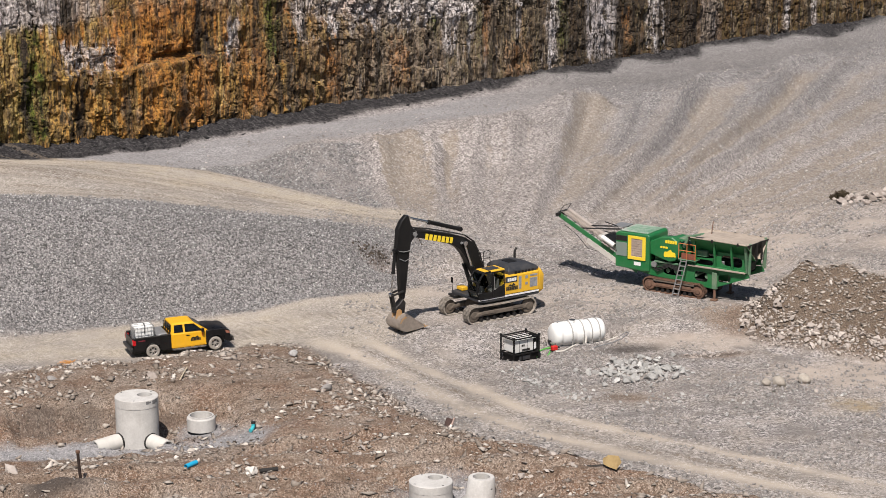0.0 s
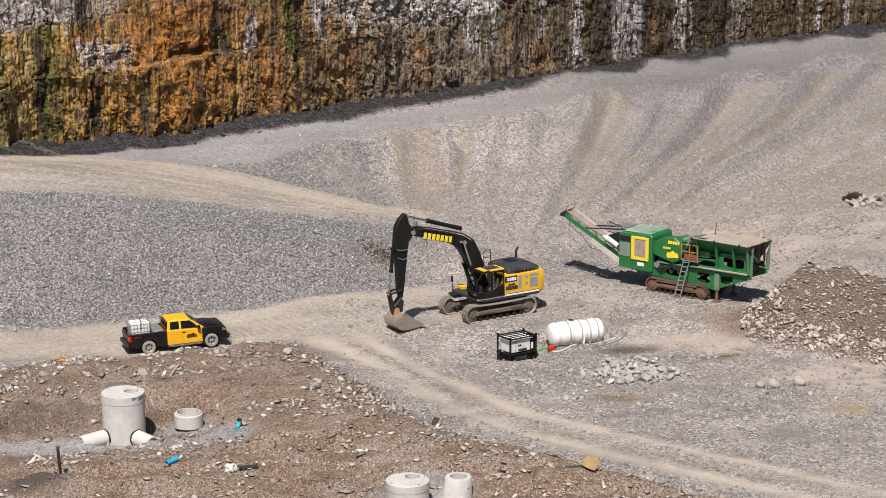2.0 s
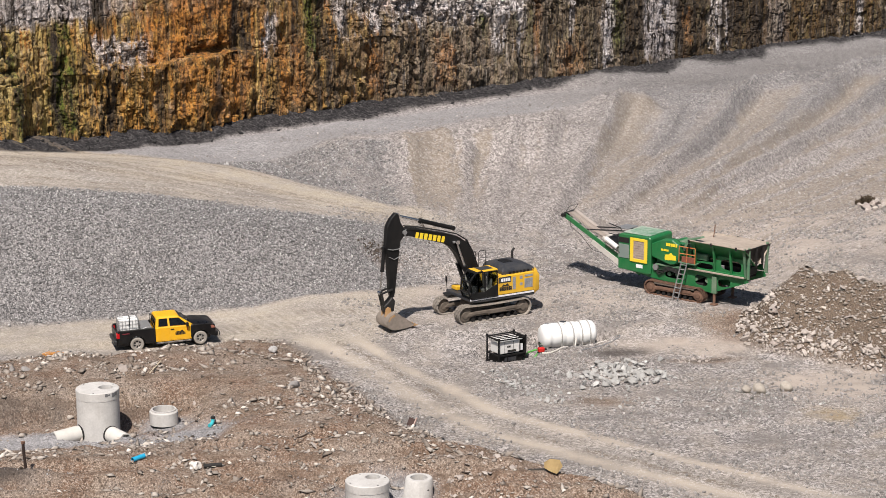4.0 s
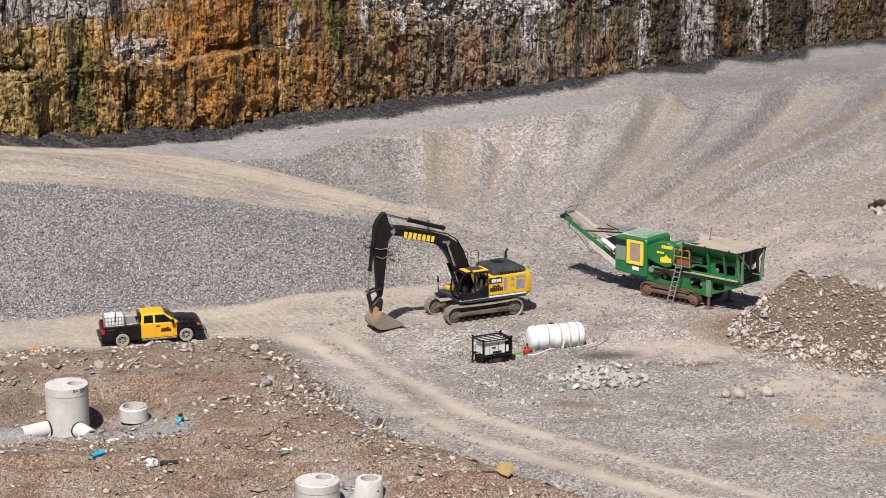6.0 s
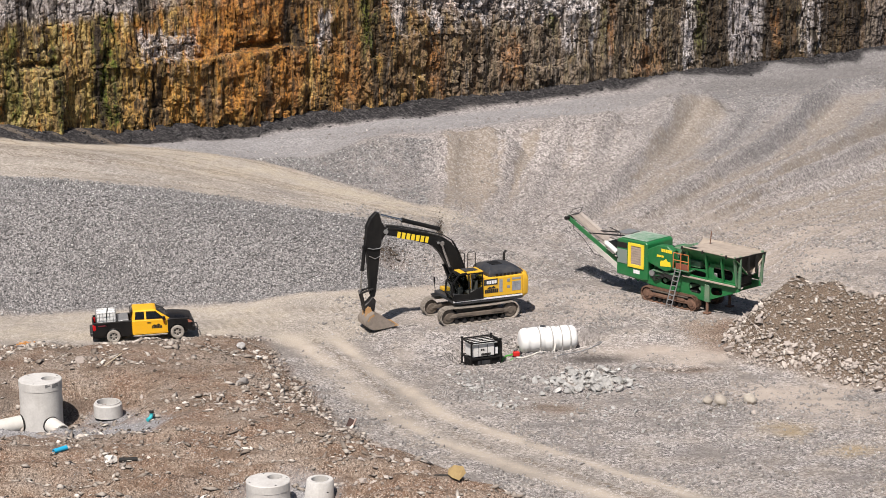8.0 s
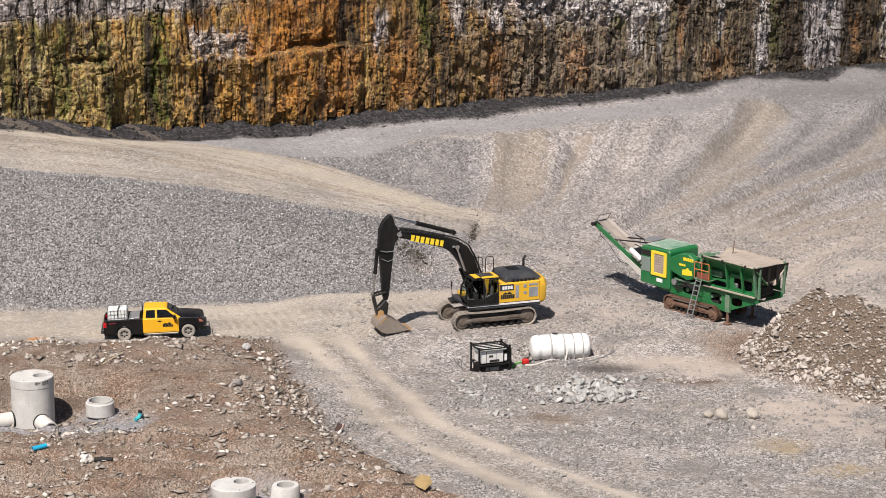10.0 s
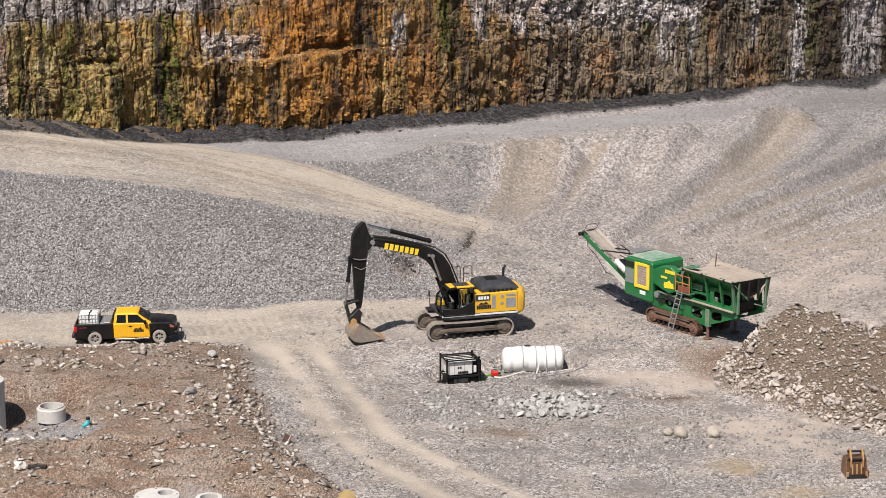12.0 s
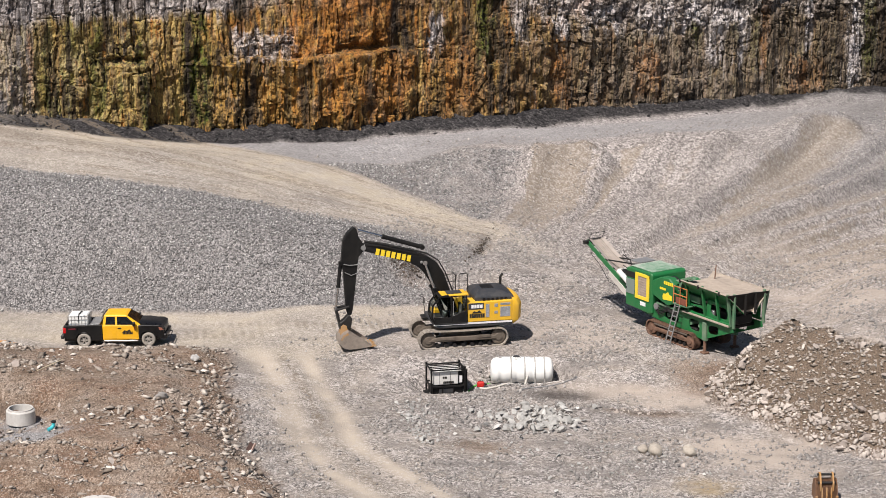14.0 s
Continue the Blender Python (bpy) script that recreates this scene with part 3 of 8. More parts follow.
def ramp_lane(x, y):
    """Across the upper haul road: nought at its outer edge, one at its inner edge."""
    outer, inner = 13.4 + 0.16 * (x + 25), 34.6 - 0.42 * (x + 25)
    return (y - outer) / np.clip(inner - outer, 4.0, None)


def zone_masks(x, y):
    d, s, h = from_wall(x, y), soil_inside(x, y), haul(x, y)
    n1, n2 = rough(x, y, 4, 4, 101), rough(x, y, 1.1, 3, 111)
    q = bearing(x, y)
    crest = ridges(x, y, q, d)
    soil = ease(-0.5, 0.7, s + n2 * 0.5)
    toe = (y - 3.2 - 0.27 * (x + 24)) / 1.036 + n1 * 0.5
    low = 13.4 + 0.16 * (x + 25) + n1 * 0.8
    top = 34.6 - 0.42 * (x + 25) + n1 * 1.1
    upper_road = ease(-0.8, 1.2, y - low) * ease(1.2, -1.2, y - top) * ease(6, -3, x)
    coarse = ease(-0.3, 0.6, toe) * 1.0 * ease(0.8, -0.8, y - low) * ease(1.0, -5.0, x - n1 * 2)
    floor_road = ease(0.6, -0.8, toe) * ease(0.3, -0.8, s) * ease(-2.0, -5.5, x - 0.4 * y + n1) * ease(-6, -2.5, y + 0.0 * x)
    fl2 = np.exp(-(h / 3.0) ** 2) * ease(1.5, -2, y) * 0.2
    road = np.clip(np.maximum(np.maximum(upper_road * np.clip(0.42 + 0.5 * ease(0.3, 0.62, ramp_lane(x, y) + n1 * 0.12) + n1 * 0.3, 0, 1), floor_road * (0.7 + n1 * 0.5)), fl2 + n1 * 0.2 * fl2), 0, 1) * (1 - soil)
    heap = ease(-8, -1, x + n1 * 2) * np.maximum(ease(40, 24, d + n1 * 4), ease(14, 22, x) * ease(56, 44, d + n1 * 4)) * (1 - upper_road)
    heap = np.maximum(heap, ease(12, 7, d) * 0.8 * (1 - upper_road) * ease(-45, -20, x))
    torn = n1 * 0.012 + n2 * 0.008
    fines = np.zeros_like(x)
    for lo, hi, a, b, much in ((0.015, 0.1, 13.5, 30, 0.85), (0.13, 0.165, 13.5, 24, 0.6), (0.3, 0.335, 13, 17, 0.7), (0.35, 0.4, 14, 27, 0.95), (0.375, 0.47, 22, 36, 0.6), (0.515, 0.56, 15, 38, 0.75), (0.605, 0.632, 15, 40, 0.85), (0.665, 0.7, 16, 42, 0.75), (0.735, 0.77, 18, 44, 0.8), (0.81, 0.87, 20, 46, 0.7), (0.93, 1.3, 24, 46, 0.6)):
        fines = np.maximum(fines, much * band(q + torn, lo, hi, 0.016) * ease(a - 0.5, a + 1, d + n1) * ease(b, b - 9, d + n1 * 2))
    fines = np.clip(fines * (1 - 0.3 * ease(0.58, 0.7, q)) + 0.35 * ease(0.62, 0.75, value(q * 90, d / 12, 402)) * ease(14, 17, d) + ease(30, 38, d) * 0.3, 0, 1)
    grey = np.clip(0.1 + crest * 0.2, 0, 0.35) * (1 - fines) * ease(13, 16, d) * ease(40, 30, d)
    # far right slope darkened: partly greyer stone, partly shade put into the colour
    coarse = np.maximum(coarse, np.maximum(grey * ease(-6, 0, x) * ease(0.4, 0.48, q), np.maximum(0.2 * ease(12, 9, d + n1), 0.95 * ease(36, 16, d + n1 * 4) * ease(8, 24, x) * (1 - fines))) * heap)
    wedge = ease(-0.3, 0.6, y - top) * ease(0.8, -0.8, y - np.interp(x, (-17, -13, -8, -3), (31.2, 36.0, 37.6, 38.8)) + n1 * 1.2) * ease(-0.3, -2.3, x + n1) * ease(-17, -14.5, x)
    coarse = np.maximum(coarse, np.clip(0.6 + 0.4 * n1 + 0.3 * n2, 0, 0.9) * wedge)
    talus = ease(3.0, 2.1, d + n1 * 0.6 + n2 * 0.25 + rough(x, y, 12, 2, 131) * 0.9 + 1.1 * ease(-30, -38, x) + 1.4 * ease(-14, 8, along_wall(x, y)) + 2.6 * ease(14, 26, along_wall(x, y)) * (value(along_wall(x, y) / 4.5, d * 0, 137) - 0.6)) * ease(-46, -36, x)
    pile = np.clip(pile_height(x, y) * 1.6, 0, 1)
    soil = np.maximum(soil, pile * np.clip(0.85 + n2 * 0.4, 0, 1))
    pale = np.clip(np.exp(-((np.clip(np.abs(x + 21.5) - 6.9, 0, None) / 1.0) ** 2 + ((y + 20.2) / 1.15) ** 2)) * 2.2 + n2 * 0.4 - 0.35, 0, 1)
    pale = np.maximum(pale, np.clip(np.exp(-(((x + 16.9) / 1.7) ** 2 + ((y + 17.9) / 1.4) ** 2)) * 1.7 + n2 * 0.4 - 0.5, 0, 1))
    pale = np.maximum(pale, np.clip(np.exp(-(((x + 5.9) / 3.2) ** 2 + ((y + 31.4) / 2.6) ** 2)) * 1.8 + n2 * 0.4 - 0.6, 0, 1))
    # pale stone also fades out rightward, part of that painted shade
    pale = np.maximum(pale, np.clip(ease(12.5, 9.5, d + n1 * 1.5) * ease(1.5, 3.0, d) * 0.85 * ease(26, 8, x) * (1 - upper_road) * ease(-44, -34, x) * (1 - wedge) + n2 * 0.1, 0, 1) * (1 - talus))
    strip = np.clip(np.exp(-(((x - 13.6) / 4.0) ** 2 + ((y + 4.3) / 1.6) ** 2)) * 1.9 + n1 * 0.5 - 0.35, 0, 1)
    strip = np.maximum(strip, 0.8 * np.clip(np.exp(-(((x - 19.5) / 5.5) ** 2 + ((y + 10.8) / 3.2) ** 2)) * 1.6 + n1 * 0.7 + (value(x * 0.35 + y * 0.2, y * 0.8, 447) - 0.5) * 0.4 - 0.45, 0, 1))
    strip = np.maximum(strip, 0.75 * ease(14, 20, x + n1 * 3) * ease(-6, 2, y + n1 * 3) * ease(34, 22, y + n1 * 4) * np.clip(0.55 + n1 * 0.8 + (value(x * 0.5 + y * 0.3, (y - x * 0.2) / 1.8, 441) - 0.5) * 0.5, 0, 1))
    strip = np.maximum(strip, 0.9 * np.clip(np.exp(-(((x - 21.0) / 5.0) ** 2 + ((y + 14.5) / 4.0) ** 2)) * 1.5 + n1 * 0.8 - 0.5, 0, 1))
    strip = np.maximum(strip, 0.6 * np.clip(np.exp(-((np.abs(x - 4.0) / 10.0) ** 3 + (np.abs(y - 5.0) / 5.5) ** 3)) * 1.3 + n1 * 0.8 + n2 * 0.3 - 0.35, 0, 1) * (1 - coarse))
    strip = np.clip(strip * (0.75 + n2 * 0.9 + (value(x * 0.5 + y * 0.25, y * 1.1, 449) - 0.5) * 0.5), 0, 1)
    on = ease(-0.5, -4, y)
    sway = h + rough(x, y, 7, 2, 151) * 0.5
    track = 1.2 * on * (np.exp(-(np.abs(sway + 1.45) / 0.72) ** 3) + np.exp(-(np.abs(sway - 1.35 - 1.5 * ease(-16, -22, y)) / 0.68) ** 3) + 0.5 * np.exp(-(np.abs(sway + 2.4) / 0.3) ** 2)) * np.clip(0.78 + n1 * 0.6 + n2 * 0.45 + (value(sway * 3.2, y / 5.0, 157) - 0.5) * 0.9, 0, 1) * (1 - soil)
    damp = np.clip(np.exp(-(((x + 24.6) / 2.3) ** 2 + ((y + 27.8) / 0.75) ** 2)) * 1.5 + n2 * 0.3 - 0.4, 0, 1)
    damp = np.maximum(damp, 0.95 * np.clip(np.exp(-(((x - 9.4) / 2.0) ** 2 + ((y + 5.2) / 0.85) ** 2)) * 1.6 - 0.3 + n2 * 0.35, 0, 1))
    damp = np.maximum(damp, 0.62 * np.clip(np.exp(-((np.clip(np.abs(x + 22.6) - 3.2, 0, None) / 1.2) ** 2 + ((y + 16.6) / 0.9) ** 2)) * 1.4 + n2 * 0.6 - 0.35, 0, 1))
    damp = np.maximum(damp, 0.8 * np.clip(np.exp(-(((x + 3.9) / 1.3) ** 2 + ((y - 12.4) / 0.45) ** 2)) * 1.7 + n2 * 0.8 - 0.5, 0, 1))
    # wheel and track marks: along the ramp, and across the floor beside the bucket
    lane = ramp_lane(x, y)
    rut = upper_road * np.maximum(ease(0.56, 0.7, value(lane * 26, x / 22, 161)) * ease(0.2, 0.4, lane), 0.8 * ease(0.6, 0.72, value(lane * 60 + n2 * 0.3, x / 12, 163))) * 0.7
    tread = ease(0.0, 0.6, 1 - np.hypot((x + 7.0) / 7.5, (y - 4.4) / 3.6)) * ease(0.3, 0.5, value(y * 1.0 - 0.1 * x, x / 9, 171))
    tread = np.maximum(tread, 0.9 * ease(-7, -11, x) * ease(-1.5, 0, y - 0.2 * (x + 20) + 2.0) * ease(0.4, -0.6, toe) * (1 - coarse) * (1 - soil) * ease(0.45, 0.6, value((y - 0.2 * x) * 0.9, x / 12, 177)))
    soil = np.maximum(soil, 0.8 * np.clip(np.exp(-(((x - 6.7) / 2.0) ** 2 + ((y + 14.5) / 1.1) ** 2)) * 1.6 + n1 * 0.4 + n2 * 0.4 - 0.4, 0, 1))
    soil = np.maximum(soil, 0.7 * np.clip(np.exp(-(((x - 14.3) / 3.0) ** 2 + ((y + 6.5 - 0.2 * (x - 14.3)) / 0.7) ** 2)) * 1.5 + n2 * 0.6 - 0.5, 0, 1))
    soil = np.maximum(soil, 0.9 * np.clip(np.exp(-(((x - 17.3) / 3.4) ** 2 + ((y + 1.3) / 2.2) ** 2)) * 1.6 + n2 * 0.6 - 0.35, 0, 1))
    soil = np.maximum(soil, 0.35 * np.clip(np.exp(-(((x + 3.5) / 2.2) ** 2 + ((y - 12.1) / 0.7) ** 2)) * 1.5 + n2 * 0.6 - 0.4, 0, 1))
    brown = np.exp(-(h / 0.45) ** 2) * on * np.clip(0.55 + n2 * 0.6, 0, 1) * (1 - track)
    rut = np.maximum(rut, brown)
    damp = np.maximum(damp, 0.75 * np.clip(np.exp(-(((x - 14.2) / 1.9) ** 2 + ((y + 6.45 - 0.2 * (x - 14.2)) / 0.3) ** 2)) * 1.5 + n2 * 0.9 - 0.45, 0, 1))
    return (road, soil, coarse), (heap, talus, pale), (strip, track, damp), fines, rut, tread, pile


def stops(lo, hi, fine, reach):
    """Even steps from lo to hi, then ever longer ones out to the horizon."""
    mid = list(np.arange(lo, hi + fine / 2, fine))
    step, a, b = fine, lo, hi
    while b < reach:
        step *= 1.35
        a, b = a - step, b + step
        mid = [a] + mid + [b]
    return np.array(mid)


def build_ground():
    xs, ys = stops(-46, 60, 0.26, 2600), stops(-46, 98, 0.27, 2600)
    x, y = np.meshgrid(xs, ys)
    z = height(x.ravel(), y.ravel())
    co = np.stack([x.ravel(), y.ravel(), z], 1)
    nx, ny = len(xs), len(ys)
    i = (np.arange(ny - 1)[:, None] * nx + np.arange(nx - 1)).ravel()
    faces = np.stack([i, i + 1, i + nx + 1, i + nx], 1)
    me = bpy.data.meshes.new("ground")
    me.vertices.add(len(co))
    me.vertices.foreach_set("co", co.astype(np.float32).ravel())
    me.loops.add(faces.size)
    me.loops.foreach_set("vertex_index", faces.ravel().astype(np.int32))
    me.polygons.add(len(faces))
    me.polygons.foreach_set("loop_start", (np.arange(len(faces)) * 4).astype(np.int32))
    me.polygons.foreach_set("loop_total", np.full(len(faces), 4, np.int32))
    me.update(calc_edges=True)
    me.polygons.foreach_set("use_smooth", np.ones(len(faces), bool))
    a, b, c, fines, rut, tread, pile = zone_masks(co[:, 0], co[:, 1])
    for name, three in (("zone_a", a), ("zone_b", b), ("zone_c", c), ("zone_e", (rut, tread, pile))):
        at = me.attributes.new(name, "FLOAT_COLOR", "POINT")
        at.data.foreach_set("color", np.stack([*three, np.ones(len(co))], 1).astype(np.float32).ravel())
    me.attributes.new("zone_d", "FLOAT", "POINT").data.foreach_set("value", fines.astype(np.float32))
    gx, gy = co[:, 0], co[:, 1]
    ochre = np.clip(np.exp(-(((gx - 19.0) / 1.7) ** 2 + ((gy + 18.2) / 1.7) ** 2)) * 1.3 + np.exp(-(((gx - 22.0) / 2.2) ** 2 + ((gy + 21.6) / 1.2) ** 2)) + rough(gx, gy, 1.2, 3, 461) * 0.35 - 0.35, 0, 0.8)
    me.attributes.new("zone_f", "FLOAT", "POINT").data.foreach_set("value", ochre.astype(np.float32))
    me.materials.append(GROUND)
    return tagged(new("ground", me), "uneven quarry floor of grey gravel, tan haul roads and brown soil", "quarry ground", kind="structure")


def build_wall():
    """Blasted rock face: vertical joints, blocks and ledges; its own x runs along the wall."""
    us = np.concatenate([np.arange(-72, -51, 0.3), np.arange(-51, 36, 0.1), np.arange(36, 90, 0.17), np.arange(90, 130, 0.8)])
    zs = np.concatenate([np.arange(-2.0, 2.5, 0.3), np.arange(2.5, 16.8, 0.1), np.arange(16.8, 21, 0.4)])
    u, z = np.meshgrid(us, zs)
    u, z = u.ravel(), z.ravel()
    w = u + rough(u, z, 3.0, 3, 201) * 0.35
    out = np.zeros_like(u)
    low = ease(14.5, 9.5, z + rough(u, z, 4, 3, 206) * 1.5)
    for cell, tall, amp, seed in ((3.7, 30, 0.55, 1), (1.9, 5, 0.5, 2), (0.95, 2.3, 0.34, 3), (0.5, 1.1, 0.2, 4)):
        shift = w / cell + rough(u, z, 4, 3, 215 + seed) * 0.45 + rough(u, z, 1.2, 2, 218 + seed) * 0.2
        col = np.floor(shift)
        f = shift - col
        off = lattice(col, 0 * w, 220 + seed) * tall
        rise = (z + off + rough(u, z, 1.8, 3, 205 + seed) * 0.8) / tall
        row = np.floor(rise)
        g = rise - row
        keep = (0.4 + 0.6 * low) * (1 - 0.35 * ease(4, 14, u))
        out = out + (lattice(col, row, 230 + seed) - 0.5) * amp * keep
        # each block's face leans its own way
        out = out + ((f - 0.5) * (lattice(col, row, 250 + seed) - 0.5) * 0.7 + (g - 0.5) * (lattice(col, row, 255 + seed) - 0.4) * 0.55 * min(1, tall / 2)) * amp * keep
        # open joints between some of them
        out = out - 0.34 * min(1, cell) * np.exp(-(np.minimum(f, 1 - f) * cell / 0.07) ** 2) * (lattice(col, row, 240 + seed) > 0.68)
        out = out - 0.2 * min(1, cell) * np.exp(-(np.minimum(g, 1 - g) * tall / 0.06) ** 2) * (lattice(col, row, 245 + seed) > 0.8)
    out = out + rough(u, z, 9, 3, 251) * 0.5 + rough(u, z, 1.1, 5, 261, 0.65) * (0.24 + 0.22 * low) * (1 - 0.3 * ease(4, 14, u))
    # a broken ledge part of the way up
    shelf = z - 9.9 - rough(u, 0 * u, 2.2, 3, 271) * 0.5
    out = out + 0.5 * ease(0.1, -0.1, shelf) * band(u, -31, -15.5, 1.0) - 0.9 * np.exp(-((shelf - 0.35) / 0.3) ** 2) * band(u, -22.0, -18.0, 0.6)
    hollow = z - 10.2 - rough(u, 0 * u, 1.6, 3, 273) * 0.4
    out = out + (0.4 * ease(0.1, -0.1, hollow) - 0.6 * np.exp(-((hollow - 0.3) / 0.25) ** 2)) * band(u, -40.2, -37.2, 0.5)
    # shattered rock along the top
    out = out + (rough(u, z, 0.8, 4, 281, 0.7) * 0.5 + (lattice(np.floor(u / 0.5 + z * 0.3), np.floor(z / 0.35), 283) - 0.5) * 0.3) * ease(9.8, 10.8, z + rough(u, z, 3, 3, 285)) * ease(-8, -2, u)
    out = out - 0.04 * (z - 5)
    co = np.stack([u, -out, z], 1)
    nu, nz = len(us), len(zs)
    i = (np.arange(nz - 1)[:, None] * nu + np.arange(nu - 1)).ravel()
    faces = np.stack([i, i + 1, i + nu + 1, i + nu], 1).tolist()
    top = [(nz - 1) * nu + k for k in range(nu)]
    k = len(co)
    back = np.stack([us, np.full(nu, 220.0), np.full(nu, 24.0)], 1)
    foot = np.array([(us[0], 220.0, -3.0), (us[-1], 220.0, -3.0)])
    faces += [[top[j], top[j + 1], k + j + 1, k + j] for j in range(nu - 1)]
    verts = np.concatenate([co, back, foot]).tolist()
    faces.append([nz * nu + nu, 0] + [j * nu for j in range(1, nz)] + [k])
    faces.append([nz * nu + nu + 1, k + nu - 1] + [j * nu + nu - 1 for j in range(nz - 1, -1, -1)])
    me = bpy.data.meshes.new("quarry_wall")
    me.from_pydata(verts, [], faces)
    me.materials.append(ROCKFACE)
    ob = tagged(new("quarry_wall", me), "tall vertical rock face streaked with rust, moss and lime", "rock face", kind="structure")
    ob.matrix_world = pose(0, WALL_AT, 0, 0, 0, math.degrees(math.atan(WALL_SLOPE)))
    return ob


ground = build_ground()
quarry_wall = build_wall()


# ---- mesh helpers ----
def part(name, bm, material, parent, label="", smooth=False):
    """Links a bmesh as one mesh object under a thing or a part, in the thing's own coordinates."""
    me = bpy.data.meshes.new(name)
    bm.normal_update()
    bm.to_mesh(me)
    bm.free()
    me.materials.append(material)
    if smooth:
        me.polygons.foreach_set("use_smooth", [True] * len(me.polygons))
        me.set_sharp_from_angle(angle=radians(38))
    ob = new(name, me)
    ob.parent = parent
    return tagged(ob, label)


def thing(name, m, label, category, group=""):
    ob = tagged(new(name), label, category, group)
    ob.empty_display_size = 0.3
    ob.matrix_world = m
    return ob


def solid(name, bm, material, m, label, category, group="", smooth=False):
    """A thing that is one mesh."""
    ob = part(name, bm, material, None, label, smooth)
    ob.matrix_world = m
    return tagged(ob, "", category, group)


def soften(bm, faces, width):
    if width > 0:
        edges = list({e for f in faces for e in f.edges})
        bmesh.ops.bevel(bm, geom=edges, offset=width, segments=1, affect="EDGES", clamp_overlap=True)


def box(bm, a, b, bevel=0.015, m=None):
    made = bmesh.ops.create_cube(bm, size=1)["verts"]
    c = [(p + q) / 2 for p, q in zip(a, b)]
    s = [abs(q - p) for p, q in zip(a, b)]
    t = Matrix.Translation(c) @ Matrix.Diagonal((*s, 1))
    bmesh.ops.transform(bm, matrix=(m or Matrix()) @ t, verts=made)
    soften(bm, {f for v in made for f in v.link_faces}, min(bevel, min(s) * 0.3))
    return bm


def boxed(a, b, bevel=0.015):
    return box(bmesh.new(), a, b, bevel)


def prism(bm, outline, y0, y1, bevel=0.015):
    """An outline in x and z, pulled from y0 to y1."""
    lo = [bm.verts.new((x, y0, z)) for x, z in outline]
    hi = [bm.verts.new((x, y1, z)) for x, z in outline]
    n = len(outline)
    faces = [bm.faces.new(lo), bm.faces.new(hi[::-1])]
    faces += [bm.faces.new((lo[i], hi[i], hi[(i + 1) % n], lo[(i + 1) % n])) for i in range(n)]
    bmesh.ops.recalc_face_normals(bm, faces=faces)
    soften(bm, faces, bevel)
    return bm


def loft(bm, rings, caps=True, close=True):
    """Skin over rings of equally many points."""
    vs = [[bm.verts.new(p) for p in ring] for ring in rings]
    n = len(vs[0])
    faces = []
    for a, b in zip(vs, vs[1:]):
        for i in range(n if close else n - 1):
            faces.append(bm.faces.new((a[i], a[(i + 1) % n], b[(i + 1) % n], b[i])))
    if caps:
        faces += [bm.faces.new(vs[0][::-1]), bm.faces.new(vs[-1])]
    bmesh.ops.recalc_face_normals(bm, faces=faces)
    return faces


def rod(bm, p, q, r, seg=12, r2=None):
    p, q = Vector(p), Vector(q)
    d = q - p
    turn = d.to_track_quat("Z", "Y").to_matrix().to_4x4()
    m = Matrix.Translation((p + q) / 2) @ turn
    bmesh.ops.create_cone(bm, cap_ends=True, segments=seg, radius1=r, radius2=r if r2 is None else r2, depth=d.length, matrix=m)
    return bm


def sweep(bm, points, r, seg=7):
    """A round bar or hose through the points."""
    pts = [Vector(p) for p in points]
    rings = []
    for i, p in enumerate(pts):
        d = (pts[min(i + 1, len(pts) - 1)] - pts[max(i - 1, 0)]).normalized()
        a = d.orthogonal().normalized() if not rings else (rings[-1][1] - d * rings[-1][1].dot(d)).normalized()
        b = d.cross(a)
        rings.append(([p + (a * math.cos(t) + b * math.sin(t)) * r for t in (2 * math.pi * k / seg for k in range(seg))], a))
    loft(bm, [ring for ring, _ in rings])
    return bm


def lathe(bm, outline, seg=32, m=None):
    """An outline of radius and height turned round z; it ends on the axis where the radius is 0."""
    m = m or Matrix()
    rings = []
    for r, z in outline:
        if r < 1e-6:
            rings.append([bm.verts.new(m @ Vector((0, 0, z)))])
        else:
            rings.append([bm.verts.new(m @ Vector((r * math.cos(t), r * math.sin(t), z))) for t in (2 * math.pi * k / seg for k in range(seg))])
    faces = []
    for a, b in zip(rings, rings[1:]):
        for i in range(seg):
            j = (i + 1) % seg
            if len(a) == 1 and len(b) > 1:
                faces.append(bm.faces.new((a[0], b[i], b[j])))
            elif len(b) == 1 and len(a) > 1:
                faces.append(bm.faces.new((a[i], a[j], b[0])))
            elif len(a) > 1:
                faces.append(bm.faces.new((a[i], a[j], b[j], b[i])))
    bmesh.ops.recalc_face_normals(bm, faces=faces)
    return bm


AXLE = Matrix.Rotation(math.pi / 2, 4, "X")


def bars(widths, x, z, tall, y, gap, down, parent, material, name="marking", label="", thick=0.012, lean=0.0):
    """Lettering as plain bars on a side face: it runs to falling x along the slope down, in the plane y."""
    bm = bmesh.new()
    for w in widths:
        a = (x, z)
        b = (x - w, z - w * down)
        prism(bm, [(a[0] - lean, a[1]), (b[0] - lean, b[1]), (b[0], b[1] - tall), (a[0], a[1] - tall)], y, y + thick, 0)
        x, z = b[0] - gap, b[1] - gap * down
    return part(name, bm, material, parent, label)


def grounded(x, y, turn=0.0, sink=0.0):
    return pose(x, y, spot(x, y) - sink, 0, 0, turn)


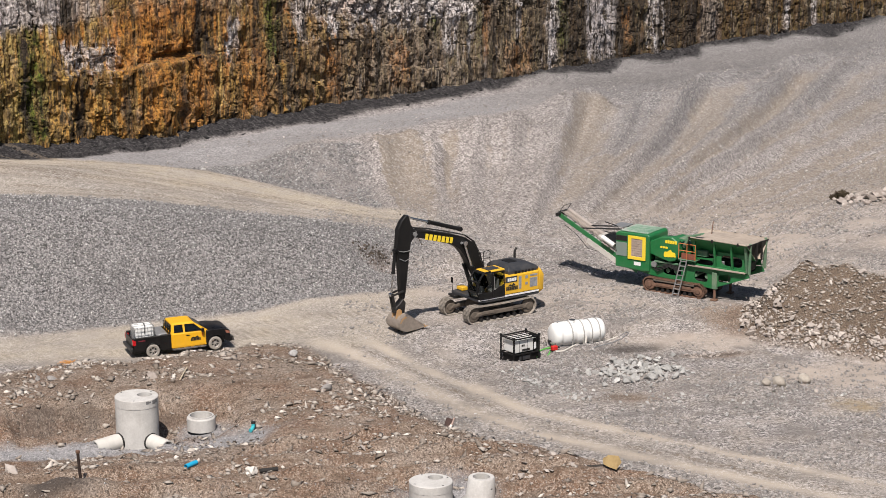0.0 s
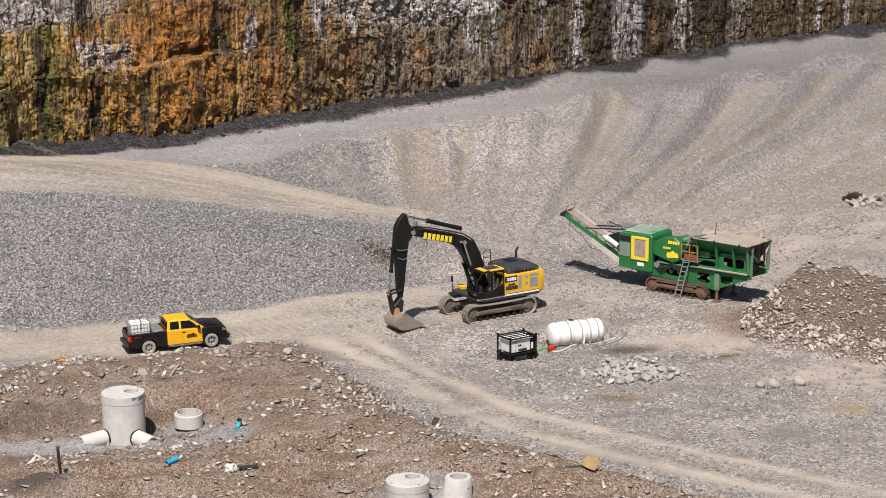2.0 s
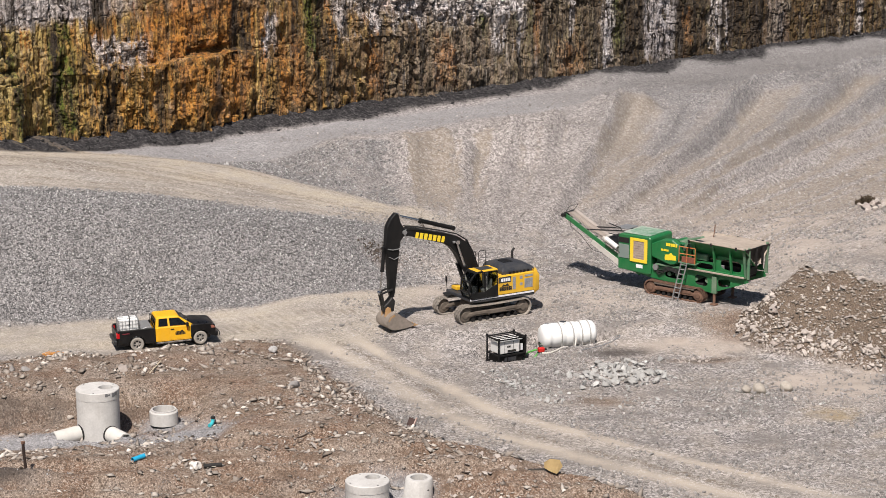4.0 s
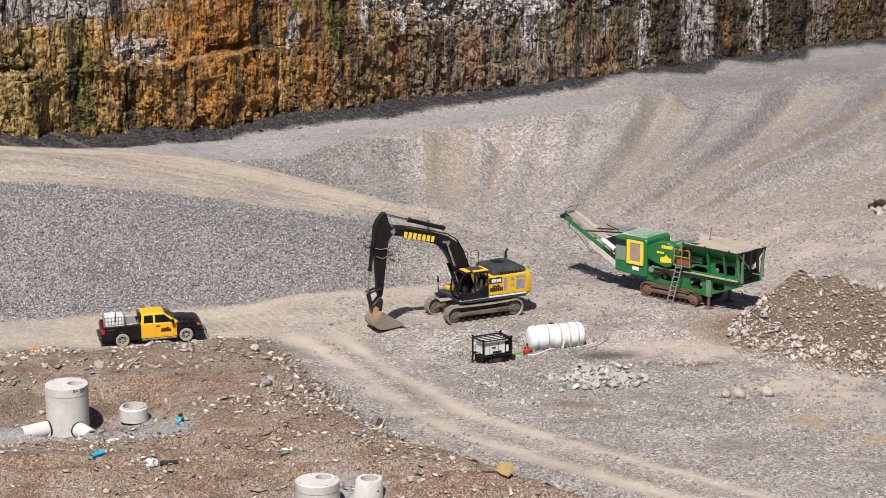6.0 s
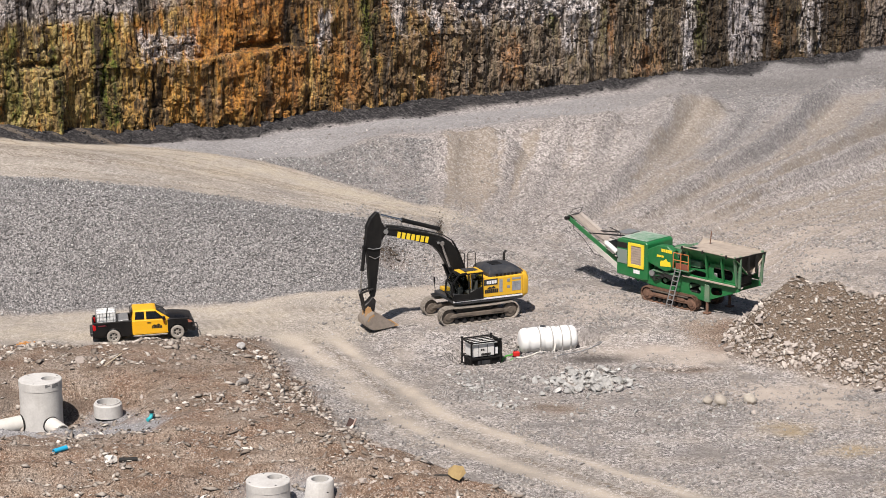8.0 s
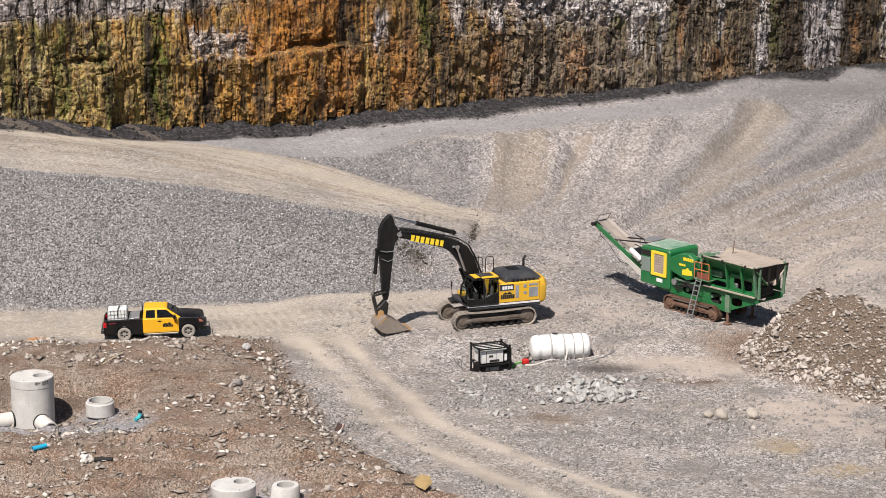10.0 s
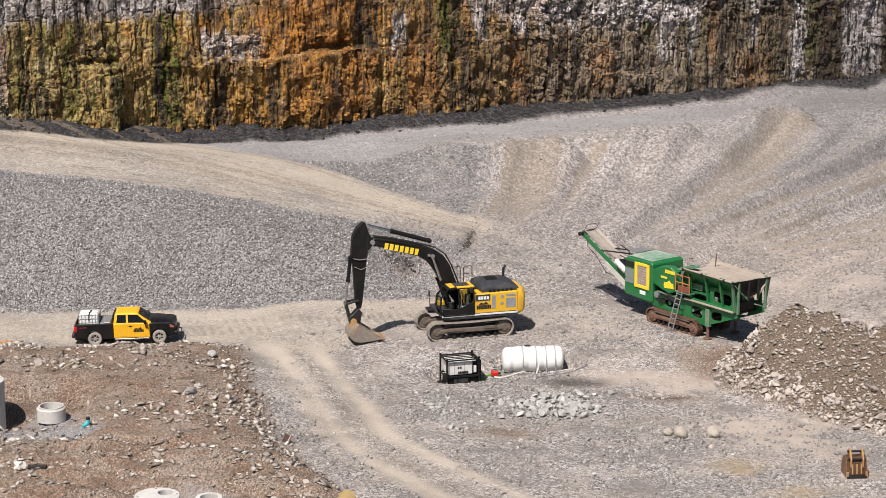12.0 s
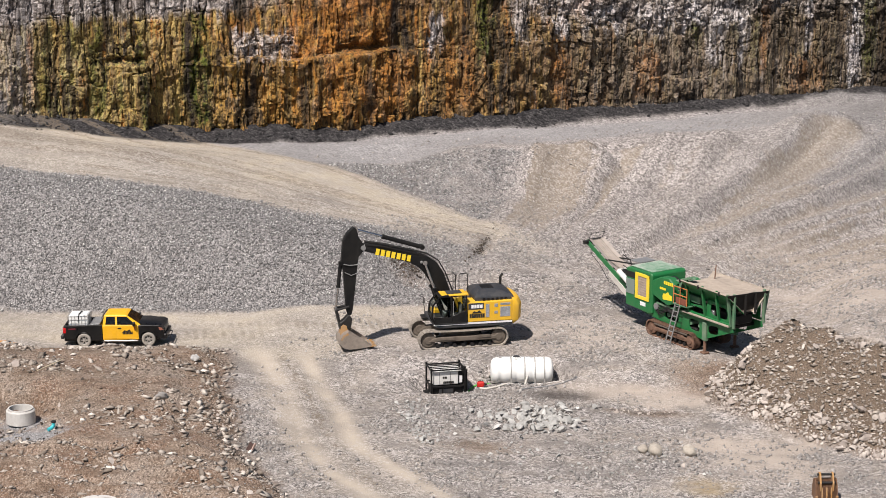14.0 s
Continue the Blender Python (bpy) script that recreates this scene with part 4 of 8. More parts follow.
# ---- paints and stuffs of the machines ----
YELLOW = paint("machine_yellow", (0.76, 0.43, 0.012), 0.35, 0.2)
BLACK = paint("machine_black", (0.006, 0.0062, 0.007), 0.42, 0.035)
CHARCOAL = paint("charcoal_panel", (0.026, 0.03, 0.038), 0.4, 0.15)
GREEN = paint("crusher_green", (0.004, 0.14, 0.036), 0.32, 0.12)
GREEN_DULL = paint("faded_green", (0.045, 0.17, 0.085), 0.55, 0.55)
DARK_STEEL = plain("dark_steel", (0.028, 0.026, 0.025), 0.5, 0.4, 5, 0.4)
TRACK_STEEL = plain("dusty_track_steel", (0.35, 0.31, 0.265), 0.75, 0.4, 7, 0.1)
FRAME_DUST = plain("dusty_undercarriage", (0.13, 0.106, 0.084), 0.85, 0.45, 4)
RUST = plain("rusty_steel", (0.17, 0.095, 0.063), 0.8, 0.5, 5)
CHROME = plain("bright_steel", (0.62, 0.62, 0.62), 0.25, 0.15, 8, 1.0, 0.05)
RUBBER = plain("black_rubber", (0.028, 0.027, 0.026), 0.8, 0.35, 8)
WHITE_PLASTIC = plain("white_plastic", (0.78, 0.78, 0.76), 0.4, 0.08, 3, 0, 0.05)
WHITE_PAINT = plain("white_paint", (0.7, 0.69, 0.66), 0.5, 0.15, 5)
GREY_METAL = plain("grey_metal", (0.33, 0.33, 0.33), 0.45, 0.25, 8, 0.5)
DUSTY_TAN = plain("dust_covered_plate", (0.37, 0.31, 0.255), 0.9, 0.3, 3)
MARK_YELLOW = plain("yellow_marking", (0.85, 0.62, 0.03), 0.5, 0.1)
MARK_BLACK = plain("black_marking", (0.02, 0.018, 0.015), 0.5, 0.1)
MARK_WHITE = plain("white_marking", (0.75, 0.75, 0.75), 0.5, 0.1)
ORANGE = paint("orange_paint", (0.5, 0.14, 0.02), 0.5, 0.35)
RED_LAMP = plain("red_lens", (0.5, 0.012, 0.016), 0.2, 0.2, 8, 0, 0.0)


def glass_material():
    n = Nodes("tinted_glass", 0.06)
    n.bsdf.inputs["Specular IOR Level"].default_value = 0.7
    return n.done((0.012, 0.015, 0.017))


GLASS = glass_material()


def clear_glass_material():
    n = Nodes("cab_glass", 0.03)
    n.bsdf.inputs["Transmission Weight"].default_value = 1.0
    n.bsdf.inputs["IOR"].default_value = 1.12
    return n.done((0.5, 0.56, 0.54))


CAB_GLASS = clear_glass_material()
for shiny in (BLACK, CHARCOAL, RUBBER):
    shiny.node_tree.nodes["Principled BSDF"].inputs["Specular IOR Level"].default_value = 0.22


# ---- excavator ----
def track_run(front, rear, low, high, pitch, sag=0.0):
    """Places round a crawler track, clockwise seen from its left: x, z and lean."""
    r = (high - low) / 2
    zc = low + r
    spots = []
    n_flat = round((front - rear) / pitch)
    for k in range(n_flat):
        f = (k + 0.5) / n_flat
        spots.append((rear + (front - rear) * f, low, math.pi))
        spots.append((rear + (front - rear) * f, high - sag * math.sin(math.pi * f), 0.0))
    n_end = max(4, round(math.pi * r / pitch))
    for k in range(n_end + 1):
        a = math.pi * k / n_end
        spots.append((front + r * math.sin(a), zc + r * math.cos(a), a))
        spots.append((rear - r * math.sin(a), zc + r * math.cos(a), -a))
    return spots


def crawler(parent, y0, y1, front, rear, high, pitch, frame_mat, belt_mat, rollers, sag, tall=0.045):
    bm = bmesh.new()
    for x, z, lean in track_run(front, rear, 0.03, high, pitch, sag):
        m = Matrix.Translation((x, 0, z)) @ Matrix.Rotation(lean, 4, "Y")
        box(bm, (-pitch * 0.46, y0, -0.035), (pitch * 0.46, y1, 0.0), 0, m)
        for g in (-0.36, 0.0, 0.36):
            box(bm, (pitch * g - 0.012, y0, 0.0), (pitch * g + 0.012, y1, tall), 0, m)
    track = part("track", bm, belt_mat, parent, "crawler track of ridged steel shoes")
    mid, r = (y0 + y1) / 2, high / 2
    bm = bmesh.new()
    prism(bm, [(front + 0.05, r - 0.1), (front - 0.25, r + 0.1), (front - 0.8, r + 0.15), (rear + 0.75, r + 0.15), (rear + 0.2, r + 0.1), (rear + 0.1, r - 0.08), (rear + 0.6, r - 0.12), (front - 0.5, r - 0.12)], y0 + 0.1, y1 - 0.06, 0.03)
    box(bm, (front - 1.6, y1 - 0.07, r - 0.02), (front - 0.5, y1 - 0.02, r + 0.16), 0.02)
    box(bm, (rear + 0.5, y1 - 0.07, r + 0.02), (rear + 1.3, y1 - 0.02, r + 0.2), 0.02)
    part("side_frame", bm, frame_mat, track, "dusty welded side frame")
    for x, nm, rad in ((front, "idler", r - 0.09), (rear, "sprocket", r - 0.1)):
        bm = bmesh.new()
        lathe(bm, [(0, -0.16), (rad * 0.45, -0.16), (rad * 0.5, -0.1), (rad * 0.86, -0.1), (rad, -0.07), (rad, 0.07), (rad * 0.86, 0.1), (rad * 0.5, 0.1), (rad * 0.45, 0.17), (0, 0.17)], 24, Matrix.Translation((x, mid + 0.06, r)) @ AXLE)
        part(nm, bm, frame_mat, track)
    for k in range(rollers):
        x = rear + 0.55 + (front - rear - 1.1) * k / (rollers - 1)
        bm = rod(bmesh.new(), (x, y0 + 0.12, 0.17), (x, y1 - 0.08, 0.17), 0.12, 12)
        part("roller", bm, DARK_STEEL, track)
    return track


def cylinder(name, parent, a, b, split, r, material, lug=0.0):
    """A hydraulic ram from a to b, its rod bare past the split."""
    a, b = Vector(a), Vector(b)
    m = a.lerp(b, split)
    bm = rod(bmesh.new(), a, m, r, 14)
    rod(bm, m - (b - a).normalized() * 0.12, m, r * 1.18, 14)
    rod(bm, a - Vector((0, r * 1.2, 0)), a + Vector((0, r * 1.2, 0)), r * 1.15, 12)
    body = part(name, bm, material, parent)
    bm = rod(bmesh.new(), m, b, r * 0.55, 12)
    rod(bm, b - Vector((0, r * 1.2, 0)), b + Vector((0, r * 1.2, 0)), r * 1.1, 12)
    part("piston_rod", bm, CHROME if lug == 0 else material, body)
    return body


def tapered(bm, left, bevel=0.03):
    """A box beam: its outline in x, z with a half width at each point."""
    lo = [bm.verts.new((x, -w, z)) for x, z, w in left]
    hi = [bm.verts.new((x, w, z)) for x, z, w in left]
    n = len(left)
    faces = [bm.faces.new(lo), bm.faces.new(hi[::-1])]
    faces += [bm.faces.new((lo[i], hi[i], hi[(i + 1) % n], lo[(i + 1) % n])) for i in range(n)]
    bmesh.ops.recalc_face_normals(bm, faces=faces)
    soften(bm, faces, bevel)
    return bm


def build_bucket(parent, m, width, material, lip_mat, teeth=5):
    """A digging bucket: curved shell, two side plates, lip and teeth; x runs to its mouth."""
    h = width / 2
    curve = [(0.0, 0.95), (-0.32, 0.78), (-0.5, 0.5), (-0.48, 0.22), (-0.28, 0.02), (0.05, -0.08), (0.6, -0.06), (1.15, 0.0), (1.42, 0.06)]
    bm = bmesh.new()
    inner = [(x + 0.05 if x < 0.5 else x, z + 0.05) for x, z in curve]
    vs = [[bm.verts.new(m @ Vector((x, y, z))) for x, z in c] for c in (curve, inner) for y in (-h, h)]
    for i in range(len(curve) - 1):
        bm.faces.new((vs[0][i], vs[0][i + 1], vs[1][i + 1], vs[1][i]))
        bm.faces.new((vs[2][i], vs[3][i], vs[3][i + 1], vs[2][i + 1]))
    bm.faces.new((vs[0][0], vs[1][0], vs[3][0], vs[2][0]))
    bm.faces.new((vs[0][-1], vs[2][-1], vs[3][-1], vs[1][-1]))
    bmesh.ops.recalc_face_normals(bm, faces=bm.faces[:])
    bucket = part("bucket", bm, material, parent, "worn digging bucket, bare steel at the lip", True)
    for y in (-h, h):
        bm = bmesh.new()
        prism(bm, [(0.0, 0.97)] + curve[1:] + [(1.3, 0.16), (0.62, 0.6)], y - 0.025, y + 0.025, 0)
        bmesh.ops.transform(bm, matrix=m, verts=bm.verts[:])
        part("side_plate", bm, material, bucket)
        bm = bmesh.new()
        prism(bm, [(0.02, 1.0), (1.34, 0.12), (1.3, 0.2), (0.06, 1.06)], y - 0.04, y + 0.04, 0)
        bmesh.ops.transform(bm, matrix=m, verts=bm.verts[:])
        part("side_cutter", bm, material, bucket)
    bm = bmesh.new()
    box(bm, (1.3, -h - 0.03, 0.02), (1.46, h + 0.03, 0.09), 0.01, m)
    part("lip", bm, lip_mat, bucket)
    for k in range(teeth):
        y = -h + 0.08 + (width - 0.16) * k / (teeth - 1)
        bm = bmesh.new()
        prism(bm, [(1.38, 0.0), (1.4, 0.11), (1.66, 0.05), (1.66, 0.03)], y - 0.055, y + 0.055, 0)
        bmesh.ops.transform(bm, matrix=m, verts=bm.verts[:])
        part("tooth", bm, lip_mat, bucket)
    for y in (-0.22, 0.22):
        bm = bmesh.new()
        prism(bm, [(-0.42, 0.7), (-0.36, 1.2), (-0.2, 1.32), (-0.02, 1.22), (0.06, 0.9)], y - 0.04, y + 0.04, 0.01)
        bmesh.ops.transform(bm, matrix=m, verts=bm.verts[:])
        part("ear", bm, lip_mat, bucket, "scuffed orange-yellow hanger ear")
    bm = bmesh.new()
    prism(bm, [(-0.04, 0.92), (-0.3, 0.78), (-0.44, 0.52), (-0.36, 0.5), (-0.22, 0.7), (0.06, 0.82)], -h - 0.035, -h - 0.026, 0)
    prism(bm, [(-0.04, 0.92), (-0.3, 0.78), (-0.44, 0.52), (-0.36, 0.5), (-0.22, 0.7), (0.06, 0.82)], h + 0.026, h + 0.035, 0)
    bmesh.ops.transform(bm, matrix=m, verts=bm.verts[:])
    part("worn_paint", bm, lip_mat, bucket, "worn orange paint along the back")
    return bucket


STEEL_WORN = plain("worn_bucket_steel", (0.3, 0.255, 0.215), 0.6, 0.35, 4, 0.3)
BUCKET_EDGE = paint("scuffed_yellow_edge", (0.42, 0.21, 0.05), 0.6, 0.85)


MESH_GREY = plain("pale_grille_mesh", (0.3, 0.31, 0.33), 0.6, 0.3, 14)


def build_excavator():
    ex = thing("excavator", pose(1.875, 2.0, -0.2, 0, 0, 206), "large yellow and black crawler excavator with its bucket on the gravel", "excavator")
    for s in (1, -1):
        y0, y1 = (1.0, 1.6) if s > 0 else (-1.6, -1.0)
        crawler(ex, y0, y1, 2.12, -2.06, 1.08, 0.2, FRAME_DUST, TRACK_STEEL, 7, 0.05)
    bm = prism(bmesh.new(), [(1.1, 0.5), (0.9, 0.95), (-0.9, 0.95), (-1.1, 0.5)], -1.05, 1.05, 0.05)
    part("carbody", bm, FRAME_DUST, ex)
    part("slew_ring", rod(bmesh.new(), (0, 0, 0.9), (0, 0, 1.25), 0.8, 28), DARK_STEEL, ex)
    bm = prism(bmesh.new(), [(1.75, 1.3), (1.75, 1.5), (-2.9, 1.5), (-2.9, 1.22), (1.2, 1.22)], -1.5, 1.5, 0.03)
    deck = part("deck", bm, CHARCOAL, ex)
    part("deck_trim", boxed((-2.85, 1.5, 1.4), (1.8, 1.53, 1.5), 0.0), MARK_WHITE, deck, "pale dusty deck edge")
    # cab on the left
    low = [(1.72, 1.5), (1.92, 1.95), (1.86, 2.6), (1.45, 3.12), (-0.12, 3.12), (-0.17, 1.5)]
    cab = part("cab", boxed((-0.17, 0.56, 1.5), (1.7, 1.5, 1.56), 0.01), BLACK, ex, "black cab with large windows")
    for y in (0.56, 1.52):
        rail = sweep(bmesh.new(), [(x, y, z) for x, z in low + low[:1]], 0.055, 6)
        part("side_rail", rail, BLACK, cab)
        part("pillar", sweep(bmesh.new(), [(0.72, y, 1.5), (0.78, y, 3.1)], 0.05, 6), BLACK, cab)
    for x, z in low:
        part("crossbar", sweep(bmesh.new(), [(x, 0.56, z), (x, 1.52, z)], 0.055, 6), BLACK, cab)
    part("roof", prism(bmesh.new(), [(1.42, 3.12), (1.36, 3.22), (-0.14, 3.26), (-0.2, 3.12)], 0.52, 1.56, 0.04), YELLOW, cab, "yellow cab roof")
    part("roof_hatch", boxed((0.1, 0.7, 3.24), (1.0, 1.4, 3.28), 0.015), CHARCOAL, cab)
    part("roof_cap", prism(bmesh.new(), [(1.46, 3.08), (1.4, 3.2), (0.92, 3.235), (0.92, 3.1)], 0.5, 1.58, 0.02), BLACK, cab, "black visor over the windscreen")
    part("windscreen", prism(bmesh.new(), [(1.88, 1.95), (1.82, 2.6), (1.42, 3.1), (1.4, 3.07), (1.79, 2.59), (1.85, 1.95)], 0.6, 1.48, 0), CAB_GLASS, cab).visible_shadow = False
    part("lower_pane", prism(bmesh.new(), [(1.70, 1.55), (1.89, 1.93), (1.86, 1.93), (1.67, 1.55)], 0.6, 1.48, 0), CAB_GLASS, cab).visible_shadow = False
    part("door_pane", prism(bmesh.new(), [(1.72, 1.95), (1.74, 2.55), (1.36, 3.05), (0.82, 3.05), (0.78, 1.9)], 1.5, 1.512, 0), CAB_GLASS, cab).visible_shadow = False
    part("rear_pane", prism(bmesh.new(), [(0.68, 2.0), (0.7, 3.05), (-0.06, 3.05), (-0.08, 2.2)], 1.5, 1.512, 0), CAB_GLASS, cab).visible_shadow = False
    part("back_pane", boxed((-0.15, 0.62, 2.3), (-0.13, 1.46, 3.05), 0), CAB_GLASS, cab).visible_shadow = False
    bm = prism(bmesh.new(), [(1.7, 1.52), (1.8, 1.9), (0.8, 1.86), (0.3, 2.12), (-0.14, 2.25), (-0.16, 1.52)], 1.49, 1.545, 0.015)
    door = part("door", bm, BLACK, cab)
    part("door_handle", boxed((0.56, 1.55, 1.98), (0.68, 1.575, 2.02), 0.005), GREY_METAL, door)
    sweep(bm := bmesh.new(), [(0.66, 1.56, 1.95), (0.66, 1.6, 2.1), (0.66, 1.6, 2.7), (0.66, 1.56, 2.85)], 0.018, 6)
    part("grab_rail", bm, GREY_METAL, door)
    bm = boxed((0.15, 0.75, 1.75), (0.7, 1.3, 1.95), 0.06)
    box(bm, (0.05, 0.75, 1.9), (0.22, 1.3, 2.6), 0.06)
    part("seat", bm, plain("grey_seat_cloth", (0.12, 0.115, 0.11), 0.9, 0.3), cab, "worn grey operator seat")
    part("console", boxed((0.85, 0.65, 1.56), (1.15, 0.85, 2.1), 0.03), CHARCOAL, cab)
    part("floor_mat", boxed((-0.1, 0.6, 1.56), (1.6, 1.48, 1.58), 0.0), FRAME_DUST, cab, "dusty cab floor")
    # machinery house
    bm = prism(bmesh.new(), [(-0.22, 1.52), (-0.22, 2.66), (-2.86, 2.72), (-2.86, 1.52)], 0.3, 1.5, 0.03)
    house = part("side_panel", bm, YELLOW, ex, "yellow service doors with grey grilles")
    part("badge_panel", boxed((-1.16, 1.5, 2.26), (-0.24, 1.512, 2.64), 0), CHARCOAL, house, "dark panel above the lettering")
    bars((0.14, 0.13, 0.14, 0.15), -0.42, 2.54, 0.2, 1.512, 0.035, 0.0, house, MARK_WHITE, "model_marking")
    bars((0.11, 0.12, 0.11, 0.11, 0.12, 0.11, 0.1), -0.32, 2.0, 0.24, 1.502, 0.018, 0.0, house, MARK_BLACK, "sign_marking")
    part("sign_emblem", prism(bmesh.new(), [(-0.45, 2.03), (-0.6, 2.16), (-0.75, 2.1), (-0.9, 2.2), (-1.05, 2.03)], 1.502, 1.512, 0), MARK_BLACK, house)
    for x0, x1, z0, z1 in ((-1.5, -1.28, 1.75, 2.55), (-2.0, -1.8, 2.35, 2.55), (-2.0, -1.8, 1.95, 2.12), (-2.75, -2.15, 1.75, 2.35), (-2.75, -2.15, 2.45, 2.58)):
        bm = boxed((x0, 1.495, z0), (x1, 1.51, z1), 0.004)
        part("grille", bm, MESH_GREY, house, "pale grey mesh grille")
        bm = bmesh.new()
        for k in range(int((z1 - z0) / 0.06)):
            box(bm, (x0 + 0.02, 1.508, z0 + 0.02 + k * 0.06), (x1 - 0.02, 1.518, z0 + 0.045 + k * 0.06), 0)
        part("louvres", bm, MESH_GREY, house)
    bm = prism(bmesh.new(), [(0.1, 1.52), (0.1, 2.3), (-0.3, 2.6), (-2.86, 2.7), (-2.86, 1.52)], -1.5, -0.75, 0.04)
    part("tank_cover", bm, YELLOW, ex)
    part("core_housing", prism(bmesh.new(), [(-0.4, 1.5), (-0.4, 2.5), (-2.86, 2.6), (-2.86, 1.5)], -0.75, 0.3, 0.02), CHARCOAL, ex)
    rings = []
    for z, x0, x1, y in ((2.62, -2.98, -0.75, 1.3), (2.88, -3.02, -0.72, 1.28), (3.05, -2.85, -0.85, 1.15), (3.18, -2.35, -1.0, 0.85), (3.21, -2.2, -1.15, 0.7)):
        rings.append([(x0, -y, z), (x1, -y * 0.92, z), (x1 + 0.06, 0, z + 0.02), (x1, y * 0.92, z), (x0, y, z), (x0 - 0.04, 0, z + 0.02)])
    bm = bmesh.new()
    soften(bm, loft(bm, rings), 0.04)
    hood = part("engine_hood", bm, CHARCOAL, ex, "dark grey moulded engine hood", False)
    part("hood_vent", boxed((-2.0, -0.4, 3.2), (-1.3, 0.4, 3.24), 0.02), BLACK, hood)
    for k in range(6):
        part("vent_slot", boxed((-2.6 + k * 0.26, 1.28, 2.7), (-2.45 + k * 0.26, 1.31, 2.86), 0.004), BLACK, hood)
    bm = sweep(bmesh.new(), [(-2.7, -0.85, 2.9), (-2.72, -0.85, 3.55), (-2.86, -0.85, 3.72)], 0.08, 10)
    part("exhaust_pipe", bm, DARK_STEEL, ex)
    ring = []
    for z, back, w in ((1.3, -3.3, 1.42), (1.5, -3.52, 1.5), (2.4, -3.55, 1.5), (2.72, -3.4, 1.46), (2.84, -3.15, 1.38)):
        ring.append([(-2.87, -w, z), (back + 0.3, -w, z), (back, -w * 0.6, z), (back - 0.06, 0, z), (back, w * 0.6, z), (back + 0.3, w, z), (-2.87, w, z)])
    bm = bmesh.new()
    soften(bm, loft(bm, ring), 0.02)
    part("counterweight", bm, YELLOW, ex, "rounded yellow counterweight", True)
    # rails and mirror
    for x0, x1, z0, y in ((0.66, 0.02, 2.7, -0.78), (-0.2, -0.72, 2.7, -0.78)):
        bm = sweep(bmesh.new(), [(x0, y, z0), (x0, y, 3.78), (x0 - 0.08, y, 3.86), (x1 + 0.08, y, 3.86), (x1, y, 3.78), (x1, y, z0)], 0.026, 7)
        sweep(bm, [(x0, y, 3.4), (x1, y, 3.4)], 0.02, 6)
        part("handrail", bm, DARK_STEEL, ex)
    for x0, y in ((0.66, -0.78), (0.02, -0.78)):
        bm = sweep(bmesh.new(), [(x0, y, 3.8), (x0, y - 0.65, 3.8), (x0, y - 0.65, 2.2)], 0.024, 6)
        part("handrail", bm, DARK_STEEL, ex)
    bm = sweep(bmesh.new(), [(1.75, -1.35, 1.5), (1.8, -1.4, 2.2)], 0.02, 6)
    box(bm, (1.76, -1.5, 2.0), (1.8, -1.3, 2.35), 0.01)
    part("mirror", bm, BLACK, ex)
    part("step", boxed((1.2, -1.5, 1.2), (2.0, -0.8, 1.32), 0.02), DARK_STEEL, ex)
    part("tool_box", boxed((0.95, -1.45, 1.52), (1.4, -0.8, 1.75), 0.03), YELLOW, ex)
    # boom, arm and rams
    top = [(5.78, 6.12), (5.45, 6.2), (4.6, 6.02), (2.79, 5.55), (1.91, 5.25), (1.35, 4.86), (0.98, 4.3), (0.5, 3.0), (0.12, 1.95)]
    low = [(0.42, 1.72), (1.05, 2.55), (1.5, 3.3), (2.05, 4.2), (2.42, 4.62), (2.92, 4.93), (4.9, 5.55), (5.78, 5.78)]
    outline = [(x, z, 0.2 if x > 5.3 else 0.3) for x, z in top] + [(x, z, 0.2 if x > 5.3 else 0.3) for x, z in low]
    boom = part("boom", tapered(bmesh.new(), outline), BLACK, ex, "black cranked boom with yellow lettering bars")
    bars((0.21, 0.22, 0.22, 0.22, 0.22, 0.21, 0.2), 5.0, 5.9, 0.36, 0.302, 0.09, 0.255, boom, MARK_YELLOW, "yellow_lettering", lean=0.07)
    part("boom_pin", rod(bmesh.new(), (5.68, -0.3, 5.95), (5.68, 0.3, 5.95), 0.14, 16), GREY_METAL, boom)
    bm = bmesh.new()
    for y in (-0.12, 0.0, 0.12):
        sweep(bm, [(5.6, y, 6.3), (4.6, y, 6.12), (2.85, y, 5.66), (1.85, y, 5.36), (1.2, y, 4.92), (0.8, y, 4.2), (0.3, y, 2.9)], 0.03, 6)
    part("hydraulic_line", bm, RUBBER, boom)
    part("work_lamp", boxed((2.2, 0.3, 4.9), (2.35, 0.42, 5.02), 0.01), GREY_METAL, boom)
    for y in (0.42, -0.42):
        cylinder("boom_cylinder", ex, (0.85, y, 1.5), (2.12, y, 4.95), 0.55, 0.13, BLACK)
    outline = [(6.24, 7.2, 0.17), (6.62, 6.85, 0.17), (6.86, 6.38, 0.2), (6.94, 5.35, 0.2), (6.98, 5.05, 0.2), (6.84, 4.6, 0.18), (6.72, 2.35, 0.15), (6.58, 1.92, 0.15), (6.38, 1.98, 0.15), (6.3, 2.3, 0.15), (6.02, 4.84, 0.18), (5.94, 5.42, 0.2), (5.62, 5.82, 0.2), (5.62, 6.1, 0.2), (5.92, 6.58, 0.18), (6.05, 7.1, 0.17)]
    arm = part("arm", tapered(bmesh.new(), outline), BLACK, ex, "black dipper arm hanging down")
    bm = bmesh.new()
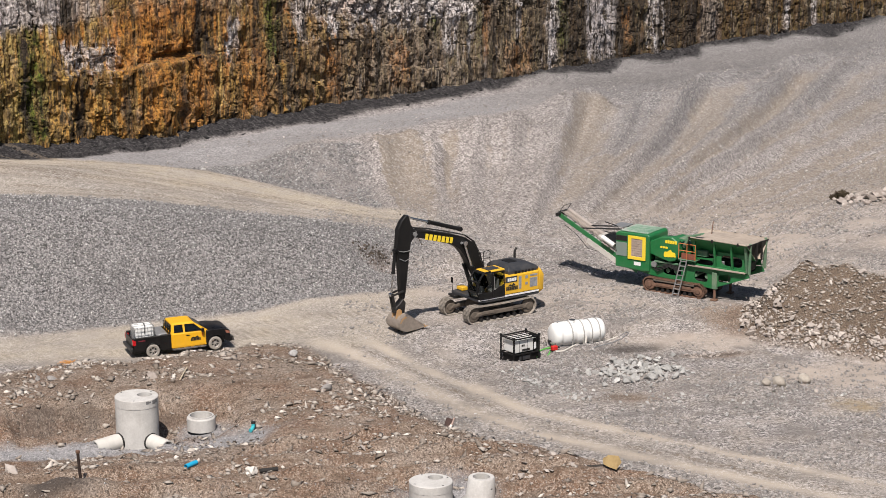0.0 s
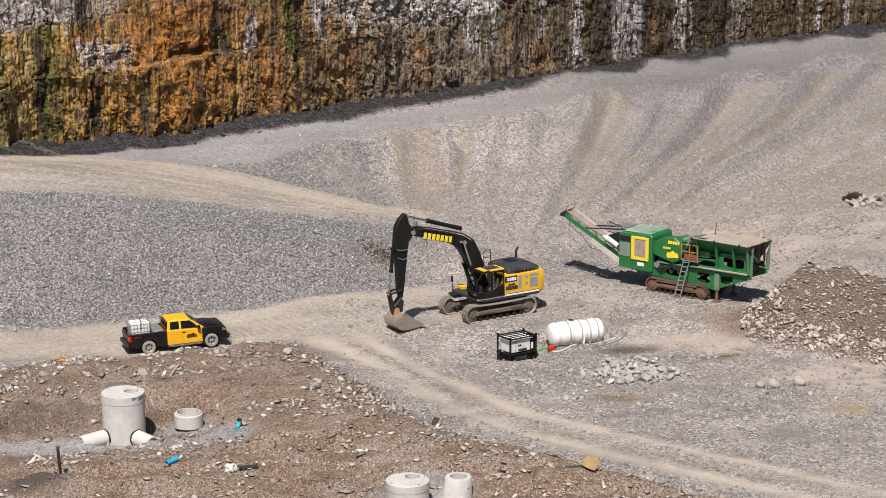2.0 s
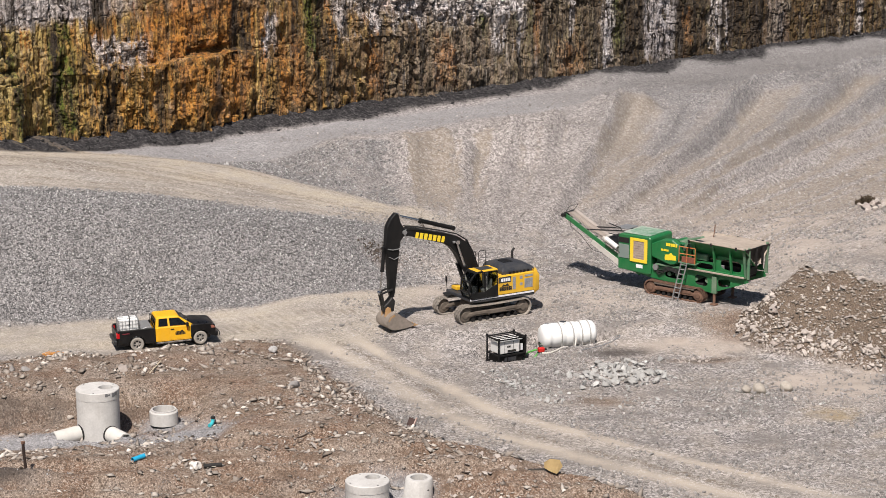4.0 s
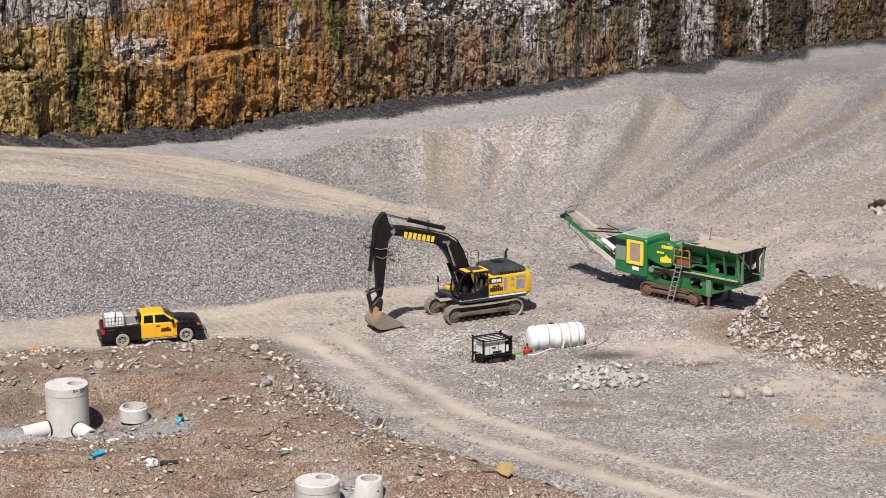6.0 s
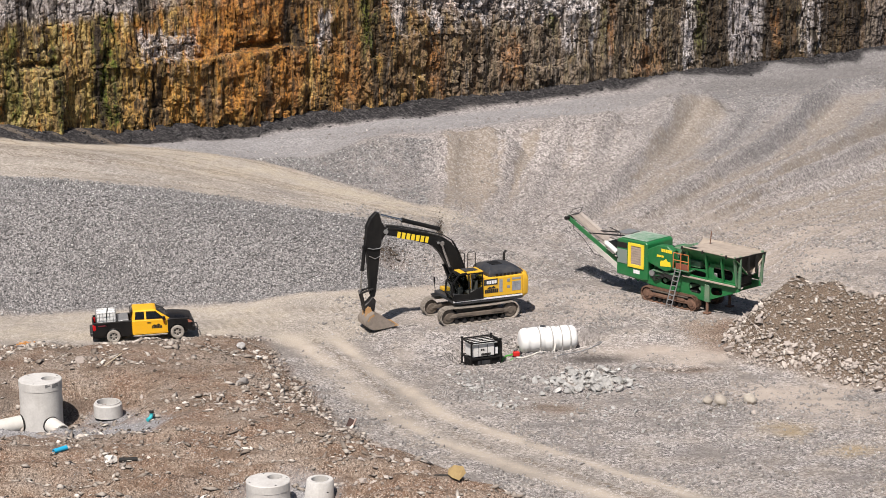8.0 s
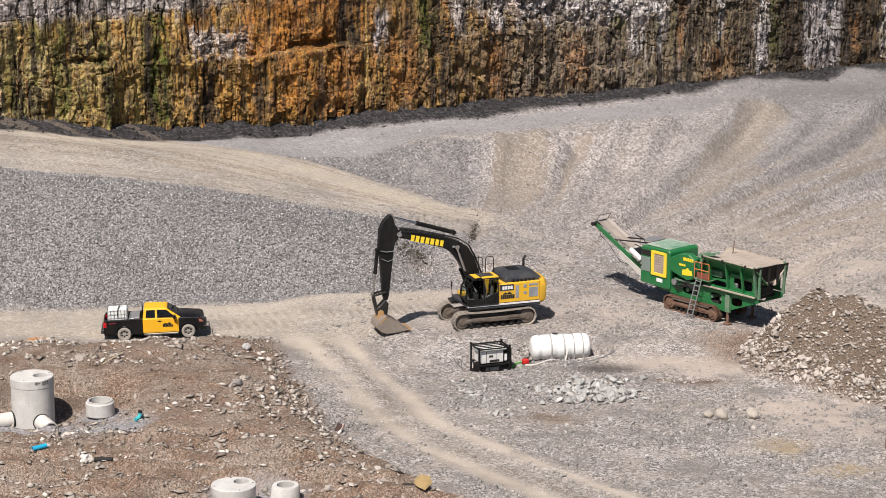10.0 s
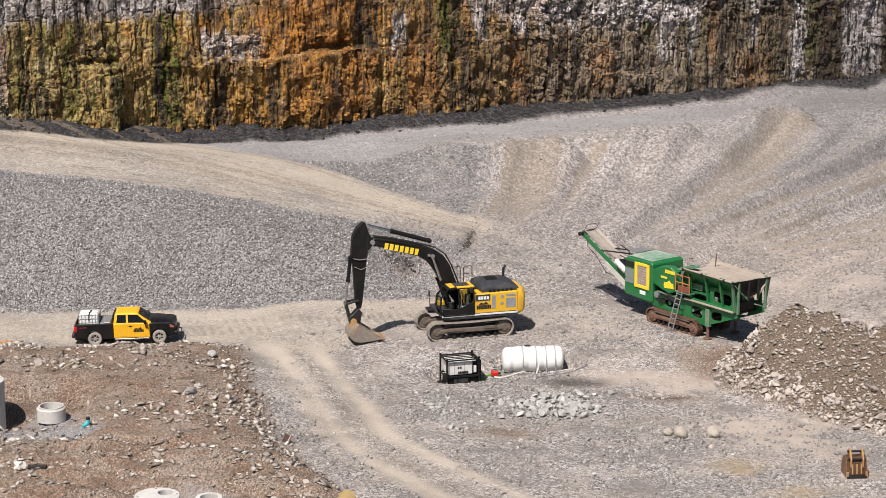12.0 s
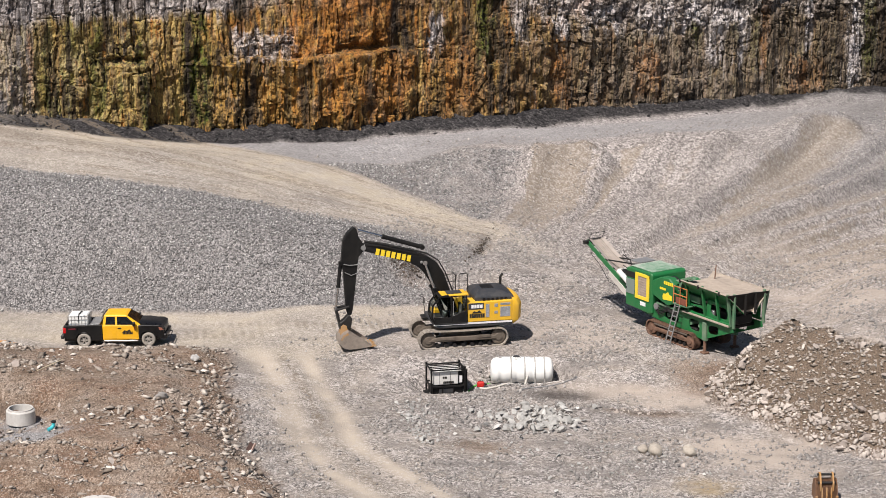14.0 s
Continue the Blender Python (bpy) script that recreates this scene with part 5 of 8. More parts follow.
    for y in (0.24, -0.24):
        sweep(bm, [(5.6, y, 6.15), (5.72, y, 5.3), (6.05, y, 4.98), (6.5, y, 4.95), (6.85, y, 5.05)], 0.028, 6)
        sweep(bm, [(6.0, y * 0.9, 4.5), (6.4, y * 0.9, 4.35), (6.78, y * 0.9, 4.55)], 0.022, 6)
    part("hose", bm, GREY_METAL, arm, "grey hydraulic hoses")
    cylinder("arm_cylinder", ex, (2.2, 0, 5.78), (6.1, 0, 7.02), 0.6, 0.13, BLACK)
    cylinder("bucket_cylinder", ex, (6.98, 0, 5.05), (7.28, 0, 2.32), 0.52, 0.11, BLACK)
    for y in (0.22, -0.22):
        bm = sweep(bmesh.new(), [(7.28, y, 2.32), (6.55, y, 2.5)], 0.07, 8)
        sweep(bm, [(7.28, y * 0.7, 2.32), (7.05, y * 0.7, 1.35)], 0.08, 8)
        part("bucket_link", bm, DARK_STEEL, ex)
    bm = prism(bmesh.new(), [(7.15, 1.5), (7.1, 1.15), (6.45, 1.1), (6.35, 1.75), (6.55, 2.02), (6.85, 1.7)], -0.24, 0.24, 0.03)
    part("quick_coupler", bm, DARK_STEEL, ex)
    m = Matrix.Translation((6.68, 0, 0.13)) @ Matrix.Rotation(math.pi, 4, "Z")
    build_bucket(ex, m, 1.4, STEEL_WORN, BUCKET_EDGE)
    return ex


build_excavator()


# ---- mobile jaw crusher ----
def plate_with_holes(outline, holes, y, thick):
    """A side plate with rounded openings cut through it."""
    bm = bmesh.new()

    def loop(points, closed=True):
        vs = [bm.verts.new((x, y, z)) for x, z in points]
        return [bm.edges.new((vs[i], vs[(i + 1) % len(vs)])) for i in range(len(vs))]

    edges = loop(outline)
    for cx, cz, w, h, shear in holes:
        ring = []
        for k in range(16):
            a = 2 * math.pi * k / 16
            ca, sa = math.cos(a), math.sin(a)
            px = math.copysign(abs(ca) ** 0.55, ca) * w / 2
            pz = math.copysign(abs(sa) ** 0.55, sa) * h / 2
            ring.append((cx + px, cz + pz + shear * px))
        edges += loop(ring)
    bmesh.ops.triangle_fill(bm, use_beauty=True, use_dissolve=False, edges=edges)
    faces = bm.faces[:]
    out = bmesh.ops.extrude_face_region(bm, geom=faces)
    bmesh.ops.translate(bm, verts=[v for v in out["geom"] if isinstance(v, bmesh.types.BMVert)], vec=(0, thick, 0))
    bmesh.ops.recalc_face_normals(bm, faces=bm.faces[:])
    return bm


GRILLE_RED = plain("dusty_radiator", (0.36, 0.28, 0.225), 0.8, 0.35, 12)
BELT = plain("worn_belt", (0.33, 0.29, 0.26), 0.85, 0.2, 3)
PALE_GREEN = paint("dust_whitened_green", (0.05, 0.2, 0.1), 0.6, 1.0, dirt=(0.5, 0.5, 0.46))
# DOOR_GREY: the reflection on the door's glass put into a grey-green paint
DOOR_GREY = paint("reflected_grey_green", (0.17, 0.22, 0.2), 0.5, 0.3)
SKIRT = plain("pale_skirt", (0.5, 0.47, 0.43), 0.7, 0.25, 3)
BRIGHT_YELLOW = paint("bright_yellow_frame", (0.82, 0.6, 0.03), 0.45, 0.15)


def build_crusher():
    cr = thing("crusher", pose(15.1, 4.23, 0.22, 0, 0, 137), "green tracked jaw crusher with raised conveyor and dusty hopper", "rock crusher")
    for s in (1, -1):
        y0, y1 = (0.9, 1.38) if s > 0 else (-1.38, -0.9)
        crawler(cr, y0, y1, 1.75, -1.75, 0.92, 0.17, RUST, RUST, 7, 0.02)
        part("track_cover", boxed((-1.5, min(y0, y1) + 0.05, 0.72), (1.5, max(y0, y1) - 0.02, 0.86), 0.03), FRAME_DUST, cr)
    # chassis side plates, upswept to the rear
    for y in (1.02, -1.1):
        outline = [(4.2, 1.3), (4.1, 1.62), (1.4, 1.95), (-1.2, 2.0), (-5.1, 2.1), (-5.25, 1.8), (-2.6, 0.74), (-1.9, 0.8), (-0.9, 0.95), (1.3, 0.98), (2.4, 1.1)]
        holes = [(-1.85, 1.42, 0.95, 0.66, 0.02), (-3.5, 1.5, 0.9, 0.5, -0.12), (0.2, 1.46, 1.3, 0.5, 0.0), (2.2, 1.48, 0.8, 0.34, 0.0)]
        part("chassis_plate", plate_with_holes(outline, holes, y, 0.08), GREEN, cr, "green chassis plate with rounded openings")
    bm = boxed((-4.6, -1.0, 1.75), (3.9, 1.0, 1.95), 0.03)
    box(bm, (-1.9, -1.0, 0.85), (1.9, 1.0, 1.2), 0.04)
    part("chassis", bm, DARK_STEEL, cr)
    for x in (-2.2, -1.4, 0.0, 0.6):
        part("cross_tube", rod(bmesh.new(), (x, -1.0, 1.45), (x, 1.0, 1.45), 0.14, 10), GREEN_DULL, cr)
    part("ledge", boxed((-5.05, 1.1, 2.06), (-1.0, 1.36, 2.16), 0.015), DUSTY_TAN, cr, "dusty walkway ledge")
    # engine house
    bm = prism(bmesh.new(), [(4.35, 1.3), (4.35, 3.5), (4.2, 3.62), (2.0, 3.66), (1.86, 3.55), (1.84, 1.25), (2.2, 1.2)], -1.28, 1.25, 0.05)
    house = part("engine_house", bm, GREEN, cr, "green engine house")
    part("roof_panel", boxed((2.1, -1.1, 3.655), (4.1, 1.05, 3.7), 0.015), PALE_GREEN, house, "dusty roof panel")
    frame = bmesh.new()
    for a, b in (((3.4, 1.25, 1.92), (2.1, 1.31, 2.12)), ((3.4, 1.25, 3.3), (2.1, 1.31, 3.48)), ((3.4, 1.25, 1.92), (3.16, 1.31, 3.48)), ((2.34, 1.25, 1.92), (2.1, 1.31, 3.48))):
        box(frame, (min(a[0], b[0]), 1.25, min(a[2], b[2])), (max(a[0], b[0]), 1.31 if abs(a[2] - b[2]) < 0.5 else 1.316, max(a[2], b[2])), 0.01)
    part("radiator_frame", frame, BRIGHT_YELLOW, house, "bright yellow radiator frame")
    part("radiator_grille", boxed((3.16, 1.25, 2.12), (2.34, 1.275, 3.3), 0.0), GRILLE_RED, house, "dust-clogged radiator grille")
    for k in range(7):
        z = 2.2 + k * 0.155
        part("louvre", boxed((3.14, 1.274, z), (2.36, 1.29, z + 0.05), 0.0), DUSTY_TAN, house)
    part("side_door", boxed((4.3, 1.25, 2.05), (3.5, 1.28, 2.95), 0.015), DOOR_GREY, house, "grey-green door, its glassy reflection put into the colour")
    part("dark_vent", boxed((4.3, 1.25, 3.05), (3.5, 1.27, 3.4), 0.01), DARK_STEEL, house)
    part("sticker", boxed((2.95, 1.25, 1.55), (2.45, 1.262, 1.78), 0.0), MARK_WHITE, house, "white sticker")
    part("hinge", boxed((4.28, 1.27, 2.3), (4.22, 1.3, 2.4), 0.0), DARK_STEEL, house)
    part("top_grating", boxed((4.25, -0.9, 3.66), (5.15, 0.3, 3.72), 0.01), GREY_METAL, house)
    bm = bmesh.new()
    sweep(bm, [(4.3, 0.9, 3.66), (4.5, 0.8, 3.85), (5.6, 0.5, 3.95)], 0.035, 6)
    sweep(bm, [(4.3, 0.9, 3.3), (5.6, 0.5, 3.3)], 0.03, 6)
    part("stay_rod", bm, DARK_STEEL, cr)
    # flywheel guard
    bm = prism(bmesh.new(), [(1.75, 3.32), (0.95, 3.7), (0.2, 3.78), (-0.25, 3.5), (-0.42, 2.8), (-0.1, 2.25), (0.3, 2.12), (1.72, 2.5)], 0.85, 1.38, 0.05)
    guard = part("flywheel_guard", bm, GREEN, cr, "green hexagonal flywheel guard with yellow markings")
    bars((0.12, 0.16, 0.14, 0.16, 0.12), 0.62, 3.55, 0.2, 1.382, 0.03, 0.0, guard, MARK_YELLOW, "model_marking")
    bars((0.16, 0.16, 0.16), 0.98, 3.12, 0.13, 1.382, 0.03, 0.0, guard, MARK_YELLOW, "hand_marking")
    bm = prism(bmesh.new(), [(0.72, 2.62), (0.65, 2.78), (0.45, 2.8), (0.25, 2.95), (0.1, 2.8), (-0.1, 2.78), (-0.15, 2.5), (0.68, 2.42)], 1.382, 1.395, 0)
    part("sign_emblem", bm, MARK_YELLOW, guard)
    part("flywheel", lathe(bmesh.new(), [(0, -0.15), (0.75, -0.15), (0.75, 0.15), (0, 0.15)], 24, Matrix.Translation((0.6, 0.7, 2.95)) @ AXLE), DARK_STEEL, cr)
    part("jaw_box", prism(bmesh.new(), [(1.7, 1.95), (1.7, 3.1), (0.6, 3.5), (-0.9, 3.3), (-1.0, 2.0)], -0.95, 0.8, 0.05), GREEN, cr)
    part("motor", rod(bmesh.new(), (1.5, 0.9, 1.8), (1.5, 1.25, 1.8), 0.2, 12), GREY_METAL, cr)
    bm = bmesh.new()
    for k in range(4):
        sweep(bm, [(1.7, 1.1, 1.9 - k * 0.1), (1.2, 1.25, 1.75 - k * 0.12), (0.4, 1.2, 1.95 - k * 0.06), (-0.4, 1.15, 1.8 - k * 0.1)], 0.035, 6)
    part("hose_bundle", bm, RUBBER, cr)
    part("flange_rail", boxed((1.5, 1.05, 1.95), (-0.9, 1.22, 2.06), 0.01), GREEN_DULL, cr)
    # walkway cage and ladder
    bm = bmesh.new()
    for x in (-0.42, -1.0, -1.6):
        sweep(bm, [(x, 1.5, 2.5), (x, 1.5, 3.5)], 0.03, 6)
    for z in (3.5, 3.05):
        sweep(bm, [(-0.42, 1.5, z), (-1.6, 1.5, z)], 0.03, 6)
    cage = part("guard_rail", bm, ORANGE, cr, "orange walkway rail")
    part("toe_plate", boxed((-0.62, 1.48, 2.52), (-1.62, 1.52, 2.9), 0.01), plain("red_brown_plate", (0.22, 0.07, 0.04), 0.7, 0.4), cage, "rust-red toe plate")
    part("walkway", boxed((-0.4, 0.9, 2.44), (-1.65, 1.55, 2.5), 0.01), GREEN_DULL, cr)
    part("canopy", prism(bmesh.new(), [(-0.3, 3.74), (-0.35, 3.8), (-1.5, 3.72), (-1.5, 3.66)], 0.2, 1.3, 0.01), GREEN_DULL, cr)
    bm = bmesh.new()
    for dx in (0, -0.42):
        sweep(bm, [(-0.62 + dx, 1.52, 2.5), (-0.2 + dx, 1.85, 0.1)], 0.04, 6)
    ladder = part("ladder", bm, GREY_METAL, cr, "grey access ladder")
    for k in range(8):
        f = (k + 0.5) / 8
        part("rung", rod(bmesh.new(), (-0.62 + 0.42 * f, 1.52 + 0.33 * f, 2.5 - 2.4 * f), (-1.04 + 0.42 * f, 1.52 + 0.33 * f, 2.5 - 2.4 * f), 0.03, 6), GREY_METAL, ladder)
    # hopper: flared sides, ribs and posts
    x0, x1 = -0.95, -5.3
    for s in (1, -1):
        fx = x0 if s > 0 else -0.1
        tz = 4.05 if s > 0 else 3.92
        wide = 1.72 if s > 0 else 1.38

        def shell(inner, outer):
            """The bent side: upright below, flared above."""
            rings = []
            for x, dz in ((fx, 0.0), (x1, -0.04)):
                k = x - (0.35 if x == fx else 0)
                rings.append([(x, s * (0.35 + inner), 2.75), (k, s * (wide + inner), tz + dz), (k, s * (wide + outer), tz + dz), (x, s * (0.35 + outer), 2.75)])
            bm = bmesh.new()
            loft(bm, rings)
            return bm

        side = part("hopper_side", shell(0.0, 0.06), GREEN if s > 0 else GREEN_DULL, cr, "flared green hopper side")
        part("hopper_lining", shell(-0.03, -0.004), DUSTY_TAN, side, "tan dusty wear plates")
        rim = sweep(bmesh.new(), [(fx - 0.3, (wide + 0.04) * s, tz + 0.01), (x1, (wide + 0.04) * s, tz - 0.03)], 0.04, 8)
        part("rim", rim, DUSTY_TAN, side)
        for x in (-1.5, -2.9, -4.1, -5.1):
            bm = prism(bmesh.new(), [(x + 0.06, 2.1), (x + 0.06, 4.05), (x - 0.06, 4.05), (x - 0.06, 2.1)], 1.05 * s, 1.2 * s, 0.01)
            bm2 = bmesh.new()
            loft(bm2, [[(x + 0.05, 1.1 * s, 2.1), (x + 0.05, 1.24 * s, 2.1), (x - 0.05, 1.24 * s, 2.1), (x - 0.05, 1.1 * s, 2.1)], [(x + 0.07, 1.42 * s, tz - 0.05), (x + 0.07, 1.58 * s, tz - 0.05), (x - 0.07, 1.58 * s, tz - 0.05), (x - 0.07, 1.42 * s, tz - 0.05)]])
            bm.free()
            part("rib", bm2, GREEN_DULL if x < -5 else GREEN, side)
        part("beam", boxed((-1.2, 1.12 * s, 2.12), (-5.1, 1.26 * s, 2.24), 0.02), GREEN, side)
        part("feeder_plate", plate_with_holes([(-1.1, 2.12), (-1.1, 2.6), (-2.9, 2.75), (-3.0, 3.2), (-5.0, 3.2), (-5.0, 2.16)], [(-2.1, 2.4, 1.2, 0.36, 0), (-4.0, 2.7, 1.5, 0.68, 0.04)], 1.08 * s, 0.05), GREEN, side)
        for x in (-1.3, -2.9, -4.7):
            part("lug", boxed((x - 0.06, (wide + 0.02) * s, tz - 0.15), (x + 0.06, (wide + 0.12) * s, tz + 0.05), 0.015), DARK_STEEL, side)
    bm = bmesh.new()
    loft(bm, [[(x1 + 0.35, -0.6, 2.7), (x1, -1.38, 3.88), (x1 - 0.05, -1.38, 3.88), (x1 + 0.3, -0.6, 2.7)], [(x1 + 0.35, 0.6, 2.7), (x1, 1.72, 4.0), (x1 - 0.05, 1.72, 4.0), (x1 + 0.3, 0.6, 2.7)]])
    back = part("hopper_back", bm, DARK_STEEL, cr, "dark scuffed hopper back plate")
    part("back_lining", prism(bmesh.new(), [(x1 + 0.2, 3.2), (x1 + 0.04, 3.85), (x1 + 0.08, 3.85), (x1 + 0.24, 3.2)], -0.95, 0.95, 0), DUSTY_TAN, back)
    for y in (-1.1, 1.1):
        part("back_post", boxed((x1 - 0.02, y - 0.07, 2.0), (x1 + 0.14, y + 0.07, 4.0), 0.02), GREEN_DULL, back, "faded green post")
    for y in (-0.4, 0.35):
        part("back_rib", boxed((x1 - 0.08, y - 0.05, 2.7), (x1 + 0.05, y + 0.05, 3.85), 0.01), DARK_STEEL, back)
    bm = bmesh.new()
    loft(bm, [[(x0 - 0.1, -0.55, 2.72), (x1 + 0.2, -0.55, 2.8), (x1 + 0.2, 0.55, 2.8), (x0 - 0.1, 0.55, 2.72)], [(x0 - 0.2, -0.6, 2.82), (x1 + 0.2, -0.66, 2.9), (x1 + 0.2, 0.66, 2.9), (x0 - 0.2, 0.6, 2.82)]])
    part("feeder_pan", bm, DUSTY_TAN, cr, "dusty vibrating feeder pan")
    # a dusty fill lies almost level with the rim
    rings = []
    for i in range(25):
        x = -1.35 - 3.95 * i / 24
        rings.append([(x, y, 3.93 - 0.02 * abs(y) + 0.04 * math.sin(x * 1.9 + y) * math.cos(y * 2.3)) for y in np.linspace(-1.24, 1.56, 17)])
    bm = bmesh.new()
    loft(bm, rings, caps=False, close=False)
    part("fill", bm, DUSTY_TAN, cr, "level fill of tan dust and fines in the hopper", True)
    part("antenna", rod(bmesh.new(), (-1.75, -0.4, 3.9), (-1.85, -0.4, 4.75), 0.035, 6), RUST, cr)
    bm = prism(bmesh.new(), [(-0.6, 3.3), (-0.95, 4.0), (-1.9, 4.28), (-2.0, 4.22), (-1.1, 3.9), (-0.75, 3.2)], 1.0, 1.4, 0.01)
    part("front_wing", bm, GREEN_DULL, cr, "faded green hopper wing")
    for s in (1, -1):
        bm = boxed((-2.68, 1.12 * s - 0.12, 0.75), (-3.02, 1.12 * s + 0.12, 1.85), 0.03)
        leg = part("jack_leg", bm, GREEN_DULL, cr, "hydraulic jack leg with rusty foot")
        bm = rod(bmesh.new(), (-2.85, 1.12 * s, 0.1), (-2.85, 1.12 * s, 0.8), 0.09, 12)
        box(bm, (-3.05, 1.12 * s - 0.2, 0.0), (-2.65, 1.12 * s + 0.2, 0.1), 0.02)
        part("foot", bm, RUST, leg)
    bm = boxed((-1.1, -0.6, 2.05), (-4.9, 0.6, 2.6), 0.05)
    part("feeder_body", bm, DARK_STEEL, cr)
    part("spring_box", boxed((-3.4, 0.85, 2.15), (-3.0, 1.0, 2.6), 0.03), GREY_METAL, cr)
    part("oil_tank", boxed((-1.25, 0.7, 2.7), (-2.2, 1.02, 3.1), 0.04), GREEN_DULL, cr)
    # main conveyor, raised to the front
    a, b = Vector((3.0, 0, 1.1)), Vector((9.1, 0, 4.18))
    d = (b - a).normalized()
    up = Vector((-d.z, 0, d.x))
    m = Matrix(((d.x, 0, up.x, a.x), (0, 1, 0, 0), (d.z, 0, up.z, a.z), (0, 0, 0, 1)))
    long = (b - a).length
    bm = bmesh.new()
    for y in (-0.56, 0.5):
        box(bm, (0, y, -0.3), (long, y + 0.06, 0.0), 0.01, m)
    for k in range(9):
        box(bm, (0.4 + k * 0.75, -0.5, -0.24), (0.47 + k * 0.75, 0.5, -0.16), 0, m)
    conveyor = part("conveyor_frame", bm, GREEN, cr, "green conveyor frame")
    bm = bmesh.new()
    rings = []
    for x in (0.1, long * 0.5, long - 0.12):
        rings.append([m @ Vector((x, y, z)) for y, z in ((-0.56, 0.16), (-0.3, 0.06), (0.3, 0.06), (0.56, 0.16), (0.54, 0.12), (0.3, 0.02), (-0.3, 0.02), (-0.54, 0.12))])
    loft(bm, rings)
    part("belt", bm, BELT, conveyor, "pale worn conveyor belt")
    bm = bmesh.new()
    for y in (-0.3, -0.15, 0.0, 0.15, 0.3):
        box(bm, (0.2, y - 0.012, 0.062 + abs(y) * 0.12), (long - 0.15, y + 0.012, 0.08 + abs(y) * 0.12), 0, m)
    part("belt_stripe", bm, DUSTY_TAN, conveyor)
    part("head_drum", rod(bmesh.new(), m @ Vector((long - 0.1, -0.5, -0.1)), m @ Vector((long - 0.1, 0.5, -0.1)), 0.17, 16), DARK_STEEL, conveyor)
    part("drive_motor", rod(bmesh.new(), m @ Vector((long - 0.1, 0.55, -0.1)), m @ Vector((long - 0.1, 0.85, -0.1)), 0.13, 12), DARK_STEEL, conveyor)
    bm = sweep(bmesh.new(), [m @ Vector((long - 0.05, -0.5, 0.1)), m @ Vector((long - 0.1, -0.5, 0.55)), m @ Vector((long - 0.1, 0.5, 0.55)), m @ Vector((long - 0.05, 0.5, 0.1))], 0.02, 6)
    part("head_guard", bm, DARK_STEEL, conveyor)
    part("skirt", box(bmesh.new(), (1.2, 0.56, -0.62), (4.1, 0.6, -0.28), 0.0, m), SKIRT, conveyor, "pale steel dust skirt")
    part("dust_cover", box(bmesh.new(), (1.5, -0.52, 0.06), (3.6, 0.52, 0.34), 0.05, m), SKIRT, conveyor, "pale dust cover over the belt")
    part("magnet", box(bmesh.new(), (2.1, -0.7, 0.4), (3.2, 0.75, 0.62), 0.05, m), DARK_STEEL, conveyor)
    part("magnet_belt", rod(bmesh.new(), m @ Vector((2.15, 0.8, 0.5)), m @ Vector((3.2, 0.8, 0.5)), 0.16, 12), WHITE_PAINT, conveyor, "white magnet roller")
    bm = bmesh.new()
    for y in (-0.45, 0.48):
        sweep(bm, [m @ Vector((5.0, y, -0.1)), (4.35, y, 3.6)], 0.045, 6)
    part("brace", bm, DARK_STEEL, conveyor)
    bm = sweep(bmesh.new(), [m @ Vector((6.2, 0.56, -0.2)), m @ Vector((6.0, 0.6, -0.5)), m @ Vector((5.0, 0.6, -0.55)), m @ Vector((3.8, 0.6, -0.9)), m @ Vector((2.6, 0.5, -0.5))], 0.02, 6)
    part("cable", bm, RUBBER, conveyor)
    return cr


build_crusher()


# ---- pickup truck ----
TRUCK_BLACK = paint("truck_black", (0.006, 0.006, 0.007), 0.25, 0.03)
TRUCK_BLACK.node_tree.nodes["Principled BSDF"].inputs["Specular IOR Level"].default_value = 0.3
TRUCK_YELLOW = paint("truck_yellow", (0.82, 0.43, 0.008), 0.3, 0.08)
TYRE = plain("dusty_tyre", (0.3, 0.275, 0.24), 0.95, 0.3, 8)
RIM = plain("dusty_alloy", (0.5, 0.47, 0.43), 0.4, 0.3, 8, 0.5)


def arch(x, z, r, n=9):
    return [(x + r * math.cos(math.pi * k / (n - 1)), z + r * math.sin(math.pi * k / (n - 1))) for k in range(n)]


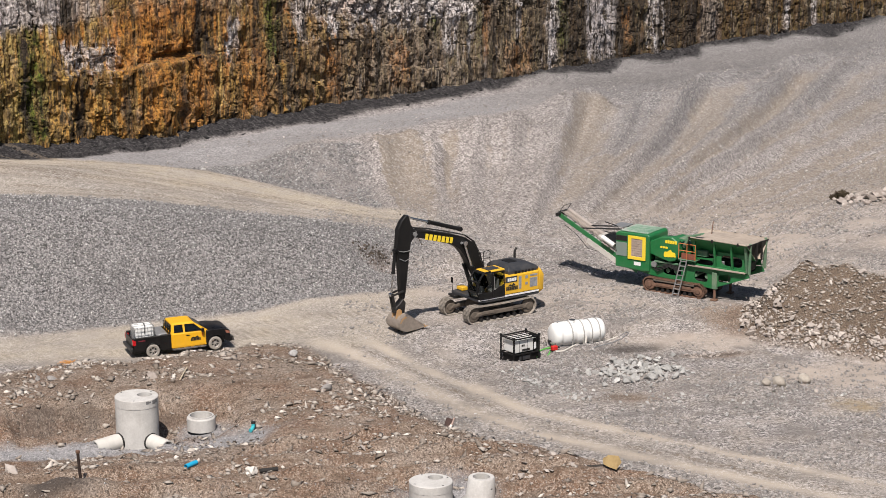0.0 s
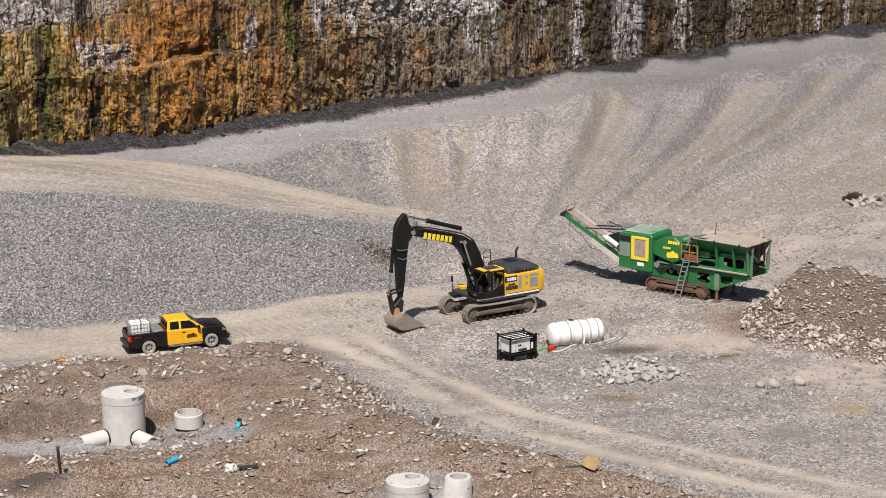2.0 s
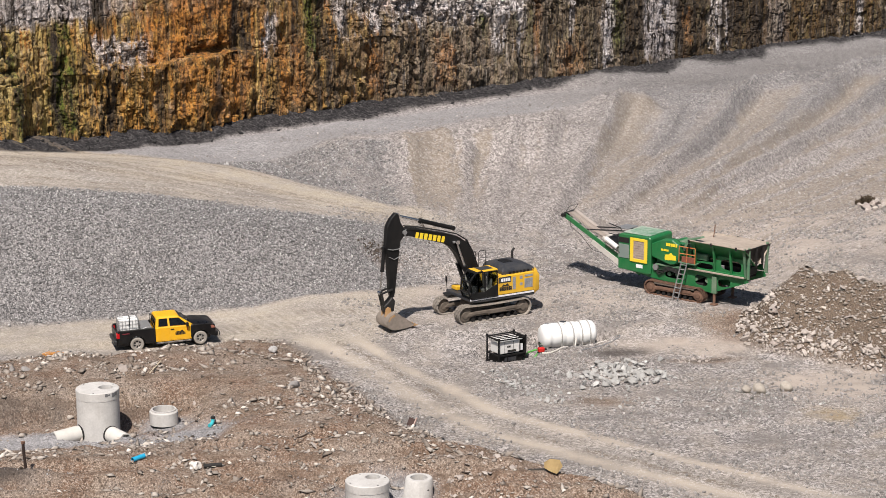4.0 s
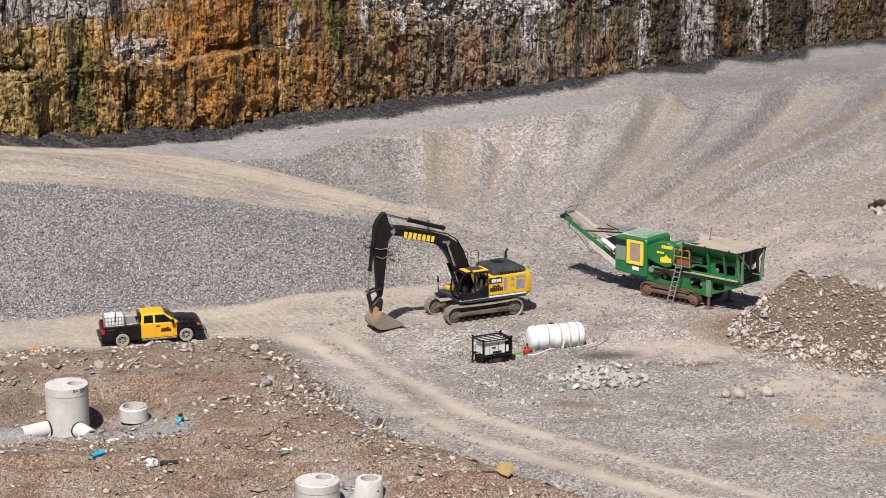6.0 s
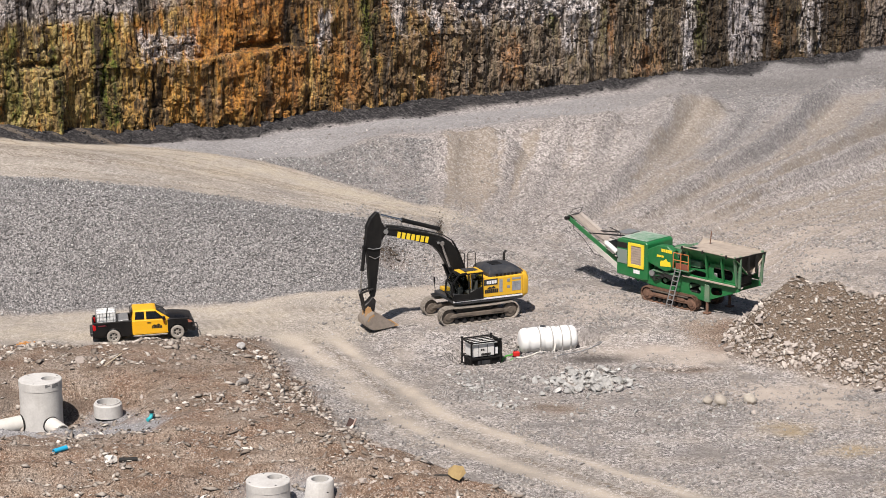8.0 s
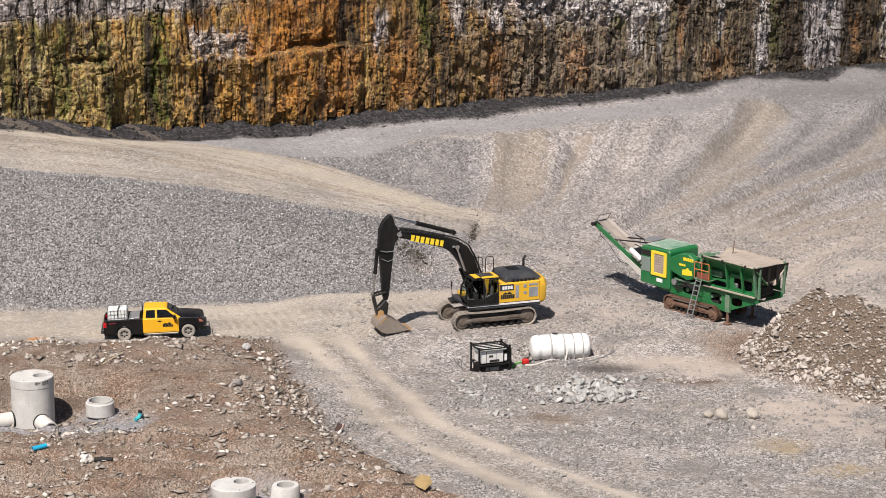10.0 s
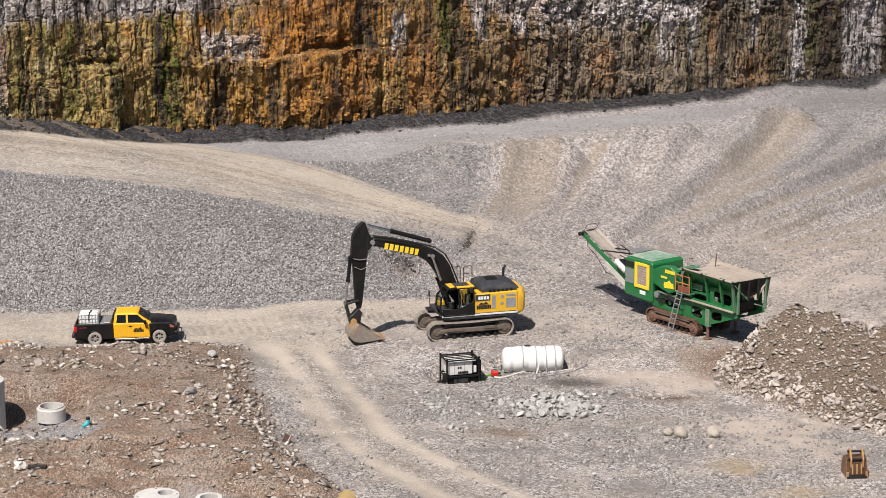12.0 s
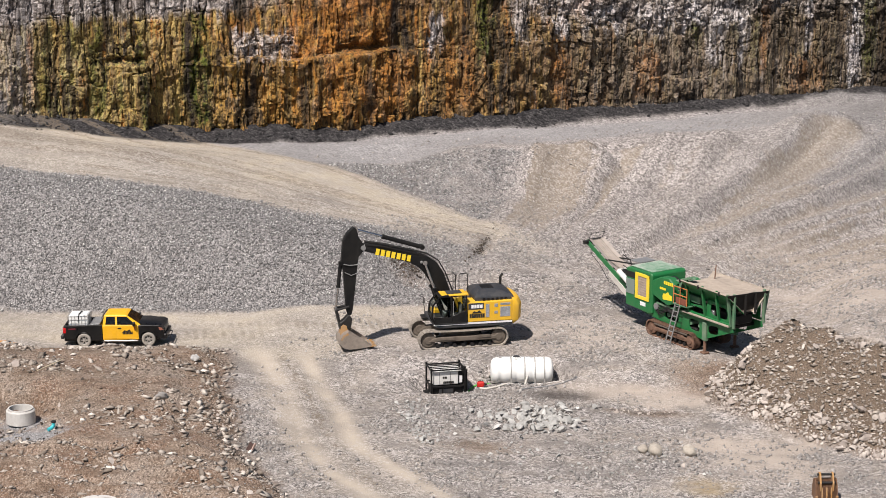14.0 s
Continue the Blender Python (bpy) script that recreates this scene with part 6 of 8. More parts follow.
def build_truck():
    ht = thing("pickup_truck", pose(-19.36, -3.1, -0.38, 0, -1.6, 12.4), "yellow and black pickup truck parked on the dirt road", "pickup truck")
    wb, W = 3.78, 1.0
    # front clip: fenders and hood
    out = [(3.2, 0.5), (3.2, 1.24)] + [(3.4, 1.27), (4.45, 1.24), (4.68, 1.12), (4.7, 0.62), (4.55, 0.45)] + arch(wb, 0.42, 0.5)[1:-1] + [(wb - 0.5, 0.42)]
    part("fender_body", prism(bmesh.new(), out, -W, W, 0.03), TRUCK_BLACK, ht, "black front fenders")
    rings = [[(2.9, y, 1.24 + (0.14 if abs(y) < 0.8 else 0.0)) for y in (-0.96, -0.78, 0, 0.78, 0.96)], [(3.7, y, 1.25 + (0.12 if abs(y) < 0.8 else 0.0)) for y in (-0.97, -0.78, 0, 0.78, 0.97)], [(4.5, y, 1.2 + (0.04 if abs(y) < 0.8 else 0)) for y in (-0.93, -0.76, 0, 0.76, 0.93)], [(4.66, y, 1.08) for y in (-0.88, -0.74, 0, 0.74, 0.88)]]
    bm = bmesh.new()
    loft(bm, rings, caps=False, close=False)
    bmesh.ops.solidify(bm, geom=bm.faces[:], thickness=0.03)
    part("hood", bm, TRUCK_BLACK, ht, "glossy black hood", True)
    # cab
    out = [(1.12, 0.42), (1.12, 1.28), (3.26, 1.26), (3.26, 0.42)]
    cab = part("cab", prism(bmesh.new(), out, -0.985, 0.985, 0.03), TRUCK_YELLOW, ht, "yellow extended cab")
    base, top = 1.26, 1.83
    ring0 = [(1.12, -0.96, base), (3.42, -0.93, base - 0.02), (3.42, 0.93, base - 0.02), (1.12, 0.96, base)]
    ring1 = [(1.22, -0.78, top), (2.55, -0.76, top - 0.01), (2.55, 0.76, top - 0.01), (1.22, 0.78, top)]
    ring2 = [(1.32, -0.66, top + 0.045), (2.42, -0.64, top + 0.035), (2.42, 0.64, top + 0.035), (1.32, 0.66, top + 0.045)]
    bm = bmesh.new()
    soften(bm, loft(bm, [ring0, ring1, ring2]), 0.025)
    roof = part("roof", bm, TRUCK_YELLOW, cab, "yellow roof and pillars")

    def pane(name, corners):
        bm = bmesh.new()
        f = bm.faces.new([bm.verts.new(c) for c in corners])
        bmesh.ops.solidify(bm, geom=[f], thickness=0.012)
        part(name, bm, GLASS, cab)

    for s in (1, -1):
        side = lambda x, z: (x, s * (0.968 - (z - base) / (top - base) * 0.18), z)
        pane("front_window", [side(1.98, 1.33), side(3.05, 1.31), side(2.55, 1.75), side(1.98, 1.77)][:: s])
        pane("rear_window", [side(1.3, 1.34), side(1.86, 1.33), side(1.86, 1.77), side(1.36, 1.77)][:: s])
        part("door", prism(bmesh.new(), [(1.98, 0.5), (1.98, 1.26), (3.2, 1.24), (3.12, 0.5)], s * 0.975, s * 0.995, 0.006), TRUCK_YELLOW, cab)
        part("rear_door", prism(bmesh.new(), [(1.24, 0.5), (1.24, 1.26), (1.95, 1.26), (1.95, 0.5)], s * 0.975, s * 0.995, 0.006), TRUCK_YELLOW, cab)
        part("door_handle", boxed((2.02, s * 0.99, 1.08), (2.22, s * 1.015, 1.15), 0.008), TRUCK_BLACK, cab)
        part("step_bar", boxed((1.15, s * 0.92, 0.32), (3.2, s * 1.06, 0.4), 0.02), CHROME, ht, "bright side step")
        bm = boxed((2.92, s * 1.0, 1.27), (3.08, s * 1.24, 1.49), 0.03)
        part("mirror", bm, TRUCK_BLACK, ht)
        bm = prism(bmesh.new(), [(4.45, 0.95), (4.4, 1.16), (4.62, 1.1), (4.7, 0.95)], s * 0.72, s * 1.005, 0.01)
        part("headlight", bm, plain("headlight_lens", (0.32, 0.13, 0.09), 0.2, 0.2), ht, "amber-tinted headlight")
        part("tail_light", boxed((-1.2, s * 0.8, 0.86), (-1.0, s * 1.012, 1.2), 0.03), RED_LAMP, ht, "red tail light")
        # bed side
        out = [(-1.14, 0.55), (-1.14, 1.26), (1.1, 1.28), (1.1, 0.42)] + arch(0.0, 0.42, 0.5) + [(-0.52, 0.5)]
        bed = part("bed_side", prism(bmesh.new(), out, s * 0.84, s * 1.0, 0.02), TRUCK_BLACK, ht, "black bed side")
        part("bed_cap", boxed((-1.14, s * 0.82, 1.265), (1.1, s * 1.01, 1.3), 0.01), RUBBER, bed)
        part("decal", prism(bmesh.new(), [(-0.85, 1.08), (-0.88, 1.14), (-0.5, 1.16), (-0.4, 1.1)], s * 1.001, s * 1.008, 0), plain("dark_red_decal", (0.16, 0.02, 0.03), 0.4, 0.1), bed)
    bars((0.07, 0.08, 0.07, 0.08, 0.07, 0.08, 0.07), 2.88, 0.9, 0.15, -1.006, 0.012, 0.0, cab, MARK_BLACK, "sign_marking")
    part("sign_emblem", prism(bmesh.new(), [(2.3, 0.91), (2.42, 0.99), (2.55, 0.95), (2.7, 1.03), (2.8, 0.91)], -1.006, -0.995, 0), MARK_BLACK, cab)
    part("fender_stripe", boxed((2.98, -1.008, 0.98), (3.06, -0.996, 1.24), 0), plain("orange_tape", (0.55, 0.13, 0.01), 0.5, 0.1), cab)
    a, b = (3.36, 1.28), (2.58, 1.81)
    pane("windscreen", [(a[0] + 0.012, -0.86, a[1]), (a[0] + 0.012, 0.86, a[1]), (b[0] + 0.012, 0.72, b[1]), (b[0] + 0.012, -0.72, b[1])])
    pane("back_window", [(1.14, 0.8, 1.38), (1.14, -0.8, 1.38), (1.2, -0.68, 1.76), (1.2, 0.68, 1.76)])
    part("bed_floor", boxed((-1.12, -0.86, 0.62), (1.1, 0.86, 0.7), 0.01), RUBBER, ht)
    part("tailgate", boxed((-1.2, -0.84, 0.6), (-1.13, 0.84, 1.25), 0.02), TRUCK_BLACK, ht)
    bm = boxed((1.1, -0.8, 1.2), (1.14, 0.8, 1.28), 0.01)
    for y in (-0.75, -0.25, 0.25, 0.75):
        sweep(bm, [(1.08, y, 1.28), (1.1, y, 1.76)], 0.025, 6)
    sweep(bm, [(1.1, -0.75, 1.76), (1.1, 0.75, 1.76)], 0.025, 6)
    part("headache_rack", bm, TRUCK_BLACK, ht)
    part("rear_bumper", boxed((-1.36, -0.95, 0.5), (-1.18, 0.95, 0.72), 0.03), plain("black_bumper", (0.03, 0.03, 0.03), 0.5, 0.3), ht)
    bm = boxed((4.6, -0.98, 0.42), (4.86, 0.98, 0.72), 0.05)
    part("front_bumper", bm, TRUCK_BLACK, ht)
    part("grille", boxed((4.64, -0.68, 0.74), (4.74, 0.68, 1.06), 0.02), plain("dark_grille", (0.04, 0.04, 0.04), 0.4, 0.3), ht)
    bm = sweep(bmesh.new(), [(4.85, -0.5, 0.5), (5.0, -0.5, 0.5), (5.03, -0.5, 0.3)], 0.03, 6)
    sweep(bm, [(4.85, 0.5, 0.5), (5.0, 0.5, 0.5), (5.03, -0.5, 0.5)], 0.03, 6)
    part("tow_bracket", bm, DARK_STEEL, ht)
    part("underbody", boxed((-1.2, -0.7, 0.3), (4.4, 0.7, 0.6), 0.03), DARK_STEEL, ht)
    for x in (0.0, wb):
        for s in (1, -1):
            m = Matrix.Translation((x, s * 0.86, 0.41)) @ AXLE
            bm = lathe(bmesh.new(), [(0.25, -0.13), (0.36, -0.135), (0.4, -0.1), (0.41, 0), (0.4, 0.1), (0.36, 0.135), (0.25, 0.13)], 28, m)
            wheel = part("wheel", bm, TYRE, ht, "dusty off-road tyre", True)
            bm = bmesh.new()
            lathe(bm, [(0.26, -0.12), (0.23, -0.06), (0.21, 0.0), (0.23, 0.06), (0.26, 0.12)], 24, m)
            lathe(bm, [(0, -0.09), (0.07, -0.09), (0.07, 0.09), (0, 0.09)], 12, m)
            for k in range(6):
                t = Matrix.Rotation(2 * math.pi * k / 6, 4, "Z")
                box(bm, (0.05, -0.035, 0.02), (0.24, 0.035, 0.06), 0, m @ t)
                box(bm, (0.05, -0.035, -0.06), (0.24, 0.035, -0.02), 0, m @ t)
            part("rim", bm, RIM, wheel, "dusty six-spoke rim")
            part("brake_disc", lathe(bmesh.new(), [(0, -0.02), (0.24, -0.02), (0.24, 0.02), (0, 0.02)], 20, m), DARK_STEEL, wheel)
    return ht


TRUCK = build_truck()


def on_truck(x, y, z):
    return pose(-19.36, -3.1, -0.38, 0, -1.6, 12.4) @ pose(x, y, z)


def build_ibc():
    tote = thing("tote_tank", on_truck(-0.36, 0.0, 0.7), "white plastic liquid tote in a steel cage in the truck bed", "tank")
    bm = boxed((-0.56, -0.5, 0.16), (0.56, 0.5, 1.12), 0.06)
    lathe(bm, [(0.1, 1.12), (0.1, 1.18), (0, 1.18)], 16)
    part("bottle", bm, WHITE_PLASTIC, tote)
    bm = bmesh.new()
    for z in (0.2, 0.42, 0.64, 0.86, 1.1):
        sweep(bm, [(-0.6, -0.54, z), (0.6, -0.54, z), (0.6, 0.54, z), (-0.6, 0.54, z), (-0.6, -0.54, z)], 0.012, 5)
    for k in range(7):
        x = -0.6 + 0.2 * k
        sweep(bm, [(x, -0.54, 0.14), (x, -0.54, 1.12)], 0.012, 5)
        sweep(bm, [(x, 0.54, 0.14), (x, 0.54, 1.12)], 0.012, 5)
    for k in range(6):
        y = -0.54 + 0.216 * k
        sweep(bm, [(-0.6, y, 0.14), (-0.6, y, 1.12)], 0.012, 5)
        sweep(bm, [(0.6, y, 0.14), (0.6, y, 1.12)], 0.012, 5)
    for y in (-0.2, 0.2):
        sweep(bm, [(-0.6, y, 1.13), (0.6, y, 1.13)], 0.016, 5)
    part("cage", bm, GREY_METAL, tote, "galvanised wire cage")
    bm = boxed((-0.6, -0.54, 0.0), (0.6, 0.54, 0.05), 0.01)
    for x in (-0.5, 0, 0.5):
        box(bm, (x - 0.07, -0.54, 0.05), (x + 0.07, 0.54, 0.14), 0.01)
    part("pallet", bm, GREY_METAL, tote)
    bm = sweep(bmesh.new(), [(0.0, -0.56, 0.75), (0.05, -0.5, 1.15), (0.1, 0.0, 1.2), (0.12, 0.3, 1.15)], 0.03, 6)
    part("strap", bm, RUBBER, tote, "black hose laid over the top")
    box_ = thing("tool_chest", on_truck(0.62, 0.0, 0.7), "grey ribbed steel tool chest in the truck bed", "tool box")
    part("body", boxed((-0.3, -0.8, 0.0), (0.3, 0.8, 0.52), 0.02), GREY_METAL, box_)
    lid = part("lid", prism(bmesh.new(), [(-0.32, 0.52), (-0.32, 0.58), (0.0, 0.66), (0.32, 0.66), (0.32, 0.52)], -0.82, 0.82, 0.015), GREY_METAL, box_)
    part("latch", boxed((-0.35, -0.06, 0.45), (-0.31, 0.06, 0.56), 0.005), DARK_STEEL, lid)


build_ibc()


# ---- concrete pipework ----
def concrete_material():
    n = Nodes("pale_concrete", 0.8)
    fac = n.math("ADD", n.math("MULTIPLY", n.noise(1.3, 5), 0.6), n.math("MULTIPLY", n.noise(9, 5, 0.7), 0.4))
    c = n.ramp(fac, (0.32, (0.4, 0.385, 0.365)), (0.6, (0.56, 0.545, 0.52)))
    c = n.mix(n.ramp(n.noise(2.2, 4, 0.6, n.stretch(1, 1, 0.12)), (0.55, 0.0), (0.72, 0.35)), c, (0.36, 0.33, 0.29))
    n.bump(n.noise(30, 4, 0.7), 0.15, 0.008)
    return n.done(c)


CONCRETE = concrete_material()
PIPE_WHITE = plain("pale_pipe", (0.56, 0.54, 0.5), 0.7, 0.15, 3)
BLUE = plain("blue_plastic", (0.02, 0.36, 0.6), 0.4, 0.15, 6)
TEAL = plain("teal_plastic", (0.05, 0.45, 0.5), 0.4, 0.15, 6)


def ring_solid(bm, outer, inner, z0, z1, cx=0.0, cy=0.0, chamfer=0.0, seg=40):
    lathe(bm, [(outer, z0), (outer, z1 - chamfer), (outer - chamfer, z1), (inner, z1), (inner, z0), (outer, z0)], seg, Matrix.Translation((cx, cy, 0)))
    return bm


def lid_with_hole(r, hx, hy, hr, z0, z1, seg=48):
    """A round slab with one off-centre round opening through it."""
    bm = bmesh.new()
    edges = []
    for cx, cy, rr, n in ((0, 0, r - 0.03, seg), (hx, hy, hr, 28)):
        vs = [bm.verts.new((cx + rr * math.cos(2 * math.pi * k / n), cy + rr * math.sin(2 * math.pi * k / n), z1)) for k in range(n)]
        edges += [bm.edges.new((vs[k], vs[(k + 1) % n])) for k in range(n)]
    bmesh.ops.triangle_fill(bm, use_beauty=True, use_dissolve=False, edges=edges)
    lathe(bm, [(r - 0.03, z1), (r, z1 - 0.03), (r, z0), (r - 0.2, z0)], seg)
    lathe(bm, [(hr, z1), (hr, z0 - 0.1)], 28, Matrix.Translation((hx, hy, 0)))
    bmesh.ops.remove_doubles(bm, verts=bm.verts[:], dist=0.001)
    return bm


def dots(parent, r, z, angles):
    for a in angles:
        x, y = r * math.cos(radians(a)), r * math.sin(radians(a))
        part("lifting_hole", rod(bmesh.new(), (x, y, z - 0.02), (x, y, z + 0.006), 0.045, 10), DARK_STEEL, parent)


def build_manhole():
    mh = thing("manhole", pose(-20.38, -18.55, -0.86), "tall precast concrete manhole with two stub pipes in a pit", "manhole")
    part("barrel", ring_solid(bmesh.new(), 1.12, 0.95, 0.0, 2.26), CONCRETE, mh, "smooth concrete barrel", True)
    lid = part("lid", lid_with_hole(1.135, 0.42, 0.1, 0.38, 2.27, 2.73), CONCRETE, mh, "concrete slab lid with an off-centre opening", True)
    dots(lid, 0.98, 2.73, (38, 142, 262))
    bm = bmesh.new()
    for a, w, z, h in ((-62, 0.14, 2.52, 0.16), (-56, 0.2, 2.56, 0.08), (-40, 0.22, 2.46, 0.2), (-31, 0.2, 2.5, 0.18)):
        m = Matrix.Rotation(radians(a), 4, "Z")
        box(bm, (1.13, -w / 2, z), (1.142, w / 2, z + h), 0, m)
    part("stencil_marking", bm, plain("grey_stencil", (0.17, 0.17, 0.17), 0.8, 0.3, 20), lid, "smudged dark stencil bars")
    for ax, ay, long in ((-0.86, -0.5, 2.5), (0.62, -0.78, 2.3)):
        d = Vector((ax, ay, -0.06)).normalized()
        a, b = d * 0.9 + Vector((0, 0, 0.52)), d * long + Vector((0, 0, 0.12))
        m = Matrix.Translation(a) @ d.to_track_quat("Z", "Y").to_matrix().to_4x4()
        bm = lathe(bmesh.new(), [(0.42, 0.0), (0.42, (b - a).length), (0.35, (b - a).length), (0.35, 0.1), (0, 0.1)], 28, m)
        pipe = part("stub_pipe", bm, PIPE_WHITE, mh, "pale plastic stub pipe", True)
        k = 0.26
        bm = lathe(bmesh.new(), [(0.42, k - 0.1), (0.46, k - 0.1), (0.455, k - 0.03), (0.42, k - 0.02)], 28, m)
        part("boot", bm, RUBBER, pipe, "black rubber boot", True)


def build_ring():
    r = thing("manhole_riser", pose(-17.02, -17.6, -0.45), "low concrete manhole riser ring set in pale gravel", "manhole")
    bm = lathe(bmesh.new(), [(0.76, 0.0), (0.76, 0.66), (0.71, 0.72), (0.66, 0.72), (0.66, 0.79), (0.58, 0.79), (0.58, 0.0)], 40)
    part("riser", bm, CONCRETE, r, "", True)
    part("floor", rod(bmesh.new(), (0, 0, 0.1), (0, 0, 0.2), 0.58, 24), FRAME_DUST, r)
    part("step_iron", sweep(bmesh.new(), [(-0.5, 0.2, 0.55), (-0.2, 0.15, 0.55), (-0.1, 0.0, 0.6)], 0.02, 6), RUST, r)


def build_second():
    mh = thing("manhole", pose(-6.85, -31.75, -0.35), "squat precast concrete manhole in pale gravel", "manhole")
    part("barrel", ring_solid(bmesh.new(), 1.03, 0.86, 0.0, 1.05), CONCRETE, mh, "", True)
    lid = part("lid", lid_with_hole(1.045, 0.28, 0.42, 0.36, 1.06, 1.45), CONCRETE, mh, "concrete slab lid with an off-centre opening", True)
    dots(lid, 0.9, 1.45, (20, 110, 205, 300))
    c = thing("manhole_cone", pose(-4.45, -31.7, -0.35), "tapered concrete manhole cone beside the squat manhole", "manhole cone")
    bm = bmesh.new()
    rings = []
    for z, r, x in ((0.0, 0.98, -0.28), (0.12, 0.9, -0.2), (0.6, 0.7, 0.0), (1.45, 0.64, 0.04), (1.5, 0.6, 0.04), (1.5, 0.41, 0.04), (0.4, 0.41, 0.04)):
        rings.append([(x + r * math.cos(2 * math.pi * k / 36), r * math.sin(2 * math.pi * k / 36), z) for k in range(36)])
    loft(bm, rings)
    part("cone", bm, CONCRETE, c, "", True)
    part("lifting_hole", rod(bmesh.new(), (0.44, -0.52, 1.0), (0.41, -0.48, 1.02), 0.06, 10), DARK_STEEL, c)


build_manhole()
build_ring()
build_second()


# ---- generator, water tank and hoses ----
def build_generator():
    g = thing("generator", pose(2.68, -4.55, -1.43, 0, 0, 27), "skid generator with white panels in a black steel roll frame", "generator")
    w, d, h = 0.95, 0.64, 1.66
    bm = bmesh.new()
    for x in (-w, w):
        for y in (-d, d):
            box(bm, (x - 0.045, y - 0.045, 0.0), (x + 0.045, y + 0.045, h), 0.01)
    for z in (0.12, 0.66, h - 0.04):
        for y in (-d, d):
            box(bm, (-w, y - 0.04, z - 0.04), (w, y + 0.04, z + 0.04), 0.01)
        for x in (-w, w):
            box(bm, (x - 0.04, -d, z - 0.04), (x + 0.04, d, z + 0.04), 0.01)
    for x in (-w, w):
        for y in (-d, d):
            box(bm, (x - 0.06, y - 0.06, h - 0.02), (x + 0.06, y + 0.06, h + 0.1), 0.02)
    part("roll_frame", bm, BLACK, g, "black square-tube frame")
    bm = boxed((-w - 0.18, -d - 0.14, 0.0), (w + 0.05, d + 0.06, 0.12), 0.02)
    part("skid", bm, BLACK, g)
    part("base_tank", boxed((-0.86, -0.55, 0.14), (0.86, 0.55, 0.58), 0.03), BLACK, g, "black base tank")
    part("housing", boxed((-0.8, -0.52, 0.72), (0.62, 0.52, 1.46), 0.04), WHITE_PAINT, g, "white enclosure")
    part("top_panel", boxed((-0.82, -0.54, 1.465), (0.8, 0.54, 1.52), 0.02), WHITE_PAINT, g, "dusty white top")
    part("end_panel", boxed((0.64, -0.5, 0.72), (0.86, 0.5, 1.46), 0.02), BLACK, g)
    part("side_label", boxed((0.68, -0.515, 0.8), (0.84, -0.5, 1.2), 0), MARK_WHITE, g)
    part("side_label", boxed((0.87, -0.3, 0.8), (0.88, 0.2, 1.25), 0), CHARCOAL, g)
    bars((0.09,) * 6, 0.35, 0.92, 0.13, -0.534, 0.012, 0.0, g, MARK_BLACK, "sign_marking")
    bars((0.1, 0.1), -0.05, 1.2, 0.12, -0.534, 0.03, 0.0, g, MARK_BLACK, "small_marking")
    for x in (-0.45, 0.15):
        part("panel_seam", boxed((x - 0.012, -0.53, 0.74), (x + 0.012, -0.518, 1.44), 0), CHARCOAL, g)
    bm = boxed((0.99, -0.45, 0.25), (1.16, 0.45, 1.5), 0.03)
    part("side_guard", bm, BLACK, g)
    for y in (-0.3, 0.0, 0.3):
        part("roof_bar", boxed((-w, y - 0.025, h - 0.06), (w, y + 0.025, h - 0.01), 0.005), BLACK, g)
    for x in (-0.32, 0.32):
        part("front_bar", boxed((x - 0.03, -d - 0.03, 0.1), (x + 0.03, -d + 0.03, 0.68), 0.006), BLACK, g)
    part("socket_box", boxed((-0.5, -0.62, 0.26), (0.3, -0.55, 0.52), 0.02), CHARCOAL, g)
    part("lifting_eye", sweep(bmesh.new(), [(-0.1, 0, 1.51), (-0.1, 0, 1.6), (0.1, 0, 1.6), (0.1, 0, 1.51)], 0.02, 6), BLACK, g)


# white hoops greyed: the shadow along them is put into this colour
HOOP = plain("shaded_hoop_steel", (0.34, 0.33, 0.31), 0.5, 0.15, 6)


